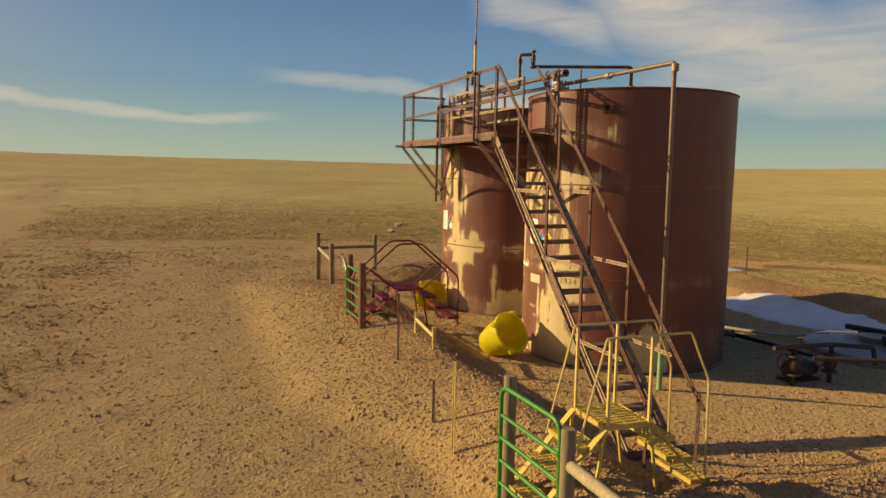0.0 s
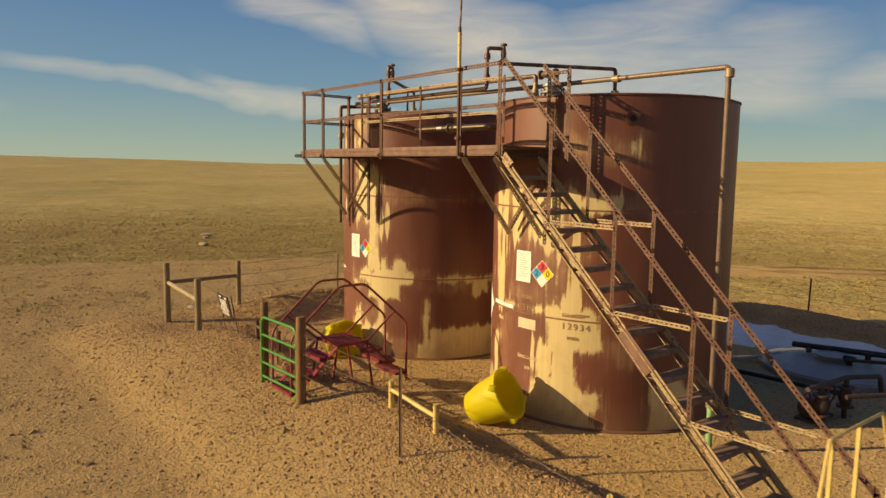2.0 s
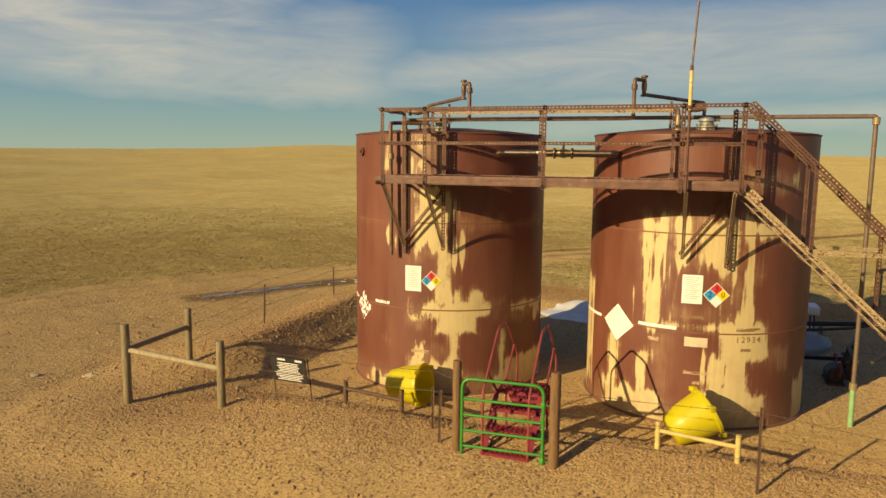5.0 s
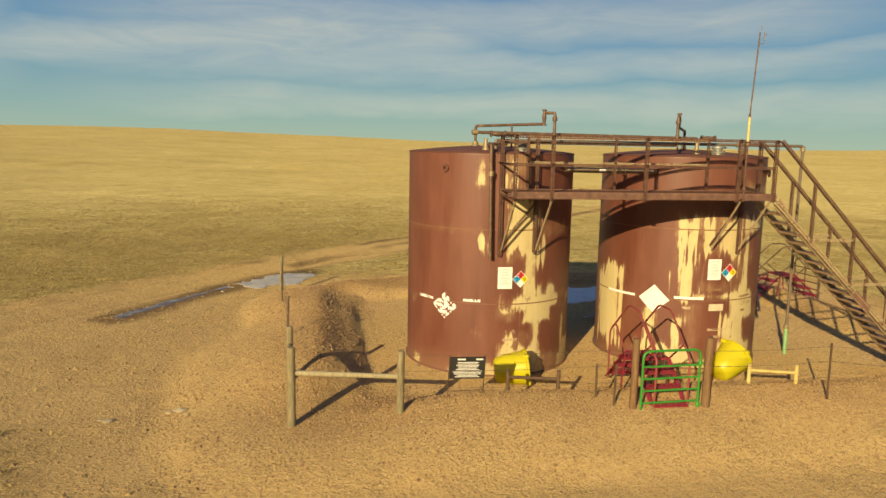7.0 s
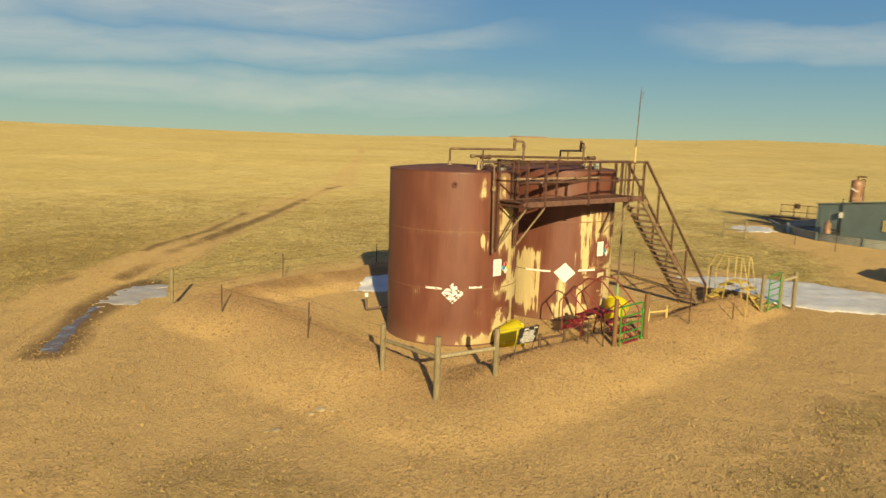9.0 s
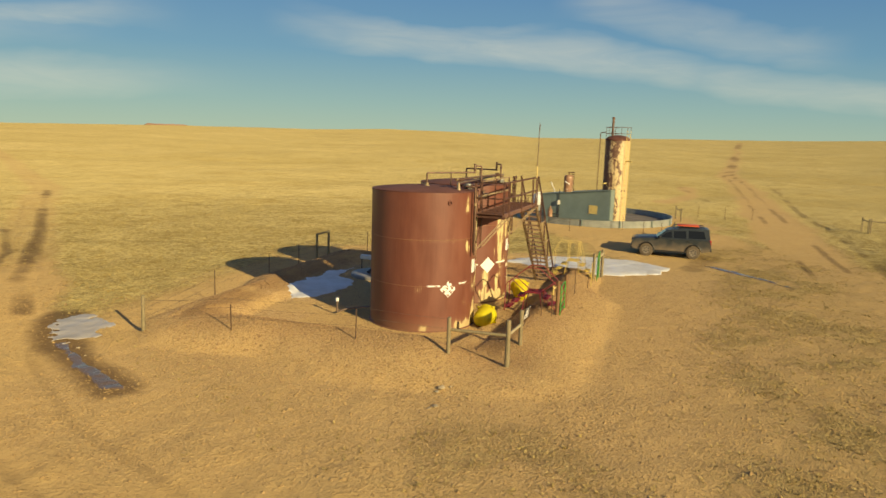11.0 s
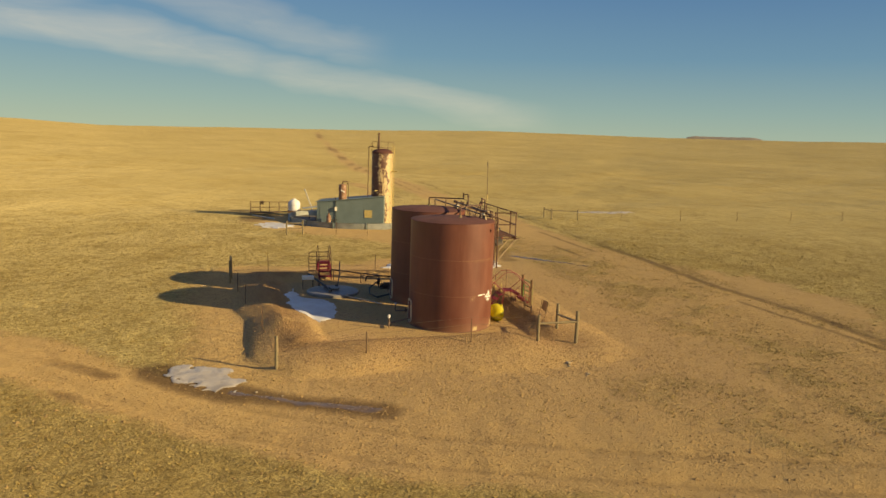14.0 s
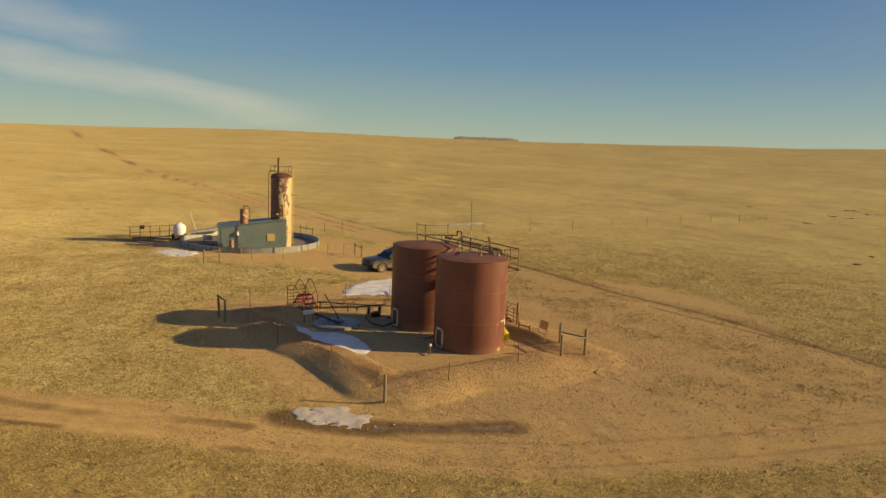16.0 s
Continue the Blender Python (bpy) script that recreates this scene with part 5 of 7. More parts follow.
# inner rail between the hatches
for z in (4.94, 4.45):
    steel("inner_rail", walkway, lambda bm: perf_angle(bm, (-2.02, WY1, z), (1.83, WY1, z), (0, 0, -1), 0.045), M_STRINGER)
for x in (-2.02, -0.19, 1.83):
    steel("inner_post", walkway, lambda bm: perf_angle(bm, (x, WY1, WZ), (x, WY1, 4.94), (1, 0, 0), 0.045))
for x, z0 in ((2.68, 2.58), (3.03, 3.70)):
    steel("post", walkway, lambda bm: perf_angle(bm, (x, WY1 + 0.02, z0), (x, WY1 + 0.02, 4.92 if x > 2.5 else WZ), (1, 0, 0), 0.065))
steel("inner_rail", walkway, lambda bm: perf_angle(bm, (2.68, WY1, 4.90), (3.03, WY1, 4.90), (0, 0, -1), 0.045))
# brackets down to the shells
for x in (-2.51, -1.80, 2.05, 2.68):
    m = M_BRACE
    steel("brace", walkway, lambda bm: perf_angle(bm, (x, WY0 + 0.02, WZ - 0.13), (x, -1.94, 2.69), (1, 0, 0), 0.05), m)
for x0, x1 in ((-2.51, -1.80), (2.05, 2.68)):
    steel("cross_brace", walkway, lambda bm: perf_angle(bm, (x0, -1.93, 2.75), (x1, -1.93, 3.62), (0, 1, 0), 0.045))
for x, y in ((-0.55, WY1 + 0.05), (0.55, WY1 + 0.05)):
    steel("hanger_strap", walkway, lambda bm: beam(bm, (x, y, WZ - 0.02), (x, -1.0, WZ - 0.02), 0.05, 0.02))

# ---- stairs down from the walkway ----
SX0, SZ0, SX1, SZ1, SY0, SY1 = 2.83, 3.72, 6.74, 0.0, -2.86, -2.2
stairs = thing("steel_stairs", "steep steel stairs with slotted worn stringers and two handrails", "stairs", at=(SX1, -2.5, gz(SX1, -2.5)))
for y, m in ((SY0, M_STRINGER), (SY1, M_STRINGER)):
    steel("stringer", stairs, lambda bm: (perf_angle(bm, (SX0, y, SZ0 - 0.02), (SX1, y, SZ1), (0, 1, 0), 0.085, 0.07),
                                          beam(bm, (SX0, y, SZ0 + 0.05), (SX1, y, SZ1 + 0.07), 0.045, 0.012, (0, 0, 1)),
                                          beam(bm, (SX0, y, SZ0 - 0.10), (SX1, y, SZ1 - 0.08), 0.045, 0.012, (0, 0, 1))), m)
STEPS = 18
for k in range(1, STEPS):
    t = k / STEPS
    x, z = SX0 + (SX1 - SX0) * t, SZ0 + (SZ1 - SZ0) * t
    steel("tread", stairs, lambda bm: (beam(bm, (x, SY0 + 0.01, z), (x, SY1 - 0.01, z), 0.17, 0.012, (0, 0, 1)),
                                       beam(bm, (x + 0.085, SY0 + 0.01, z - 0.02), (x + 0.085, SY1 - 0.01, z - 0.02), 0.008, 0.05, (0, 0, 1)),
                                       beam(bm, (x - 0.085, SY0 + 0.01, z - 0.02), (x - 0.085, SY1 - 0.01, z - 0.02), 0.008, 0.05, (0, 0, 1))), M_TREAD)


def hand(t):
    return V(2.84 + 4.34 * t, 0, 4.93 - 4.31 * t)


for y, m in ((SY0 - 0.02, M_STEEL), (SY1 + 0.02, M_STEEL)):
    steel("handrail", stairs, lambda bm: perf_angle(bm, hand(0) + V(0, y, 0), hand(1) + V(0, y, 0), (0, 1, 0), 0.06, 0.06), m)
    for x in (3.65, 4.62, 5.62):
        zt = 4.93 - 4.31 * (x - 2.84) / 4.34
        zb = SZ0 + (SZ1 - SZ0) * (x - SX0) / (SX1 - SX0)
        steel("post", stairs, lambda bm: perf_angle(bm, (x, y, zb), (x, y, zt), (1, 0, 0), 0.05))
        steel("handrail_tie", stairs, lambda bm: perf_angle(bm, (x - 0.05, y, zb + 0.02), (min(x + 0.98, 7.0), y, zb + 0.02), (0, 1, 0), 0.05), M_STRINGER)
    steel("post", stairs, lambda bm: perf_angle(bm, (7.10, y, gz(7.1, y) - 0.05), (7.10, y, 0.78), (1, 0, 0), 0.05))
for y in (SY0 - 0.01, SY1 + 0.01):
    steel("splice_plate", stairs, lambda bm: beam(bm, (4.78, y, SZ0 + (SZ1 - SZ0) * (4.78 - SX0) / (SX1 - SX0)), (5.16, y, SZ0 + (SZ1 - SZ0) * (5.16 - SX0) / (SX1 - SX0)), 0.012, 0.17, (0, 0, 1)), M_CHANNEL, "solid brown splice plate")
steel("top_gusset", stairs, lambda bm: beam(bm, (2.88, SY0 - 0.02, 3.78), (3.02, SY0 - 0.02, 3.65), 0.012, 0.10, (0, 0, 1)), M_STRINGER, "cream steel gusset plate")
steel("shoe", stairs, lambda bm: beam(bm, (SX1 + 0.05, SY0 - 0.1, gz(SX1, -2.5) + 0.0), (SX1 + 0.05, SY1 + 0.1, gz(SX1, -2.5) + 0.0), 0.14, 0.06))

# ---- radio mast on the walkway rail ----
mast = thing("radio_mast", "thin radio mast with a yellow foot and small aerial", "antenna", at=(2.13, -2.95, WZ - 0.1))
steel("lower_pole", mast, lambda bm: tube(bm, [(2.06, -2.95, WZ - 0.12), (2.06, -2.95, 5.45)], 0.022, 10), M_STEEL)
steel("sleeve", mast, lambda bm: tube(bm, [(2.06, -2.95, 4.86), (2.06, -2.95, 5.38)], 0.025, 10), M_PALEYELLOW, "faded yellow pole sleeve")
steel("upper_pole", mast, lambda bm: tube(bm, [(2.06, -2.95, 5.40), (2.135, -2.95, 6.96)], 0.013, 8), M_PIPE)
steel("aerial", mast, lambda bm: (tube(bm, [(2.135, -2.95, 6.9), (2.16, -2.95, 7.08)], 0.006, 6), tube(bm, bend([(2.135, -2.95, 6.75), (2.23, -2.95, 6.75), (2.23, -2.95, 7.0)], 0.05), 0.006, 6),
                                  tube(bm, [(2.19, -2.95, 6.85), (2.30, -2.95, 6.95)], 0.005, 6)), M_GALV)
for z in (4.0, 4.9):
    steel("clamp", mast, lambda bm: lathe(bm, [(0.036, -0.02), (0.05, -0.02), (0.05, 0.02), (0.036, 0.02)], 10, (2.06, -2.95, z)))

# ---- pipes on top ----


def valve(bm, p, d, r=0.05):
    """A gate valve: a flanged body with bonnet and hand wheel."""
    d = Vector(d).normalized()
    lathe(bm, [(r, -0.16), (r * 2.0, -0.16), (r * 2.0, -0.13), (r, -0.13), (r * 1.5, -0.05), (r * 1.7, 0), (r * 1.5, 0.05), (r, 0.13), (r * 2.0, 0.13), (r * 2.0, 0.16), (r, 0.16)], 14, p, d)


def vent_loop(px, fx, fy):
    """A high swing pipe: riser with a double valve, arm to the back of the roof, and a leg down."""
    t = thing("vent_pipe", "dark vent pipe with a square valve loop above the tank roof", "pipe", "vent pipes", (px, -1.72, TANK_H))
    steel("riser", t, lambda bm: (tube(bm, bend([(px - 0.12, -1.72, 4.82), (px, -1.72, 4.82), (px, -1.72, 5.32)], 0.05), 0.030, 10), lathe(bm, [(0.03, -0.05), (0.046, -0.05), (0.046, 0.05), (0.03, 0.05)], 10, (px, -1.72, 4.98))), M_PIPE)
    run = V(fx - px, fy + 1.72, 0).normalized()
    q = V(px, -1.72, 0) + run * 0.25
    steel("valve_loop", t, lambda bm: (tube(bm, bend([(px, -1.72, 5.24), (px, -1.72, 5.42), (q.x, q.y, 5.42), (q.x, q.y, 5.19)], 0.05), 0.030, 10),
                                       valve(bm, (q.x, q.y, 5.33), (0, 0, 1), 0.026), lathe(bm, [(0.03, -0.04), (0.048, -0.04), (0.048, 0.04), (0.03, 0.04)], 10, (px, -1.72, 5.30)),
                                       tube(bm, [(q.x, q.y, 5.42), (q.x, q.y, 5.50)], 0.022, 8)), M_PIPE)
    steel("arm", t, lambda bm: tube(bm, bend([(q.x, q.y, 5.26), (q.x, q.y, 5.20), (fx, fy, 5.17), (fx, fy, TANK_H + 0.12)], 0.06), 0.030, 10), M_PIPE)
    steel("flange", t, lambda bm: lathe(bm, [(0.04, 0), (0.10, 0), (0.10, 0.03), (0.06, 0.05), (0.06, 0.12), (0.04, 0.12)], 14, (fx, fy, TANK_H + 0.12)), M_BRASS)
    steel("stay", t, lambda bm: tube(bm, [((px + fx) / 2, (fy - 1.46) / 2, 5.15), ((px + fx) / 2, (fy - 1.46) / 2, TANK_H + 0.09)], 0.02, 8), M_PIPE)


vent_loop(1.24, 2.31, 0.0)
vent_loop(-1.42, -2.72, -0.2)

gather = thing("gathering_line", "long galvanised pipe run over both roofs and down to ground", "pipe", at=(4.74, -0.9, -0.1))
steel("main_run", gather, lambda bm: tube(bm, bend([(-2.50, -1.22, TANK_H + 0.05), (-2.50, -1.22, 4.86), (4.73, -0.92, 4.87), (4.74, -0.9, 0.62)], 0.05), 0.034, 10), M_GALV)
steel("upper_run", gather, lambda bm: tube(bm, bend([(-3.04, -1.34, 5.01), (1.90, -1.34, 4.98), (1.90, -1.34, TANK_H + 0.05)], 0.05), 0.034, 10), M_PIPE)
steel("lower_run", gather, lambda bm: tube(bm, [(-2.55, -1.72, 4.82), (1.13, -1.72, 4.82)], 0.030, 10), M_PIPE)
steel("green_foot", gather, lambda bm: tube(bm, [(4.74, -0.9, 0.64), (4.745, -0.9, -0.15)], 0.042, 12), M_PALEGREEN, "pale green painted pipe foot")
for p_, r_, d_ in (((4.74, -0.9, 0.66), 0.06, (0, 0, 1)), ((4.735, -0.91, 4.80), 0.055, (0, 0, 1)), ((3.1, -0.98, 4.865), 0.052, (1, 0.04, 0)), ((-2.97, -1.34, 5.01), 0.055, (1, 0, 0))):
    steel("union", gather, lambda bm: lathe(bm, [(0.034, -0.06), (r_, -0.05), (r_, 0.05), (0.034, 0.06)], 12, p_, d_), M_BRASS)
for x, y in ((-2.74, -1.34), (1.90, -1.34)):
    steel("pedestal", gather, lambda bm: (lathe(bm, [(0.075, 0), (0.075, 0.02), (0.052, 0.06), (0.046, 0.14), (0.036, 0.16), (0.036, 0.24)], 14, (x, y, TANK_H + 0.05))), M_BRASS)
    steel("fitting", gather, lambda bm: valve(bm, (x + 0.25, y, 4.985), (1, 0, 0), 0.034), M_PIPE)

equal = thing("equaliser_pipe", "thick pipe with a valve joining the two tanks", "pipe", at=(0, -1.3, 4.27))
steel("pipe", equal, lambda bm: tube(bm, bend([(-1.02, -1.1, 4.28), (-0.98, -1.4, 4.28), (0.96, -1.4, 4.27), (1.0, -1.1, 4.27)], 0.07), 0.058, 12), M_GALV)
steel("valve", equal, lambda bm: (valve(bm, (0.12, -1.4, 4.275), (1, 0, 0), 0.045), tube(bm, [(0.12, -1.4, 4.27), (0.12, -1.40, 4.46)], 0.02, 8), tube(bm, [(0.12, -1.48, 4.46), (0.12, -1.32, 4.46)], 0.012, 6)), M_BRASS, "pale brass valve with a lever")
steel("tag", equal, lambda bm: beam(bm, (-0.32, -1.465, 4.28), (-0.18, -1.465, 4.28), 0.004, 0.05), M_WHITE, "small white pipe tag")

drain = thing("drain_pipe", "dark drain pipe hanging down the tank side", "pipe", at=(-2.74, -1.95, 2.5))
steel("pipe", drain, lambda bm: tube(bm, bend([(-2.3, -1.35, 4.78), (-2.75, -1.6, 4.78), (-2.76, -1.93, 4.76), (-2.73, -1.96, 2.5)], 0.05), 0.034, 10), M_PIPE)
steel("union", drain, lambda bm: lathe(bm, [(0.034, -0.05), (0.055, -0.05), (0.055, 0.05), (0.034, 0.05)], 10, (-2.75, -1.94, 4.2)), M_BRASS)

# ---- fence posts, rails and wire ----


def log_post(x, y, h, r=0.065, mat=M_WOOD, label="weathered round wooden fence post", group="wooden fence posts", lean=(0, 0)):
    z = gz(x, y)
    ob = thing("fence_post", label, "post", group, (x, y, z))
    bm = B()
    pts = [(x + lean[0] * t, y + lean[1] * t, z - 0.15 + (h + 0.15) * t) for t in (0, 0.25, 0.5, 0.75, 0.985, 1.0)]
    tube(bm, pts, [r * 1.05, r, r * 0.98, r * 1.0, r * 0.97, r * 0.86], 12)
    for v in bm.verts:
        k = 0.12 * r * noise.noise(v.co * 6.0)
        v.co.x += k
        v.co.y -= k
    part("log", bm, mat, ob)
    return ob


def log_rail(p0, p1, r=0.045, mat=M_WOOD, label="round wooden brace rail between two posts"):
    ob = thing("brace_rail", label, "rail", "wooden brace rails", p0)
    bm = B()
    p0, p1 = Vector(p0), Vector(p1)
    tube(bm, [p0.lerp(p1, t) for t in (0, 0.3, 0.6, 1.0)], [r, r * 1.05, r * 0.98, r], 10)
    part("log", bm, mat, ob)


def t_post(x, y, h=1.05, lean=(0, 0), yellow=False):
    z = gz(x, y)
    ob = thing("steel_fence_post", "yellow-tipped thin steel fence post" if yellow else "thin rusty steel fence post", "post", "steel fence posts", (x, y, z))
    bm = B()
    a, b = V(x, y, z - 0.2), V(x + lean[0], y + lean[1], z + h)
    beam(bm, a, b, 0.034, 0.006, (1, 0, 0))
    beam(bm, a, b, 0.006, 0.034, (1, 0, 0), shift=(0, 0.015))
    for k in range(int(h / 0.12)):
        p = a.lerp(b, (0.3 + 0.12 * k) / (h + 0.2))
        box(bm, p + V(0, -0.012, 0), (0.014, 0.012, 0.03))
    part("stake", bm, M_PALEYELLOW if yellow else M_TPOST, ob)


def wire(pts, sag=0.03, r=0.0035):
    """Three strands strung from post to post, each strand a thing of its own."""
    for hgt in (0.42, 0.72, 1.0):
        ob = thing("fence_wire", "thin barbed fence wire strung between posts", "wire", "fence wires", (*pts[0], gz(*pts[0]) + hgt))
        bm = B()
        line = []
        for (x0, y0), (x1, y1) in zip(pts, pts[1:]):
            z0, z1 = gz(x0, y0) + hgt, gz(x1, y1) + hgt
            for k in range(4):
                t = k / 4
                line.append((x0 + (x1 - x0) * t, y0 + (y1 - y0) * t, z0 + (z1 - z0) * t - sag * 4 * t * (1 - t)))
        line.append((*pts[-1], gz(*pts[-1]) + hgt))
        tube(bm, line, r, 4)
        for p, q in zip(line, line[1:]):
            for t in (0.3, 0.7):
                c = Vector(p).lerp(Vector(q), t)
                tube(bm, [c + V(-0.012, 0.012, -0.02), c + V(0.012, -0.012, 0.02)], 0.003, 3)
        part("strand", bm, M_WIRE, ob)


# corner brace beside tank b
log_post(-6.54, -4.17, 1.34, 0.07)
log_post(-4.73, -4.12, 1.08, 0.065)
log_post(-6.65, -2.47, 1.06, 0.06)
log_rail((-6.50, -4.15, 0.98), (-4.76, -4.10, 0.84), 0.045, M_BOARD, "pale wooden brace rail between two posts")
log_rail((-6.56, -4.12, 0.98), (-6.65, -2.50, 0.98), 0.045)
# lone post and corner brace behind
log_post(-7.44, 7.64, 1.16, 0.06, lean=(0.02, 0.0))
log_post(8.75, 9.76, 1.32, 0.07, lean=(0.10, 0.03), label="dark leaning wooden fence post")
log_post(7.55, 9.78, 1.28, 0.06, label="dark wooden fence post")
log_rail((7.55, 9.77, 1.12), (8.82, 9.77, 1.14))
# posts of the two gates
log_post(-0.70, -4.50, 1.24, 0.06, M_WOODRED, "brown wooden gate post")
log_post(0.63, -4.56, 1.24, 0.07, M_WOODRED, "brown wooden gate post")
log_post(7.47, -4.71, 1.26, 0.065)
log_post(8.74, -4.80, 1.28, 0.06)
log_post(9.85, -4.82, 1.36, 0.07)
log_rail((8.80, -4.80, 0.98), (9.80, -4.82, 1.0), 0.05, M_BOARD, "pale wooden brace rail between two posts")
for x, y, h, ye in ((-6.86, 0.36, 0.92, 0), (-7.22, 4.45, 0.82, 0), (3.03, -4.54, 1.06, 0), (5.35, -4.75, 0.55, 0), (6.17, -4.79, 1.08, 1), (-1.21, -4.04, 0.62, 0),
                 (-1.01, -4.36, 0.75, 0), (-3.2, 8.1, 0.95, 0), (1.6, 8.85, 0.92, 0), (4.9, 9.3, 1.0, 0), (9.47, 7.75, 1.15, 0), (9.48, 1.5, 1.05, 0), (9.55, -1.8, 1.0, 0)):
    t_post(x, y, h, (0.02 * ((x * 7) % 3 - 1), 0.0), bool(ye))
wire([(-4.73, -4.12), (-1.01, -4.36), (-0.70, -4.50)])
wire([(0.63, -4.56), (3.03, -4.54), (6.17, -4.79), (7.47, -4.71)])
wire([(-6.65, -2.47), (-6.86, 0.36), (-7.22, 4.45), (-7.44, 7.64)])
wire([(-7.44, 7.64), (-3.2, 8.1), (1.6, 8.85), (4.9, 9.3), (7.55, 9.78)])
wire([(8.75, 9.76), (9.47, 7.75), (9.48, 5.52)])
wire([(9.48, 4.1), (9.48, 1.5), (9.55, -1.8), (9.85, -4.82)])

# ---- tube gates ----


def tube_gate(x, y, z, length, high, mat, label, rz=0.0, bars=5):
    g_ = thing("tube_gate", label, "gate", "tube gates", (x, y, z))
    g_.rotation_euler[2] = rz

    def piece(nm, fn):
        bm = B()
        fn(bm)
        part(nm, bm, mat, g_, local=True)

    r = 0.022
    piece("outer_frame", lambda bm: (tube(bm, bend([(0, 0, -0.02), (0, 0, high), (length, 0, high), (length, 0, -0.04)], 0.14, 6), r, 10)))
    for k in range(bars):
        h = 0.06 + k * (high - 0.12) / bars
        piece("bar", lambda bm: tube(bm, [(r, 0, h), (length - r, 0, h)], r * 0.85, 10))
    for h in (0.2, high - 0.25):
        piece("hinge", lambda bm: (lathe(bm, [(0.03, -0.04), (0.036, -0.03), (0.036, 0.03), (0.03, 0.04)], 10, (length, 0, h)), tube(bm, [(length, 0, h), (length + 0.11, 0.0, h)], 0.01, 6)))
    return g_


tube_gate(-0.60, -4.59, 0.10, 1.08, 1.20, M_GREEN, "small green tube gate between brown posts", radians(2))
tube_gate(7.60, -4.86, 0.06, 1.03, 1.22, M_GREEN, "small green tube gate beside the yellow stile", radians(3))
tube_gate(9.47, 5.42, 0.12, 1.2, 1.15, M_TPOST, "small rusty brown tube gate by the back stile", radians(-88), 5)

# ---- stiles over the berm ----


def stile(x, y, z, rz, mat, rail_mat, label, width=0.60, run=0.98, top=0.85, level=0.56, rail=1.0, lower_out=0.0, lower_in=0.0, framed=False):
    """Steps up, a landing and steps down, with a bent handrail on each side. Built along local y, from outside to inside."""
    s = thing("berm_stile", label, "stile", "berm stiles", (x, y, z))
    s.rotation_euler[2] = rz

    def piece(nm, fn, m=mat, lab=""):
        bm = B()
        fn(bm)
        part(nm, bm, m, s, lab, local=True)

    hw, hl = width / 2, level / 2
    ends = ((-1, lower_out), (1, lower_in))
    def grate(nm, yc, zc, dy):
        """A tread or landing: two edge bars, with each slat and cross rod a piece of its own."""
        bm = B()
        rings = [[bm.verts.new((a * (hw - t), yc + b * (dy / 2 - t), zc + h)) for a, b in ((-1, -1), (1, -1), (1, 1), (-1, 1))] for t, h in ((0, -0.025), (0, 0.025), (0.006, 0.025), (0.006, -0.025))]
        for p, q in zip(rings, rings[1:] + rings[:1]):
            for k in range(4):
                bm.faces.new((p[k], p[(k + 1) % 4], q[(k + 1) % 4], q[k]))
        base = part(nm, bm, mat, s, local=True)
        slat, rod = None, None
        for k in range(9):
            xx = -hw + (k + 0.5) * width / 9
            if slat is None:
                bm = B()
                beam(bm, (0, -dy / 2, 0), (0, dy / 2, 0), 0.026, 0.014, (0, 0, 1))
                slat = ob = part("slat", bm, mat, base, local=True)
            else:
                ob = new("slat", slat.data)
                ob.parent = base
            ob.location = (xx, yc, zc + 0.014)
        for k in range(3):
            yy = yc - dy / 2 + (k + 0.5) * dy / 3
            if rod is None:
                bm = B()
                beam(bm, (-hw, 0, 0), (hw, 0, 0), 0.012, 0.03, (0, 0, 1))
                rod = ob = part("cross_rod", bm, mat, base, local=True)
            else:
                ob = new("cross_rod", rod.data)
                ob.parent = base
            ob.location = (0, yy, zc + 0.004)

    grate("landing", 0, top, level)
    for sgn, low in ends:
        for xx in (-hw, hw):
            piece("stringer", lambda bm: beam(bm, (xx, sgn * hl, top), (xx, sgn * (hl + run), low), 0.012, 0.075, (1, 0, 0)))
            piece("leg", lambda bm: beam(bm, (xx, sgn * hl, top - 0.02), (xx, sgn * (hl + 0.12), 0.0), 0.026, 0.026))
        n = 3
        for k in range(n):
            t = (k + 0.75) / (n + 0.4)
            grate("tread", sgn * (hl + run * t), top + (low - top) * t, 0.24)
    for xx in (-hw, hw) if framed else ():
        piece("handrail", lambda bm: tube(bm, bend([(xx, -hl - 0.30, top - 0.22), (xx, -hl - 0.02, top + rail), (xx, hl + 0.42, top + rail), (xx, hl + 0.66, top + rail * 0.42), (xx, hl + 0.68, 0.0)], 0.03, 2), 0.013, 6), rail_mat)
        for yy in (-hl + 0.02, hl - 0.02):
            piece("post", lambda bm: beam(bm, (xx, yy, top), (xx, yy, top + rail), 0.026, 0.026), rail_mat)
    for xx in () if framed else (-hw, hw):
        out_y, in_y = -(hl + run * 0.92), hl + run * 0.92
        piece("handrail", lambda bm: tube(bm, bend([(xx, out_y, lower_out), (xx, out_y, rail + lower_out * 0.9), (xx, -hl * 0.9, top + rail * 0.93), (xx, hl * 0.9, top + rail * 0.93), (xx, in_y, rail + lower_in * 0.9), (xx, in_y, lower_in)], 0.10, 4), 0.019, 8), rail_mat)
        for sgn in (-1, 1):
            piece("strut", lambda bm: tube(bm, [(xx, sgn * hl, top), (xx, sgn * (hl + run * 0.62), top + rail * 0.93 - 0.55 * (0.9 if rail else 0))], 0.017, 8), rail_mat)
    return s


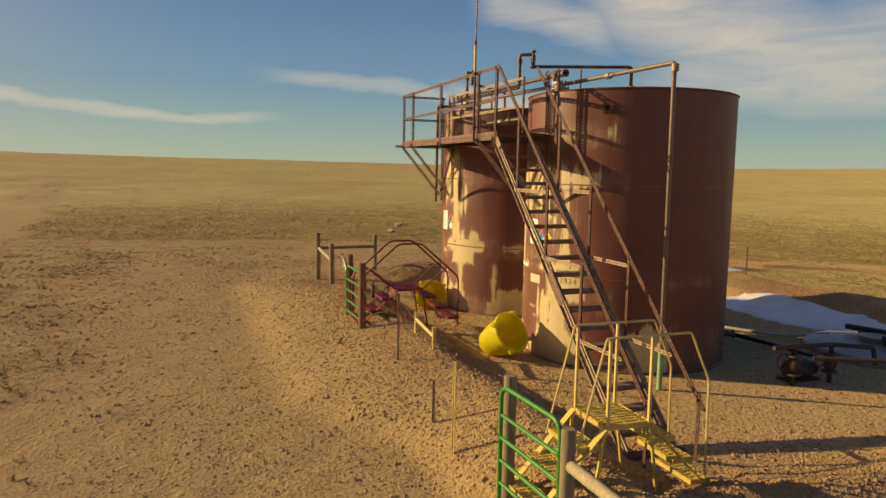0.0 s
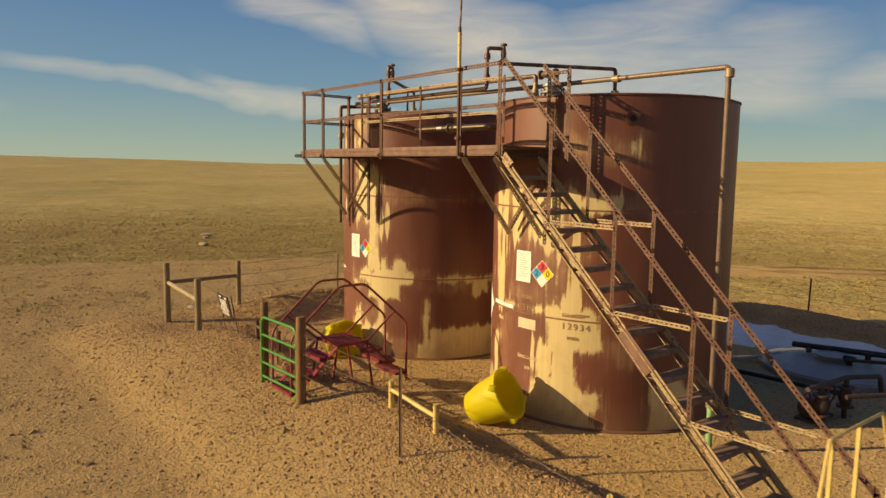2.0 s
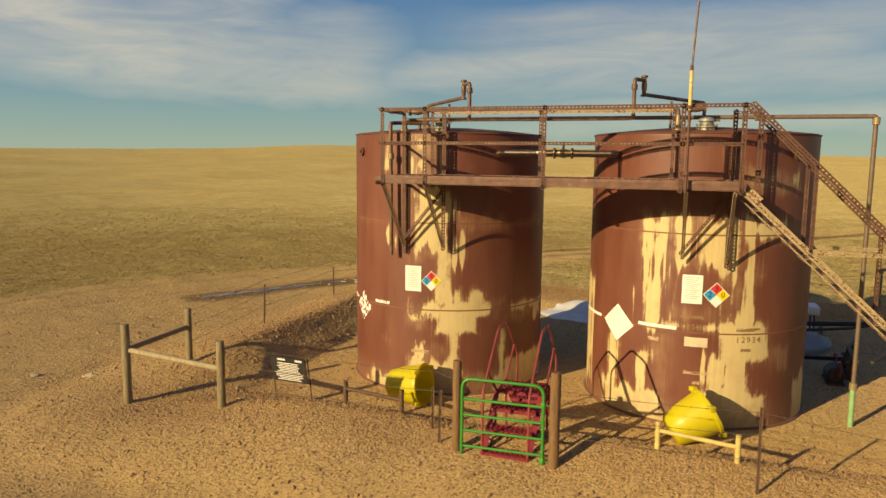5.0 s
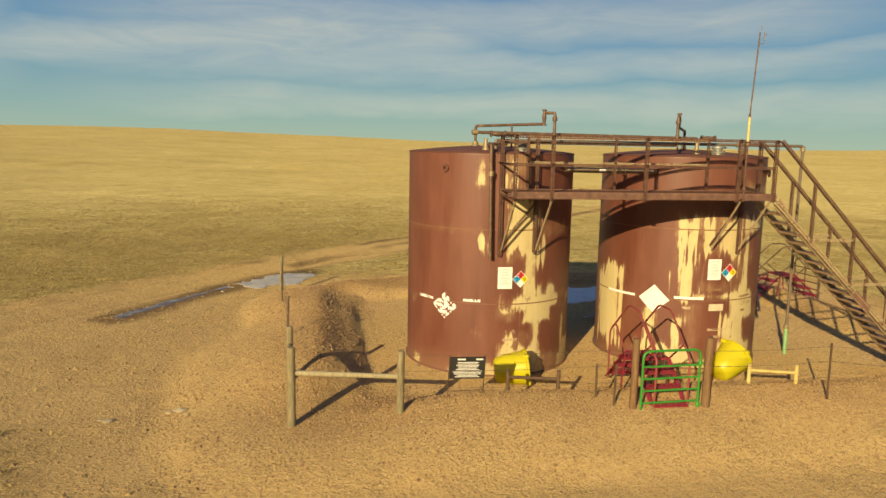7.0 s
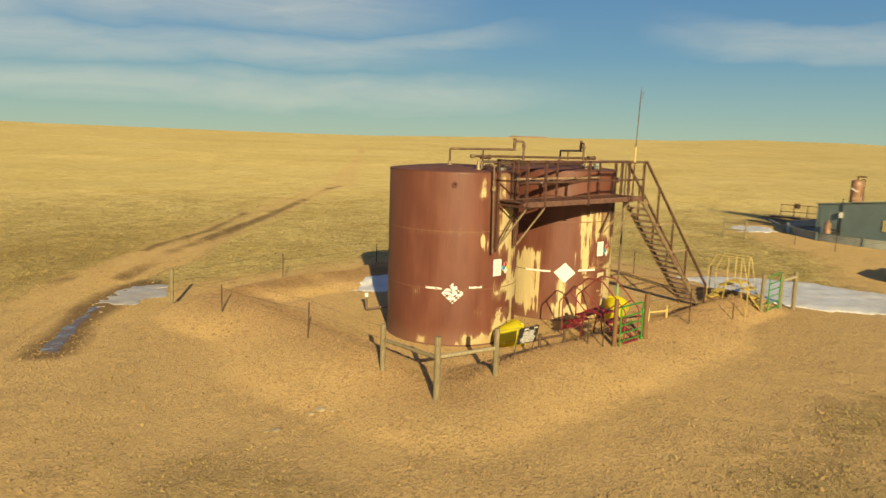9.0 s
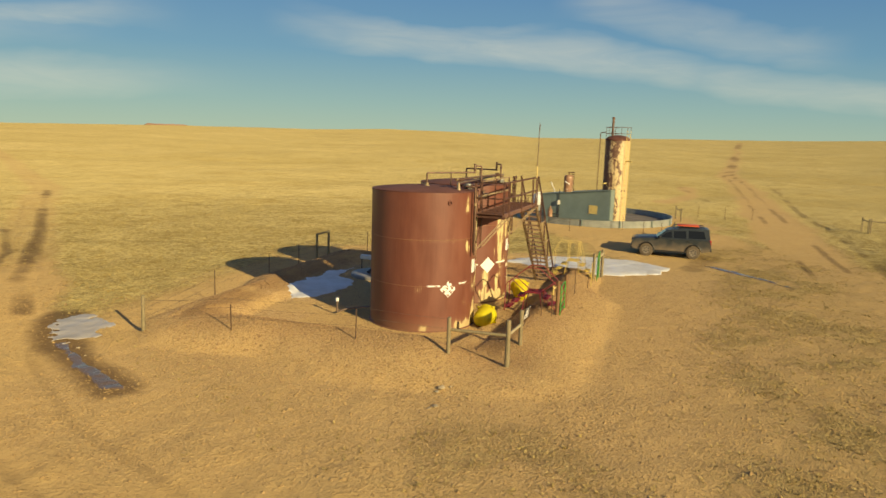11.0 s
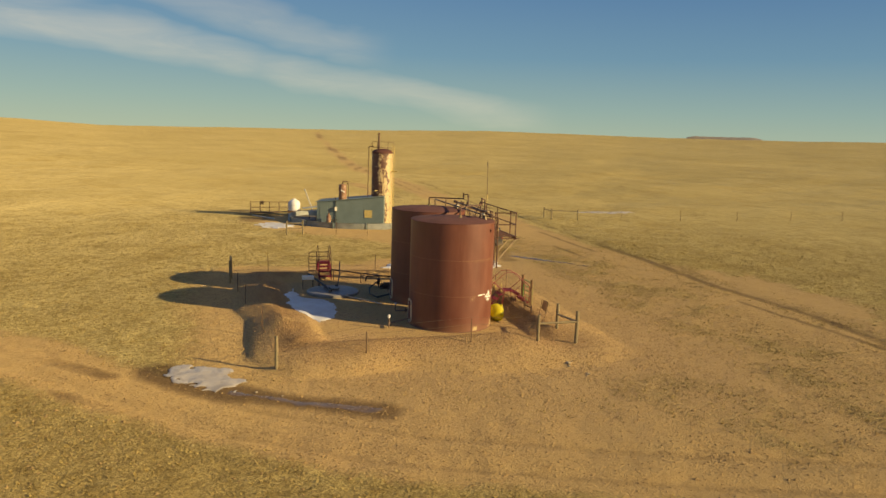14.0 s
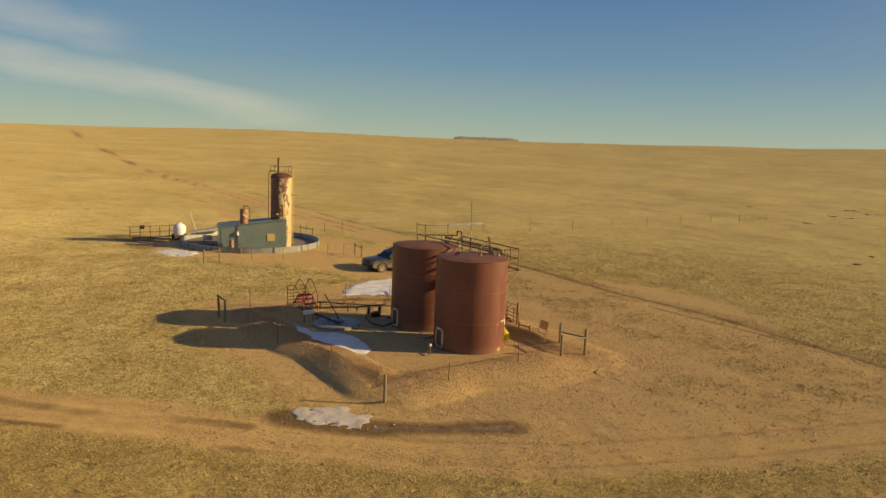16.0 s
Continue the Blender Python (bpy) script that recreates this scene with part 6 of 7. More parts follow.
# red stile by tank b's gate
stile(-0.02, -3.52, 0.14, 0.0, M_RED, M_REDRAIL, "dark red steel stile stepping over the gravel berm", 0.62, 0.83, 0.76, 0.52, 0.98)
stile(7.70, -3.72, 0.08, 0.0, M_YELLOW, M_PALEYELLOW, "yellow steel stile at the foot of the stairs", 0.58, 0.78, 0.82, 0.50, 0.86, framed=True)
stile(8.45, 4.65, 0.05, radians(90), M_RED, M_TPOST, "red steel stile crossing the back of the berm", 0.66, 0.9, 0.82, 0.52, 1.0)

# ---- yellow tubs ----


def tub(x, y, z, axis, label, spin=0.0):
    """A round plastic tub with thick rim, two lugs, lying on its side."""
    t = thing("yellow_tub", label, "tub", "yellow tubs", (x, y, z))
    d = Vector(axis).normalized()
    o = V(x, y, z) - d * 0.33
    bm = B()
    lathe(bm, [(0, 0.0), (0.20, 0.0), (0.24, 0.03), (0.30, 0.25), (0.345, 0.60), (0.37, 0.615), (0.37, 0.66), (0.345, 0.67), (0.325, 0.655), (0.285, 0.27), (0.22, 0.06), (0, 0.05)], 32, o, d)
    part("body", bm, M_TUB, t)
    _, s, u = frame_of(d)
    for k in (0.5, 2.1, 3.6, 5.2):
        a = k + spin
        p = o + d * 0.635 + (s * math.cos(a) + u * math.sin(a)) * 0.375
        bm = B()
        soft_box(bm, p, (0.10, 0.10, 0.075), a, 0.015)
        part("lug", bm, M_TUB, t)
    return t


tub(2.30, -2.46, 0.33, (0.78, 0.30, 0.48), "yellow plastic tub tipped against the tank foot")
tub(-2.30, -2.25, 0.30, (0.97, -0.12, 0.10), "yellow plastic tub lying on its side below the tank", 0.4)

# ---- notice board ----
sign = thing("notice_board", "black notice board with white writing on a wire stand", "sign", at=(-3.57, -3.95, gz(-3.57, -3.9)))
SB = [V(-3.88, -3.90, 0.0), V(-3.24, -3.94, 0.0)]
bz = gz(-3.57, -3.9)
steel("board", sign, lambda bm: beam(bm, (-3.87, -4.0, 0.93), (-3.25, -4.04, 0.93), 0.018, 0.42, (0, -0.22, 1)), M_BLACK)
steel("back_panel", sign, lambda bm: beam(bm, (-3.86, -3.986, 0.93), (-3.26, -4.026, 0.93), 0.006, 0.40, (0, -0.22, 1)), M_PLY, "bare tan back panel")
steel("header_bar", sign, lambda bm: beam(bm, (-3.74, -4.0623, 1.095), (-3.60, -4.0713, 1.095), 0.004, 0.03, (0, -0.22, 1)), M_WHITE)
steel("header_bar", sign, lambda bm: beam(bm, (-3.42, -4.0830, 1.095), (-3.30, -4.0907, 1.095), 0.004, 0.03, (0, -0.22, 1)), M_WHITE)
text_rng = random.Random(4)
for k in range(11):
    z = 1.035 - 0.0275 * k
    half = text_rng.uniform(0.16, 0.26)
    x0, x1 = -3.56 - half, -3.56 + half
    y0, y1 = (-4.0135 - 0.0645 * (x + 3.87) - (z - 0.93) * 0.22 for x in (x0, x1))
    steel("text_bar", sign, lambda bm: beam(bm, (x0, y0, z), (x1, y1, z), 0.004, 0.0125, (0, -0.22, 1)), M_WHITE)
for x in (-3.875, -3.245):
    steel("leg", sign, lambda bm: tube(bm, [(x, -3.86, bz - 0.1), (x, -4.02, 1.15)], 0.010, 6), M_TPOST)
steel("cross_bar", sign, lambda bm: tube(bm, [(-3.875, -3.905, 0.48), (-3.245, -3.905, 0.48)], 0.008, 6), M_TPOST)

# ---- low pipe rails on the berm ----


def low_rail(x0, y0, x1, y1, mat, label):
    z0, z1 = gz(x0, y0), gz(x1, y1)
    r = thing("low_pipe_rail", label, "rail", "low pipe rails", (x0, y0, z0))
    for x, y, z in ((x0, y0, z0), (x1, y1, z1)):
        steel("post", r, lambda bm: tube(bm, [(x, y, z - 0.15), (x, y, z + 0.36)], 0.036, 10), mat)
    steel("bar", r, lambda bm: tube(bm, [(x0, y0, z0 + 0.24), (x1, y1, z1 + 0.20)], 0.03, 10), mat)


low_rail(1.88, -3.88, 2.86, -3.89, M_PALEYELLOW, "low faded yellow pipe rail on the berm")
low_rail(-2.75, -3.72, -1.81, -3.74, M_TPOST, "low rusty pipe rail on the berm")

# ---- yard behind the tanks ----
lid = thing("sunken_tank_lid", "round grey fibreglass lid dusted with snow in the yard", "tank lid", at=(4.1, 4.55, 0.0))
steel("cover", lid, lambda bm: lathe(bm, [(1.32, -0.05), (1.32, 0.10), (1.28, 0.14), (0.7, 0.19), (0.3, 0.21), (0, 0.21)], 48, (4.1, 4.55, 0)), M_LID)
steel("manway", lid, lambda bm: lathe(bm, [(0.26, 0.18), (0.26, 0.27), (0.30, 0.28), (0.30, 0.31), (0, 0.33)], 20, (4.0, 4.5, 0)), M_LID)
for x, y in ((3.75, 4.75), (4.35, 4.35), (4.45, 4.9)):
    steel("fitting", lid, lambda bm: (tube(bm, [(x, y, 0.16), (x, y, 0.34)], 0.05, 10), tube(bm, [(x - 0.1, y, 0.34), (x + 0.1, y, 0.34)], 0.035, 8)), M_BLACKPIPE)
steel("sling_arm", lid, lambda bm: tube(bm, [(4.3, 4.3, 0.3), (5.7, 4.05, 0.55), (7.4, 3.85, 1.05)], 0.032, 10), M_IRON)

chest = thing("valve_box", "white rectangular box on a dark stand", "box", at=(5.2, 5.75, gz(5.2, 5.75)))
steel("case", chest, lambda bm: soft_box(bm, (5.2, 5.75, 0.60), (0.22, 0.62, 0.20), 0.0, 0.02), M_POLY)
for dy in (-0.26, 0.26):
    steel("leg", chest, lambda bm: tube(bm, [(5.2, 5.75 + dy, -0.05), (5.2, 5.75 + dy, 0.52)], 0.02, 8), M_BLACKPIPE)

load = thing("load_line", "long rusty pipe from the stile to the valves", "pipe", at=(7.4, 4.3, 0.3))
steel("pipe", load, lambda bm: tube(bm, [(7.3, 4.3, 0.62), (6.3, 2.6, 0.56), (5.5, 1.3, 0.52)], 0.034, 10), M_IRON)
for x, y in ((7.25, 4.2), (6.4, 2.78)):
    steel("stand", load, lambda bm: (tube(bm, [(x, y, -0.05), (x, y, 0.56)], 0.025, 8), tube(bm, [(x - 0.12, y, 0.54), (x + 0.12, y, 0.54)], 0.02, 6)), M_TPOST)
thick = thing("suction_hose", "thick black pipe lying on short saddles in the yard", "pipe", at=(4.5, 3.0, 0))
steel("pipe", thick, lambda bm: tube(bm, [(3.16, 4.73, 0.30), (5.0, 5.1, 0.36), (7.2, 5.6, 0.42)], 0.055, 12), M_BLACKPIPE)
for x, y in ((3.45, 4.78), (5.3, 5.16)):
    steel("saddle", thick, lambda bm: (tube(bm, [(x, y, 0.1), (x, y, 0.30)], 0.05, 10), lathe(bm, [(0.11, 0.08), (0.11, 0.11), (0.05, 0.12)], 12, (x, y, 0))), M_GALV)
hose = thing("drain_hose", "black hose running along the yard floor", "hose", at=(2.3, 2.1, 0.05))
steel("hose", hose, lambda bm: tube(bm, [(2.3, 1.9, 0.28), (2.35, 2.5, 0.12), (3.3, 2.75, 0.09), (4.4, 2.6, 0.16), (5.2, 2.0, 0.36)], 0.04, 10), M_BLACKPIPE)

pale_hose = thing("pale_hose", "pale hose curving from the sunken tank to the valves", "hose", at=(2.0, 4.0, 0.05))
steel("hose", pale_hose, lambda bm: tube(bm, bend([(3.1, 4.35, 0.16), (2.75, 3.75, 0.06), (2.1, 3.2, 0.06), (1.0, 2.5, 0.10)], 0.5, 6), 0.035, 10), M_PALEHOSE)
manifold = thing("valve_manifold", "rusty red and brown valve manifold behind the tank", "valve", at=(5.4, 1.6, 0))
for x, y in ((5.18, 1.27), (5.23, 1.97)):
    steel("riser", manifold, lambda bm: tube(bm, [(x, y, -0.05), (x, y, 0.62)], 0.036, 10), M_IRON)
    steel("valve", manifold, lambda bm: valve(bm, (x, y, 0.33), (0, 0, 1), 0.06), M_IRON)
    steel("hand_wheel", manifold, lambda bm: tube(bm, [(x - 0.2 + 0.0, y + 0.13 * math.cos(k * math.tau / 12), 0.33 + 0.13 * math.sin(k * math.tau / 12)) for k in range(13)], 0.014, 6), M_REDRAIL)
    steel("stem", manifold, lambda bm: tube(bm, [(x, y, 0.33), (x - 0.2, y, 0.33)], 0.016, 6), M_IRON)
steel("header", manifold, lambda bm: tube(bm, bend([(5.16, 0.87, 0.62), (5.18, 1.27, 0.62), (5.23, 1.97, 0.62), (5.45, 2.6, 0.58), (5.47, 2.65, 0.30)], 0.05), 0.036, 10), M_IRON)
steel("pump_body", manifold, lambda bm: (lathe(bm, [(0, -0.25), (0.12, -0.25), (0.16, -0.2), (0.16, 0.15), (0.10, 0.2), (0.10, 0.32), (0, 0.32)], 16, (4.95, 1.62, 0.17), (0, 1, 0)), box(bm, (4.95, 1.62, 0.02), (0.3, 0.6, 0.05))), M_IRON)
drop = thing("sample_tap", "small pipe tap beside the tank foot", "tap", at=(-1.0, 2.25, 0))
steel("pipe", drop, lambda bm: tube(bm, bend([(-1.45, 1.6, 0.35), (-1.2, 2.25, 0.30), (-1.2, 2.25, 0.62)], 0.06), 0.03, 8), M_GALV)
steel("cap", drop, lambda bm: lathe(bm, [(0.03, 0), (0.05, 0.0), (0.05, 0.06), (0, 0.07)], 10, (-1.2, 2.25, 0.6)), M_POLY)
drop = thing("sample_tap", "small pipe tap on the yard floor by the tank", "tap", at=(-3.3, 2.9, 0))
steel("pipe", drop, lambda bm: tube(bm, bend([(-2.6, 1.85, 0.30), (-2.7, 2.8, 0.12), (-3.2, 2.9, 0.10), (-3.2, 2.9, 0.55)], 0.06), 0.035, 8), M_GALV)
steel("cap", drop, lambda bm: lathe(bm, [(0.035, 0), (0.06, 0.0), (0.06, 0.12), (0, 0.14)], 10, (-3.2, 2.9, 0.5)), M_POLY)

# ---- treater site ----
RC, RR = (36.2, -0.9), 6.5
ring = thing("containment_ring", "round corrugated galvanised containment wall", "wall", at=(*RC, gz(*RC)))


def ring_wall(bm):
    zs = np.linspace(-0.12, 0.48, 19)
    prof = [(RR + 0.02 * math.sin(k * 2.1), z) for k, z in enumerate(zs)]
    prof = prof + [(RR + 0.04, 0.50), (RR - 0.04, 0.50)] + [(r - 0.03, z) for r, z in prof[::-1]]
    lathe(bm, prof, 96, (*RC, gz(*RC)))


steel("wall", ring, ring_wall, M_RING)
for k in range(14):
    a = k * math.tau / 14
    steel("stiffener", ring, lambda bm: beam(bm, (RC[0] + (RR + 0.05) * math.cos(a), RC[1] + (RR + 0.05) * math.sin(a), gz(*RC) - 0.1), (RC[0] + (RR + 0.05) * math.cos(a), RC[1] + (RR + 0.05) * math.sin(a), gz(*RC) + 0.5), 0.09, 0.05), M_SHED)
bm = B()
lathe(bm, [(RR - 0.05, 0.03), (3.0, 0.05), (0, 0.05)], 48, (*RC, gz(*RC)))
liner = part("liner", bm, M_LINER, ring, "dusty grey-brown floor liner inside the wall")

shed = thing("metal_shed", "grey-green sheet metal shed with a sloping roof", "shed", at=(33.6, 0.2, 0.0))
F0, F1 = V(33.35, 3.12, 0), V(31.75, -2.75, 0)
ALONG = (F1 - F0).normalized()
BACK = V(-ALONG.y, ALONG.x, 0)
if BACK.x < 0:
    BACK = -BACK
DEPTH, SL = 3.0, (F1 - F0).length


def at_shed(s, b, z):
    p = F0 + ALONG * s + BACK * b
    return V(p.x, p.y, z)


def shed_wall(bm, s0, b0, s1, b1, z0, z1):
    pts = [at_shed(s0, b0, -0.1), at_shed(s1, b1, -0.1), at_shed(s1, b1, z1), at_shed(s0, b0, z0)]
    n_ = (pts[1] - pts[0]).cross(V(0, 0, 1)).normalized() * 0.03
    hexa(bm, [p + n_ for p in pts] + [p - n_ for p in pts])


steel("front_wall", shed, lambda bm: shed_wall(bm, 0, 0, SL, 0, 2.0, 2.68), M_SHED)
steel("back_wall", shed, lambda bm: shed_wall(bm, 0, DEPTH, SL, DEPTH, 2.0, 2.68), M_SHED)
steel("end_wall", shed, lambda bm: shed_wall(bm, 0, 0, 0, DEPTH, 2.0, 2.0), M_SHED)
steel("end_wall", shed, lambda bm: shed_wall(bm, SL, 0, SL, DEPTH, 2.68, 2.68), M_SHED)


def shed_roof(bm):
    c = [at_shed(-0.12, -0.12, 2.0), at_shed(SL + 0.05, -0.12, 2.70), at_shed(SL + 0.05, DEPTH + 0.12, 2.70), at_shed(-0.12, DEPTH + 0.12, 2.0)]
    hexa(bm, c + [p + V(0, 0, 0.06) for p in c])


steel("roof", shed, shed_roof, M_SHED)
steel("yellow_panel", shed, lambda bm: beam(bm, at_shed(4.35, -0.055, 1.08), at_shed(5.05, -0.055, 1.08), 0.02, 0.68, (0, 0, 1)), M_PALEYELLOW, "faded yellow square panel")
steel("door", shed, lambda bm: beam(bm, at_shed(0.25, -0.05, 0.95), at_shed(0.95, -0.05, 0.95), 0.02, 1.75, (0, 0, 1)), M_SHED)
steel("meter", shed, lambda bm: box(bm, at_shed(1.7, -0.12, 1.45), (0.16, 0.2, 0.35), 0.27), M_SHEDTRIM)
steel("conduit", shed, lambda bm: tube(bm, [at_shed(1.7, -0.08, 0.1), at_shed(1.7, -0.08, 2.5)], 0.03, 8), M_BLACKPIPE)

heater = thing("burner_can", "small rusty burner can standing before the shed", "burner", at=at_shed(1.15, -0.5, 0))
p = at_shed(1.15, -0.5, 0.0)
steel("can", heater, lambda bm: lathe(bm, [(0.2, 0.02), (0.2, 0.82), (0.15, 0.9), (0.06, 0.92), (0.06, 1.1), (0, 1.1)], 18, p), M_DRUM)
steel("pipe", heater, lambda bm: tube(bm, [p + V(0, -0.2, 0.5), p + V(0.1, -0.75, 0.45)], 0.05, 10), M_BLACKPIPE)

TW = V(33.45, -2.85, 0)
tower = thing("vertical_treater", "tall peeling cream and rust treater tower with ladder", "tower", at=(TW.x, TW.y, 0.0))
bm = B()
lathe(bm, [(0.97, 0.0), (0.97, 6.62), (0.93, 6.72)], 48)
part("shell", bm, M_TOWER, tower, local=True)
bm = B()
lathe(bm, [(0.99, 6.60), (0.99, 6.70), (0.80, 6.90), (0.4, 7.02), (0, 7.05)], 48)
part("head", bm, M_ROOF, tower, "rusty red domed head", local=True)
for z in (1.6, 3.2, 4.9):
    bm = B()
    lathe(bm, [(0.965, z - 0.02), (0.985, z), (0.965, z + 0.02)], 48)
    part("seam", bm, M_TOWER, tower, local=True)
steel("stack", tower, lambda bm: (tube(bm, [TW + V(-0.35, 0.42, 6.7), TW + V(-0.35, 0.42, 8.45)], 0.09, 12), lathe(bm, [(0.09, 0), (0.13, 0.02), (0.13, 0.1), (0.09, 0.12)], 12, TW + V(-0.35, 0.42, 8.3))), M_PIPE, "dark rusty stack pipe")
steel("side_pipe", tower, lambda bm: tube(bm, bend([TW + V(-0.5, 0.9, 7.25), TW + V(-0.4, 1.35, 7.2), TW + V(-0.4, 1.38, 2.2)], 0.08), 0.035, 8), M_TPOST)
for k in range(6):
    a = radians(60 * k + 20)
    steel("rail_post", tower, lambda bm: tube(bm, [TW + V(0.97 * math.cos(a), 0.97 * math.sin(a), 6.5), TW + V(1.0 * math.cos(a), 1.0 * math.sin(a), 7.65)], 0.02, 6), M_TPOST)
for z in (7.15, 7.65):
    steel("guard_rail", tower, lambda bm: tube(bm, [TW + V(1.0 * math.cos(k * math.tau / 24), 1.0 * math.sin(k * math.tau / 24), z) for k in range(21)], 0.02, 6), M_TPOST)
LA = radians(-128)
lc, ls = V(math.cos(LA), math.sin(LA), 0), V(-math.sin(LA), math.cos(LA), 0)
for q in (-0.2, 0.2):
    steel("ladder_rail", tower, lambda bm: tube(bm, [TW + lc * 1.12 + ls * q + V(0, 0, 0.3), TW + lc * 1.12 + ls * q + V(0, 0, 7.4)], 0.022, 6), M_PALEYELLOW)
for k in range(24):
    z = 0.45 + 0.29 * k
    steel("ladder_rung", tower, lambda bm: tube(bm, [TW + lc * 1.12 - ls * 0.2 + V(0, 0, z), TW + lc * 1.12 + ls * 0.2 + V(0, 0, z)], 0.016, 6), M_PALEYELLOW)
steel("nozzle", tower, lambda bm: tube(bm, [TW + lc * 0.9 + V(0, 0, 5.0), TW + lc * 1.6 + V(0, 0, 5.0)], 0.05, 8), M_PALEYELLOW)
steel("nozzle", tower, lambda bm: tube(bm, [TW + ls * -0.9 + V(0, 0, 3.2), TW + ls * -1.35 + V(0, 0, 3.2)], 0.05, 8), M_PALEYELLOW)

CX, CY = 33.05, 0.85
chim = thing("burner_stack", "short peeling burner stack standing on the shed roof", "chimney", at=(CX, CY, 2.3))
steel("drum", chim, lambda bm: lathe(bm, [(0.36, 2.25), (0.36, 3.62), (0.30, 3.70), (0, 3.73)], 24, (CX, CY, 0)), M_DRUM)
steel("cap_pipe", chim, lambda bm: tube(bm, [(CX, CY, 3.68), (CX, CY, 3.92), (CX + 0.1, CY - 0.45, 3.93)], 0.05, 10), M_TPOST)
steel("flue", chim, lambda bm: tube(bm, bend([(CX - 0.2, CY - 0.3, 3.75), (CX - 0.25, CY - 0.48, 3.8), (CX - 0.25, CY - 0.48, 2.3)], 0.1), 0.03, 8), M_TPOST)
steel("brace", chim, lambda bm: beam(bm, (CX - 0.37, CY + 0.2, 3.2), (CX - 0.36, CY - 0.15, 2.98), 0.03, 0.08), M_POLY)

low_box = thing("pale_cabinet", "low pale metal cabinet inside the containment wall", "cabinet", at=(36.4, 3.3, gz(36.4, 3.3)))
steel("case", low_box, lambda bm: soft_box(bm, (36.4, 3.3, 0.66), (0.45, 0.8, 0.46), 0.0, 0.02), M_SHEDTRIM)
for dy in (-0.32, 0.32):
    steel("leg", low_box, lambda bm: tube(bm, [(36.4, 3.3 + dy, 0), (36.4, 3.3 + dy, 0.45)], 0.03, 8), M_TPOST)

poly = thing("plastic_tank", "white ribbed plastic tank on a dark timber stand", "tank", at=(40.9, 4.85, gz(40.9, 4.85)))
steel("vessel", poly, lambda bm: lathe(bm, [(0.0, 0.45), (0.58, 0.45), (0.60, 0.52), (0.57, 0.72), (0.60, 0.74), (0.57, 0.95), (0.60, 0.97), (0.58, 1.2), (0.46, 1.42), (0.2, 1.55), (0.18, 1.62), (0, 1.63)], 32, (40.9, 4.85, 0)), M_POLY)
steel("stand", poly, lambda bm: (box(bm, (40.9, 4.85, 0.40), (1.3, 1.3, 0.1)), box(bm, (40.4, 4.85, 0.12), (0.15, 1.2, 0.5)), box(bm, (41.4, 4.85, 0.12), (0.15, 1.2, 0.5))), M_TPOST)
pit = thing("pipe_rack", "low rusty pipe rack railing beside the treater", "rack", at=(42.5, 7.0, 0))
for k in range(6):
    y = 4.4 + k * 0.95
    steel("post", pit, lambda bm: tube(bm, [(43.2 - 0.15 * k, y, -0.15), (43.2 - 0.15 * k, y, 1.15)], 0.04, 8), M_TPOST)
for z in (0.55, 1.1):
    steel("rail", pit, lambda bm: tube(bm, [(43.2, 4.4, z), (42.45, 9.15, z)], 0.03, 8), M_TPOST)
steel("walk_beam", pit, lambda bm: beam(bm, (41.6, 4.6, 0.25), (40.6, 9.2, 0.22), 0.5, 0.08), M_TPOST)
steel("valve", pit, lambda bm: valve(bm, (42.6, 8.0, 1.05), (0, 1, 0), 0.12), M_TPOST)
pale = thing("loose_pipe", "pale pipe lying on the ground near the rack", "pipe", at=(38.6, 8.0, 0))
steel("pipe", pale, lambda bm: tube(bm, [(39.8, 8.9, gz(39.8, 8.9) + 0.06), (36.9, 6.9, gz(36.9, 6.9) + 0.06)], 0.06, 10), M_SHEDTRIM)
prop = thing("leaning_pipe", "pale pipe leaning up over the white tank", "pipe", at=(41.2, 3.5, 0))
steel("pipe", prop, lambda bm: tube(bm, [(42.0, 2.8, 0.1), (41.6, 3.3, 1.3), (41.25, 3.8, 2.6)], 0.06, 10), M_SHEDTRIM)
ramp = thing("pale_sheet_panel", "pale sloping sheet panel behind the white tank", "panel", at=(40.5, 1.5, 0))
steel("sheet", ramp, lambda bm: beam(bm, (40.2, 4.0, 0.75), (41.2, -1.0, 1.25), 0.9, 0.04), M_RING)

# ---- far brace frames and fence lines ----


def brace_frame(x0, y0, x1, y1, h=1.15, rails=1, label="weathered wooden fence brace of two posts and a rail"):
    f = thing("fence_brace", label, "fence", "fence braces", (x0, y0, gz(x0, y0)))
    for x, y in ((x0, y0), (x1, y1)):
        steel("post", f, lambda bm: tube(bm, [(x, y, gz(x, y) - 0.2), (x + 0.01, y, gz(x, y) + h)], 0.065, 10), M_WOOD)
    for k in (0.82, 0.45)[:rails]:
        steel("rail", f, lambda bm: tube(bm, [(x0, y0, gz(x0, y0) + h * k), (x1, y1, gz(x1, y1) + h * k)], 0.045, 8), M_WOOD)


brace_frame(26.65, 6.1, 26.8, 4.8, 1.15, 2, "weathered wooden fence brace of two posts and two rails")
brace_frame(27.4, -7.8, 25.9, -7.75)
brace_frame(40.5, -7.6, 38.2, -8.1)
brace_frame(38.7, -22.4, 38.2, -25.2)
brace_frame(38.4, -22.2, 40.2, -22.1)
for k in range(9):
    y = -30.5 - 7.5 * k
    t_post(38.3 + 0.1 * k, y, 1.15)
for k in range(3):
    t_post(43.5 + 0.2 * k, -9.5 - 2.3 * k, 1.1)
for x, y in ((28.6, -5.6), (27.9, -6.9), (29.5, -4.0), (27.2, 2.0), (26.4, -0.5)):
    t_post(x, y, 1.0)
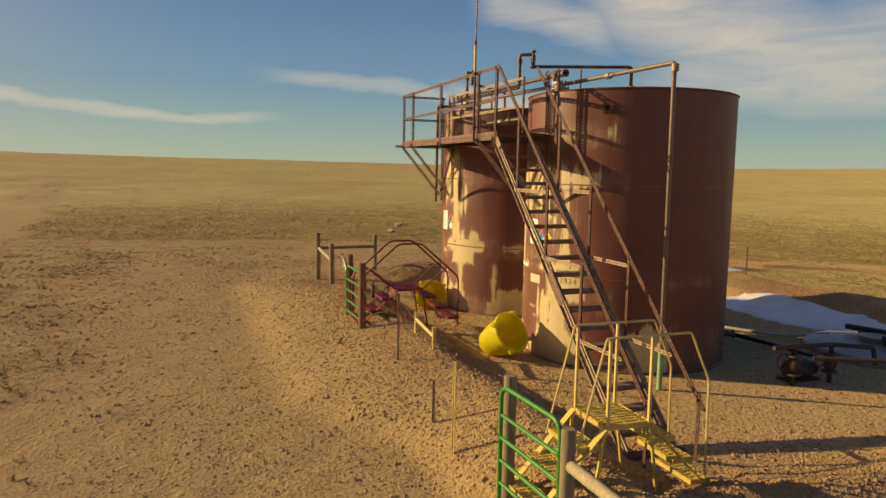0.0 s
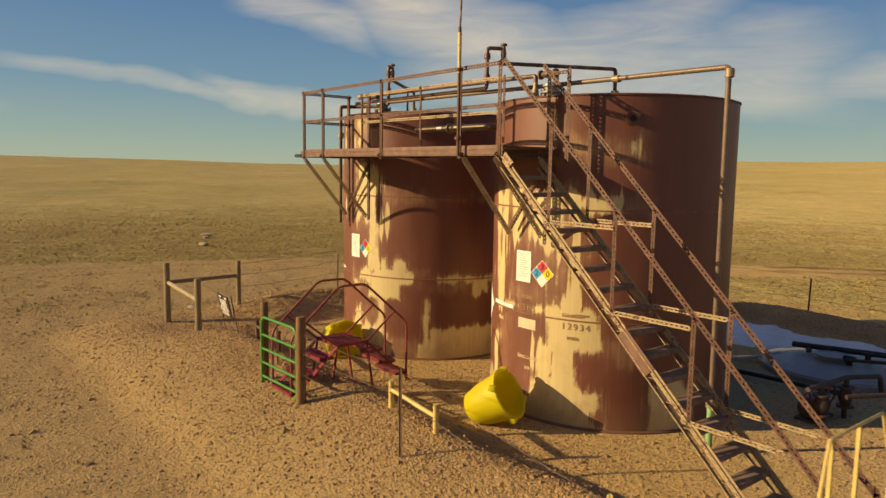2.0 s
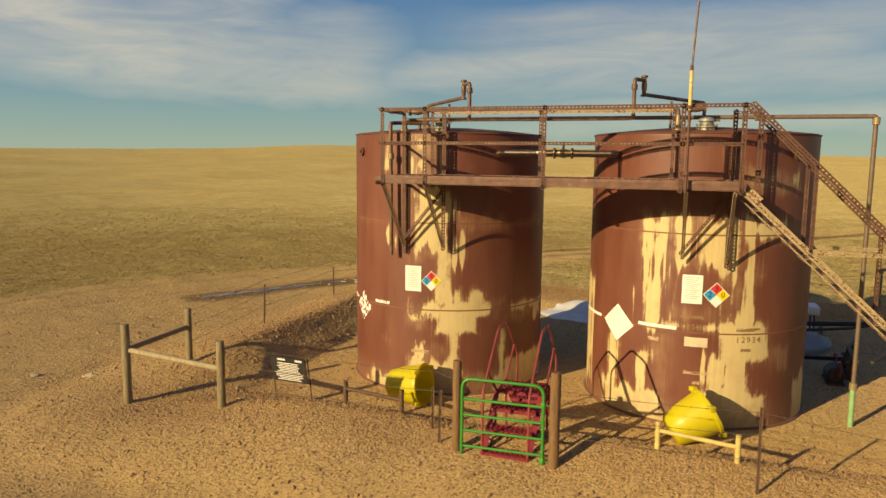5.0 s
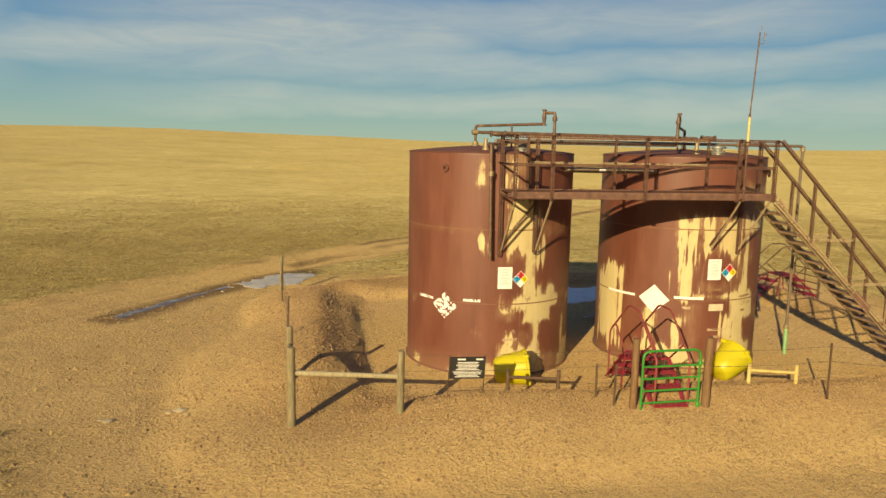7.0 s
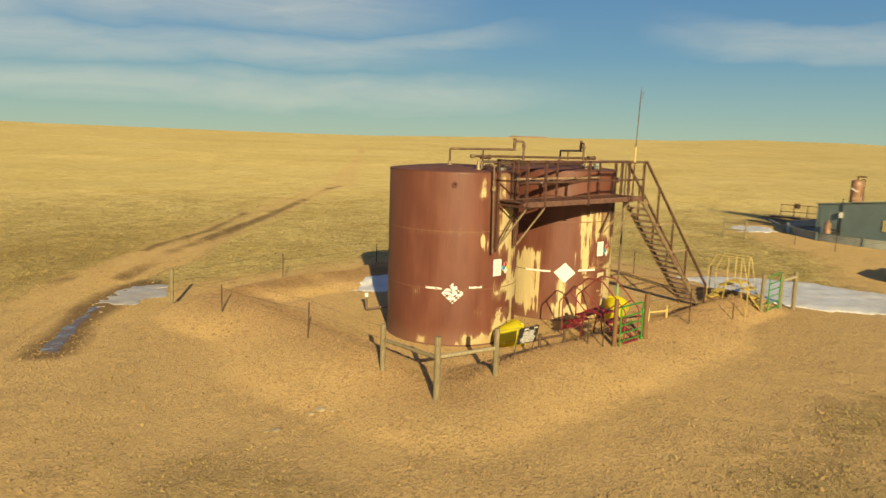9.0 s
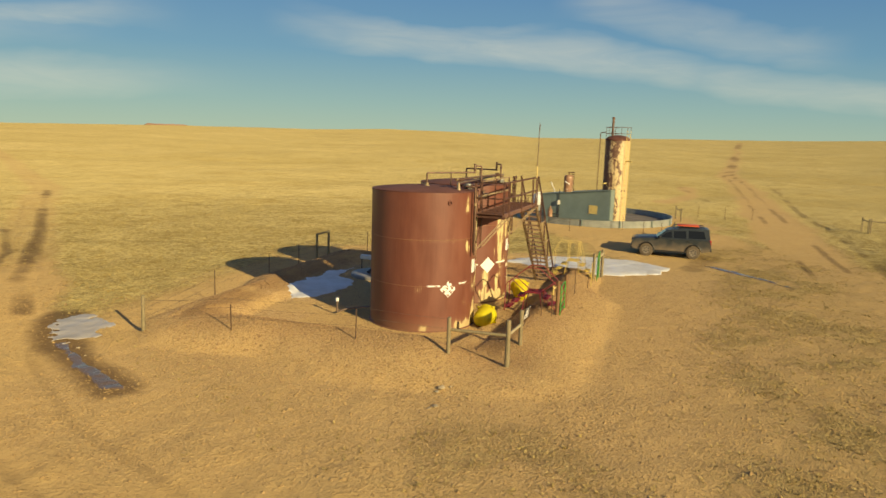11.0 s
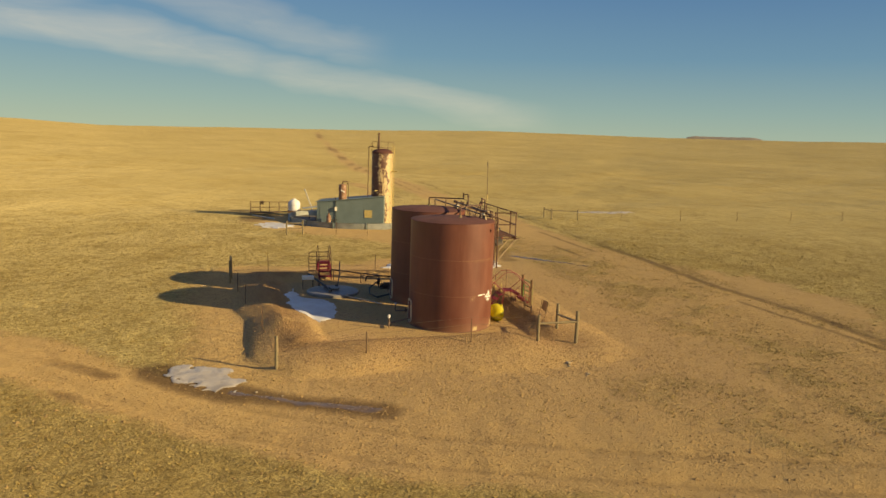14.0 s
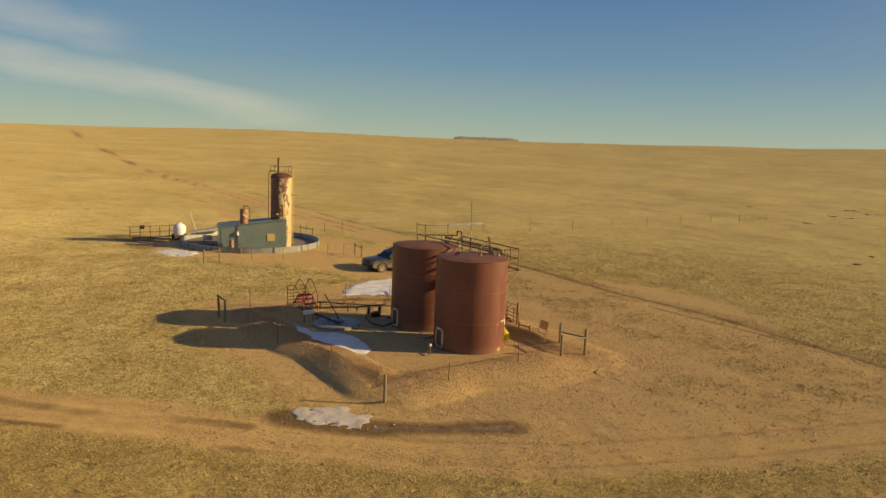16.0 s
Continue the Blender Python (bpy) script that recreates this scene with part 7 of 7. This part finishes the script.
# ---- parked car ----
car = thing("sport_utility_car", "dusty dark blue-grey sport utility car parked on dirt", "car", at=(20.25, -7.72, gz(20.2, -7.7) + 0.0))
car.rotation_euler[2] = radians(90 + 3)


def cpiece(nm, fn, mat, parent=None, lab="", smooth=True):
    bm = B()
    fn(bm)
    ob = part(nm, bm, mat, parent or car, lab, smooth, local=True)
    return ob


def hull(bm, outline, half, tuck=0.0, top=None):
    """A side outline swept across the car; points above 'top' lean inwards by tuck."""
    n_ = len(outline)
    rows = []
    for sgn, k in ((-1, 1.0), (-1, 0.93), (1, 0.93), (1, 1.0)):
        row = []
        for x, z in outline:
            lean = tuck * max(0.0, z - top) if top is not None else 0.0
            shrink = 0.0 if k == 1.0 else 0.0
            row.append(bm.verts.new((x, sgn * (half - lean) * (k if k == 1.0 else 0.96) - shrink, z + (0.025 if k != 1.0 and z > 0.9 else 0.0))))
        rows.append(row)
    for a, b_ in zip(rows, rows[1:]):
        for i in range(n_):
            j = (i + 1) % n_
            bm.faces.new((a[i], a[j], b_[j], b_[i]))
    bm.faces.new(rows[0])
    bm.faces.new(rows[-1][::-1])


def arch(cx, r, n_=9, z0=0.42):
    return [(cx + r * math.cos(math.pi * k / (n_ - 1)), z0 + r * 0.98 * math.sin(math.pi * k / (n_ - 1))) for k in range(n_)]


FRONT_AX, REAR_AX, WR = 1.40, -1.32, 0.41
lower = [(-2.27, 0.52), (-1.80, 0.42)] + [(x, z) for x, z in arch(REAR_AX, 0.50)[::-1]] + [(0.0, 0.38)] + arch(FRONT_AX, 0.50)[::-1] + [(2.02, 0.44), (2.26, 0.50), (2.30, 0.84), (2.22, 1.02), (1.95, 1.09), (0.85, 1.17), (0.0, 1.16), (-1.2, 1.17), (-2.24, 1.15), (-2.30, 0.9)]
cpiece("body", lambda bm: hull(bm, lower, 0.92), M_CAR)
cabin = [(0.86, 1.15), (0.26, 1.62), (0.02, 1.71), (-0.32, 1.74), (-0.48, 1.82), (-1.95, 1.83), (-2.15, 1.77), (-2.25, 1.15)]
cab = cpiece("cabin", lambda bm: hull(bm, cabin, 0.86, 0.22, 1.15), M_CAR)


def side_pane(bm, pts, sgn):
    vs = []
    for d_ in (0.003, -0.012):
        vs.append([bm.verts.new((x, sgn * (0.86 - 0.22 * (z - 1.15) + d_ + 0.004), z)) for x, z in pts])
    n_ = len(pts)
    bm.faces.new(vs[0])
    bm.faces.new(vs[1][::-1])
    for i in range(n_):
        j = (i + 1) % n_
        bm.faces.new((vs[0][i], vs[0][j], vs[1][j], vs[1][i]))


for sgn in (-1, 1):
    for pts in (((0.70, 1.22), (0.26, 1.54), (-0.02, 1.61), (-0.06, 1.22)), ((-0.16, 1.22), (-0.13, 1.63), (-0.84, 1.67), (-0.88, 1.22)), ((-1.0, 1.24), (-0.98, 1.70), (-1.85, 1.70), (-1.98, 1.26))):
        cpiece("side_window", lambda bm: side_pane(bm, pts, sgn), M_GLASS, smooth=False)
    cpiece("mirror", lambda bm: soft_box(bm, (0.66, sgn * 0.98, 1.24), (0.14, 0.2, 0.15), 0, 0.03), M_CARBLACK)
    cpiece("sill", lambda bm: beam(bm, (0.88, sgn * 0.90, 0.40), (-0.82, sgn * 0.90, 0.40), 0.10, 0.09), M_CARBLACK)
    cpiece("headlight", lambda bm: soft_box(bm, (2.16, sgn * 0.70, 0.90), (0.2, 0.34, 0.18), 0, 0.03), M_HEAD)
    cpiece("tail_light", lambda bm: soft_box(bm, (-2.24, sgn * 0.80, 1.02), (0.14, 0.18, 0.36), 0, 0.02), M_TAIL)
    cpiece("roof_bar", lambda bm: tube(bm, bend([(0.0, sgn * 0.62, 1.70), (-0.1, sgn * 0.62, 1.88), (-1.85, sgn * 0.62, 1.93), (-1.95, sgn * 0.62, 1.80)], 0.06), 0.022, 8), M_CARBLACK)
    for hx in (0.05, -0.9):
        cpiece("door_handle", lambda bm: soft_box(bm, (hx - 0.08, sgn * 0.93, 1.06), (0.2, 0.03, 0.04), 0, 0.01), M_CARBLACK)
    for ax in (FRONT_AX, REAR_AX):
        cpiece("wheel_arch", lambda bm: tube(bm, [(x, sgn * 0.925, z) for x, z in arch(ax, 0.47, 11)], 0.03, 6), M_CARBLACK)
        wh = cpiece("wheel", lambda bm: lathe(bm, [(0.0, -0.10), (0.24, -0.10), (0.24, 0.08), (0.0, 0.08)], 20, (ax, sgn * 0.80, WR), (0, sgn, 0)), M_CARBLACK)
        cpiece("tyre", lambda bm: lathe(bm, [(0.22, -0.11), (0.34, -0.125), (WR, -0.09), (WR, 0.09), (0.34, 0.125), (0.22, 0.11), (0.22, -0.11)], 28, (ax, sgn * 0.80, WR), (0, sgn, 0)), M_RUBBER, wh)

        def rim(bm):
            lathe(bm, [(0.17, 0.10), (0.225, 0.10), (0.225, 0.125), (0.17, 0.115), (0.17, 0.10)], 24, (ax, sgn * 0.80, WR), (0, sgn, 0))
            lathe(bm, [(0, 0.10), (0.06, 0.10), (0.06, 0.125), (0, 0.13)], 12, (ax, sgn * 0.80, WR), (0, sgn, 0))
            for k in range(6):
                a = k * math.tau / 6
                c = V(ax, sgn * 0.91, WR)
                beam(bm, c, c + V(math.cos(a) * 0.2, 0, math.sin(a) * 0.2), 0.07, 0.025, (0, 1, 0))
        cpiece("rim", rim, M_RIM, wh)


def slab(bm, pts, n_):
    n_ = Vector(n_).normalized() * 0.012
    pts = [Vector(p) for p in pts]
    hexa(bm, [p + n_ for p in pts] + [p - n_ for p in pts])


cpiece("windscreen", lambda bm: slab(bm, [(0.83, -0.72, 1.20), (0.83, 0.72, 1.20), (0.33, 0.63, 1.59), (0.33, -0.63, 1.59)], (0.6, 0, 0.8)), M_GLASS, smooth=False)
cpiece("rear_window", lambda bm: slab(bm, [(-2.225, -0.68, 1.26), (-2.225, 0.68, 1.26), (-2.135, 0.6, 1.68), (-2.135, -0.6, 1.68)], (-1, 0, 0.2)), M_GLASS, smooth=False)
cpiece("front_bumper", lambda bm: soft_box(bm, (2.24, 0, 0.58), (0.18, 1.74, 0.24), 0, 0.05), M_CARBLACK)
cpiece("rear_bumper", lambda bm: soft_box(bm, (-2.28, 0, 0.60), (0.18, 1.74, 0.22), 0, 0.05), M_CARBLACK)
cpiece("grille", lambda bm: soft_box(bm, (2.27, 0, 0.88), (0.06, 0.86, 0.20), 0, 0.02), M_CARBLACK)
cpiece("number_plate", lambda bm: box(bm, (-2.305, 0, 0.92), (0.02, 0.32, 0.16)), M_WHITE, smooth=False)
for k in range(4):
    cpiece("rack_crossbar", lambda bm: beam(bm, (-0.15 - 0.5 * k, -0.62, 1.91), (-0.15 - 0.5 * k, 0.62, 1.91), 0.05, 0.03), M_CARBLACK)
roll = thing("red_roof_load", "flat red-orange load strapped on the car roof", "load", at=(20.25, -8.5, 1.55))
roll.rotation_euler[2] = radians(93)
bm = B()
soft_box(bm, (0, 0, 0), (1.25, 0.9, 0.08), 0, 0.03)
ob = part("board", bm, M_ORANGE, roll, local=True)
roll.location = (20.25 + 0.0, -7.72 - 0.95, gz(20.2, -7.7) + 1.955)

# ---- loose stones ----


def rock(x, y, r, flat=0.55, seed=0):
    z = gz(x, y)
    ob = thing("rock", "pale loose field stone lying on the ground", "rock", "loose field stones", (x, y, z))
    bm = B()
    bmesh.ops.create_icosphere(bm, subdivisions=2, radius=1.0)
    for v in bm.verts:
        k = 1.0 + 0.45 * noise.noise(v.co * 1.3 + V(seed * 3.1, x, y))
        v.co = V(x + v.co.x * r * k, y + v.co.y * r * k * 0.8, z + r * 0.25 + v.co.z * r * flat * k)
    part("stone", bm, M_ROCK, ob, smooth=False)


for i, (x, y, r) in enumerate(((-8.55, -2.95, 0.12), (-8.75, -2.9, 0.07), (-8.4, -3.15, 0.05), (-9.7, -3.2, 0.10), (-9.85, -3.1, 0.05), (-27.2, 4.2, 0.30), (-23.0, 2.6, 0.26),
                               (-26.3, 3.9, 0.22), (-9.4, 8.3, 0.06), (-9.9, 7.5, 0.05))):
    rock(x, y, r, 0.32, i)


def scatter(name, label, category, count, place, shape, mat, seed):
    """Many tiny alike pieces as one object."""
    rng = np.random.RandomState(seed)
    vs, fs, base = [], [], 0
    xy = place(rng, count)
    zz = ground_z(xy[:, 0], xy[:, 1])
    for (x, y), z in zip(xy, zz):
        v, f = shape(rng)
        vs.append(v + np.array([x, y, z]))
        fs.extend([[i + base for i in q] for q in f])
        base += len(v)
    me = bpy.data.meshes.new(name)
    me.from_pydata(np.concatenate(vs).tolist(), [], fs)
    me.materials.append(mat)
    return tagged(new(name, me), label, category, kind="stuff")


OCT = np.array([(1, 0, 0), (0, 1, 0), (-1, 0, 0), (0, -1, 0), (0, 0, 1), (0, 0, -1)], float)
OCTF = [(0, 1, 4), (1, 2, 4), (2, 3, 4), (3, 0, 4), (1, 0, 5), (2, 1, 5), (3, 2, 5), (0, 3, 5)]


def pebble(rng):
    a = rng.rand() * math.tau
    r = rng.uniform(0.009, 0.026) * (1.8 if rng.rand() < 0.05 else 1.0)
    v = OCT * (1 + 0.5 * (rng.rand(6, 1) - 0.5)) * np.array([r * 1.3, r, r * 0.7])
    c, s = math.cos(a), math.sin(a)
    return v @ np.array([[c, s, 0], [-s, c, 0], [0, 0, 1]]), OCTF


def near_berm(rng, n_):
    out = []
    while len(out) < n_:
        x, y = rng.uniform(-10, 13, 4000), rng.uniform(-9.5, 10.5, 4000)
        keep = rng.rand(4000) < 0.7 * np.exp(-((line_gap(x, y, BERM) / 1.5) ** 2)) + 0.3 * (y < 5) * np.exp(-((line_gap(x, y, BERM) / 4.0) ** 2))
        keep |= rng.rand(4000) < 0.9 * np.exp(-(((x + 6.1) / 1.5) ** 2) - ((y - 5.4) / 2.4) ** 2)
        keep &= (np.hypot(x - 2.307, y) > 1.9) & (np.hypot(x + 2.307, y) > 1.9)
        out.extend(zip(x[keep], y[keep]))
    return np.array(out[:n_])


scatter("gravel", "loose brown gravel stones on the berm and yard", "gravel", 50000, near_berm, pebble, M_PEBBLE, 3)


def clod(rng):
    v, f = pebble(rng)
    return v * rng.choice([1.0, 1.4, 2.0], p=[0.65, 0.3, 0.05]), f


def on_earth(rng, n_):
    out = []
    while len(out) < n_:
        x, y = rng.uniform(-24, 14, 8000), rng.uniform(-20, 16, 8000)
        e, g_, w_, wd = zones(x, y)
        keep = rng.rand(8000) < (0.25 + 0.75 * smooth01(0.45, 0.62, fractal(x, y + 13, 0.5, 3))) * (0.35 + 0.65 * e) * (1 - 0.7 * smooth01(-6, 1, x))
        keep &= (np.abs(x - 1.2) > 7.6) | (np.abs(y - 2) > 6.2)
        out.extend(zip(x[keep], y[keep]))
    return np.array(out[:n_])


scatter("earth_clods", "small clods and stones lying on the bare earth", "clods", 24000, on_earth, clod, M_CLOD, 17)


def tuft(rng):
    n_ = rng.randint(4, 7)
    h = rng.uniform(0.02, 0.06)
    vs, fs = [], []
    for k in range(n_):
        a = rng.rand() * math.tau
        o = np.array([math.cos(a), math.sin(a), 0]) * rng.uniform(0.0, 0.06)
        d = np.array([math.cos(a), math.sin(a), 0]) * rng.uniform(0.02, 0.08)
        sdir = np.array([-math.sin(a), math.cos(a), 0]) * rng.uniform(0.012, 0.03)
        vs += [o - sdir, o + sdir, o + d + np.array([0, 0, h * rng.uniform(0.6, 1.0)])]
        fs.append((3 * k, 3 * k + 1, 3 * k + 2))
    return np.array(vs), fs


def on_prairie(rng, n_):
    out = []
    while len(out) < n_:
        r, a = 8 + 52 * rng.rand(8000) ** 0.7, rng.rand(8000) * math.tau
        x, y = r * np.cos(a) - 6, r * np.sin(a) + 2
        e, g_, w_, wd = zones(x, y)
        keep = rng.rand(8000) < (1 - e) * (1 - g_) * (1 - w_) * (0.25 + fractal(x, y, 0.6, 3)) * smooth01(60, 25, r) + 0.002
        keep &= (np.abs(x - 1.2) > 9.5) | (np.abs(y - 2) > 8.5)
        out.extend(zip(x[keep], y[keep]))
    return np.array(out[:n_])


M_GRASS = plain("dry_grass", (0.42, 0.305, 0.104), 0.9, 0.0, 0.25, 0.6)
scatter("dry_grass", "short dry golden prairie grass tufts", "grass", 52000, on_prairie, tuft, M_GRASS, 5)


def weed(rng):
    n_ = rng.randint(5, 9)
    h = rng.uniform(0.02, 0.07)
    vs, fs = [], []
    for k in range(n_):
        a = rng.rand() * math.tau
        o = np.array([math.cos(a), math.sin(a), 0]) * rng.uniform(0.0, 0.07)
        d = np.array([math.cos(a), math.sin(a), 0]) * rng.uniform(0.02, 0.06)
        side = np.array([-math.sin(a), math.cos(a), 0]) * rng.uniform(0.008, 0.02)
        vs += [o - side, o + side, o + d + np.array([0, 0, h * rng.uniform(0.5, 1.0)])]
        fs.append((3 * k, 3 * k + 1, 3 * k + 2))
    return np.array(vs), fs


def among_weeds(rng, n_):
    out = []
    while len(out) < n_:
        x, y = rng.uniform(-20, 24, 8000), rng.uniform(-22, 16, 8000)
        e, g_, w_, wd = zones(x, y)
        keep = rng.rand(8000) < wd * smooth01(0.35, 0.65, fractal(x + 7, y, 1.6, 3)) + 0.004
        keep &= (np.abs(x - 1.2) > 9.0) | (np.abs(y - 2) > 7.5)
        out.extend(zip(x[keep], y[keep]))
    return np.array(out[:n_])


M_WEED = plain("dull_weed", (0.42, 0.31, 0.12), 0.9, 0.0, 0.4, 1.5)
scatter("dry_weeds", "low dull brown-green weeds in the trodden earth", "weeds", 4200, among_weeds, weed, M_WEED, 8)


BUSHES = [(62.0, -120.0), (54.0, -145.0), (53.0, -147.0), (39.0, -111.0), (36.0, -112.0), (34.0, -94.0), (47.0, -140.0), (45.0, -142.0), (40.0, -126.0), (6.0, -55.0), (8.0, -62.0)]


def at_bushes(rng, n_):
    k = rng.randint(0, len(BUSHES), n_)
    r = 0.012 * np.hypot(*np.array(BUSHES).T)[k]
    return np.array(BUSHES)[k] + rng.randn(n_, 2) * r[:, None] * 0.22


def bush_blade(rng):
    v, f = weed(rng)
    return v * 3.0, f


M_SAGE = plain("dark_sagebrush", (0.22, 0.16, 0.07), 0.9, 0.0, 0.3, 0.8)
scatter("sagebrush", "sparse dark sagebrush clumps far out on the prairie", "shrub", 160, at_bushes, bush_blade, M_SAGE, 11)
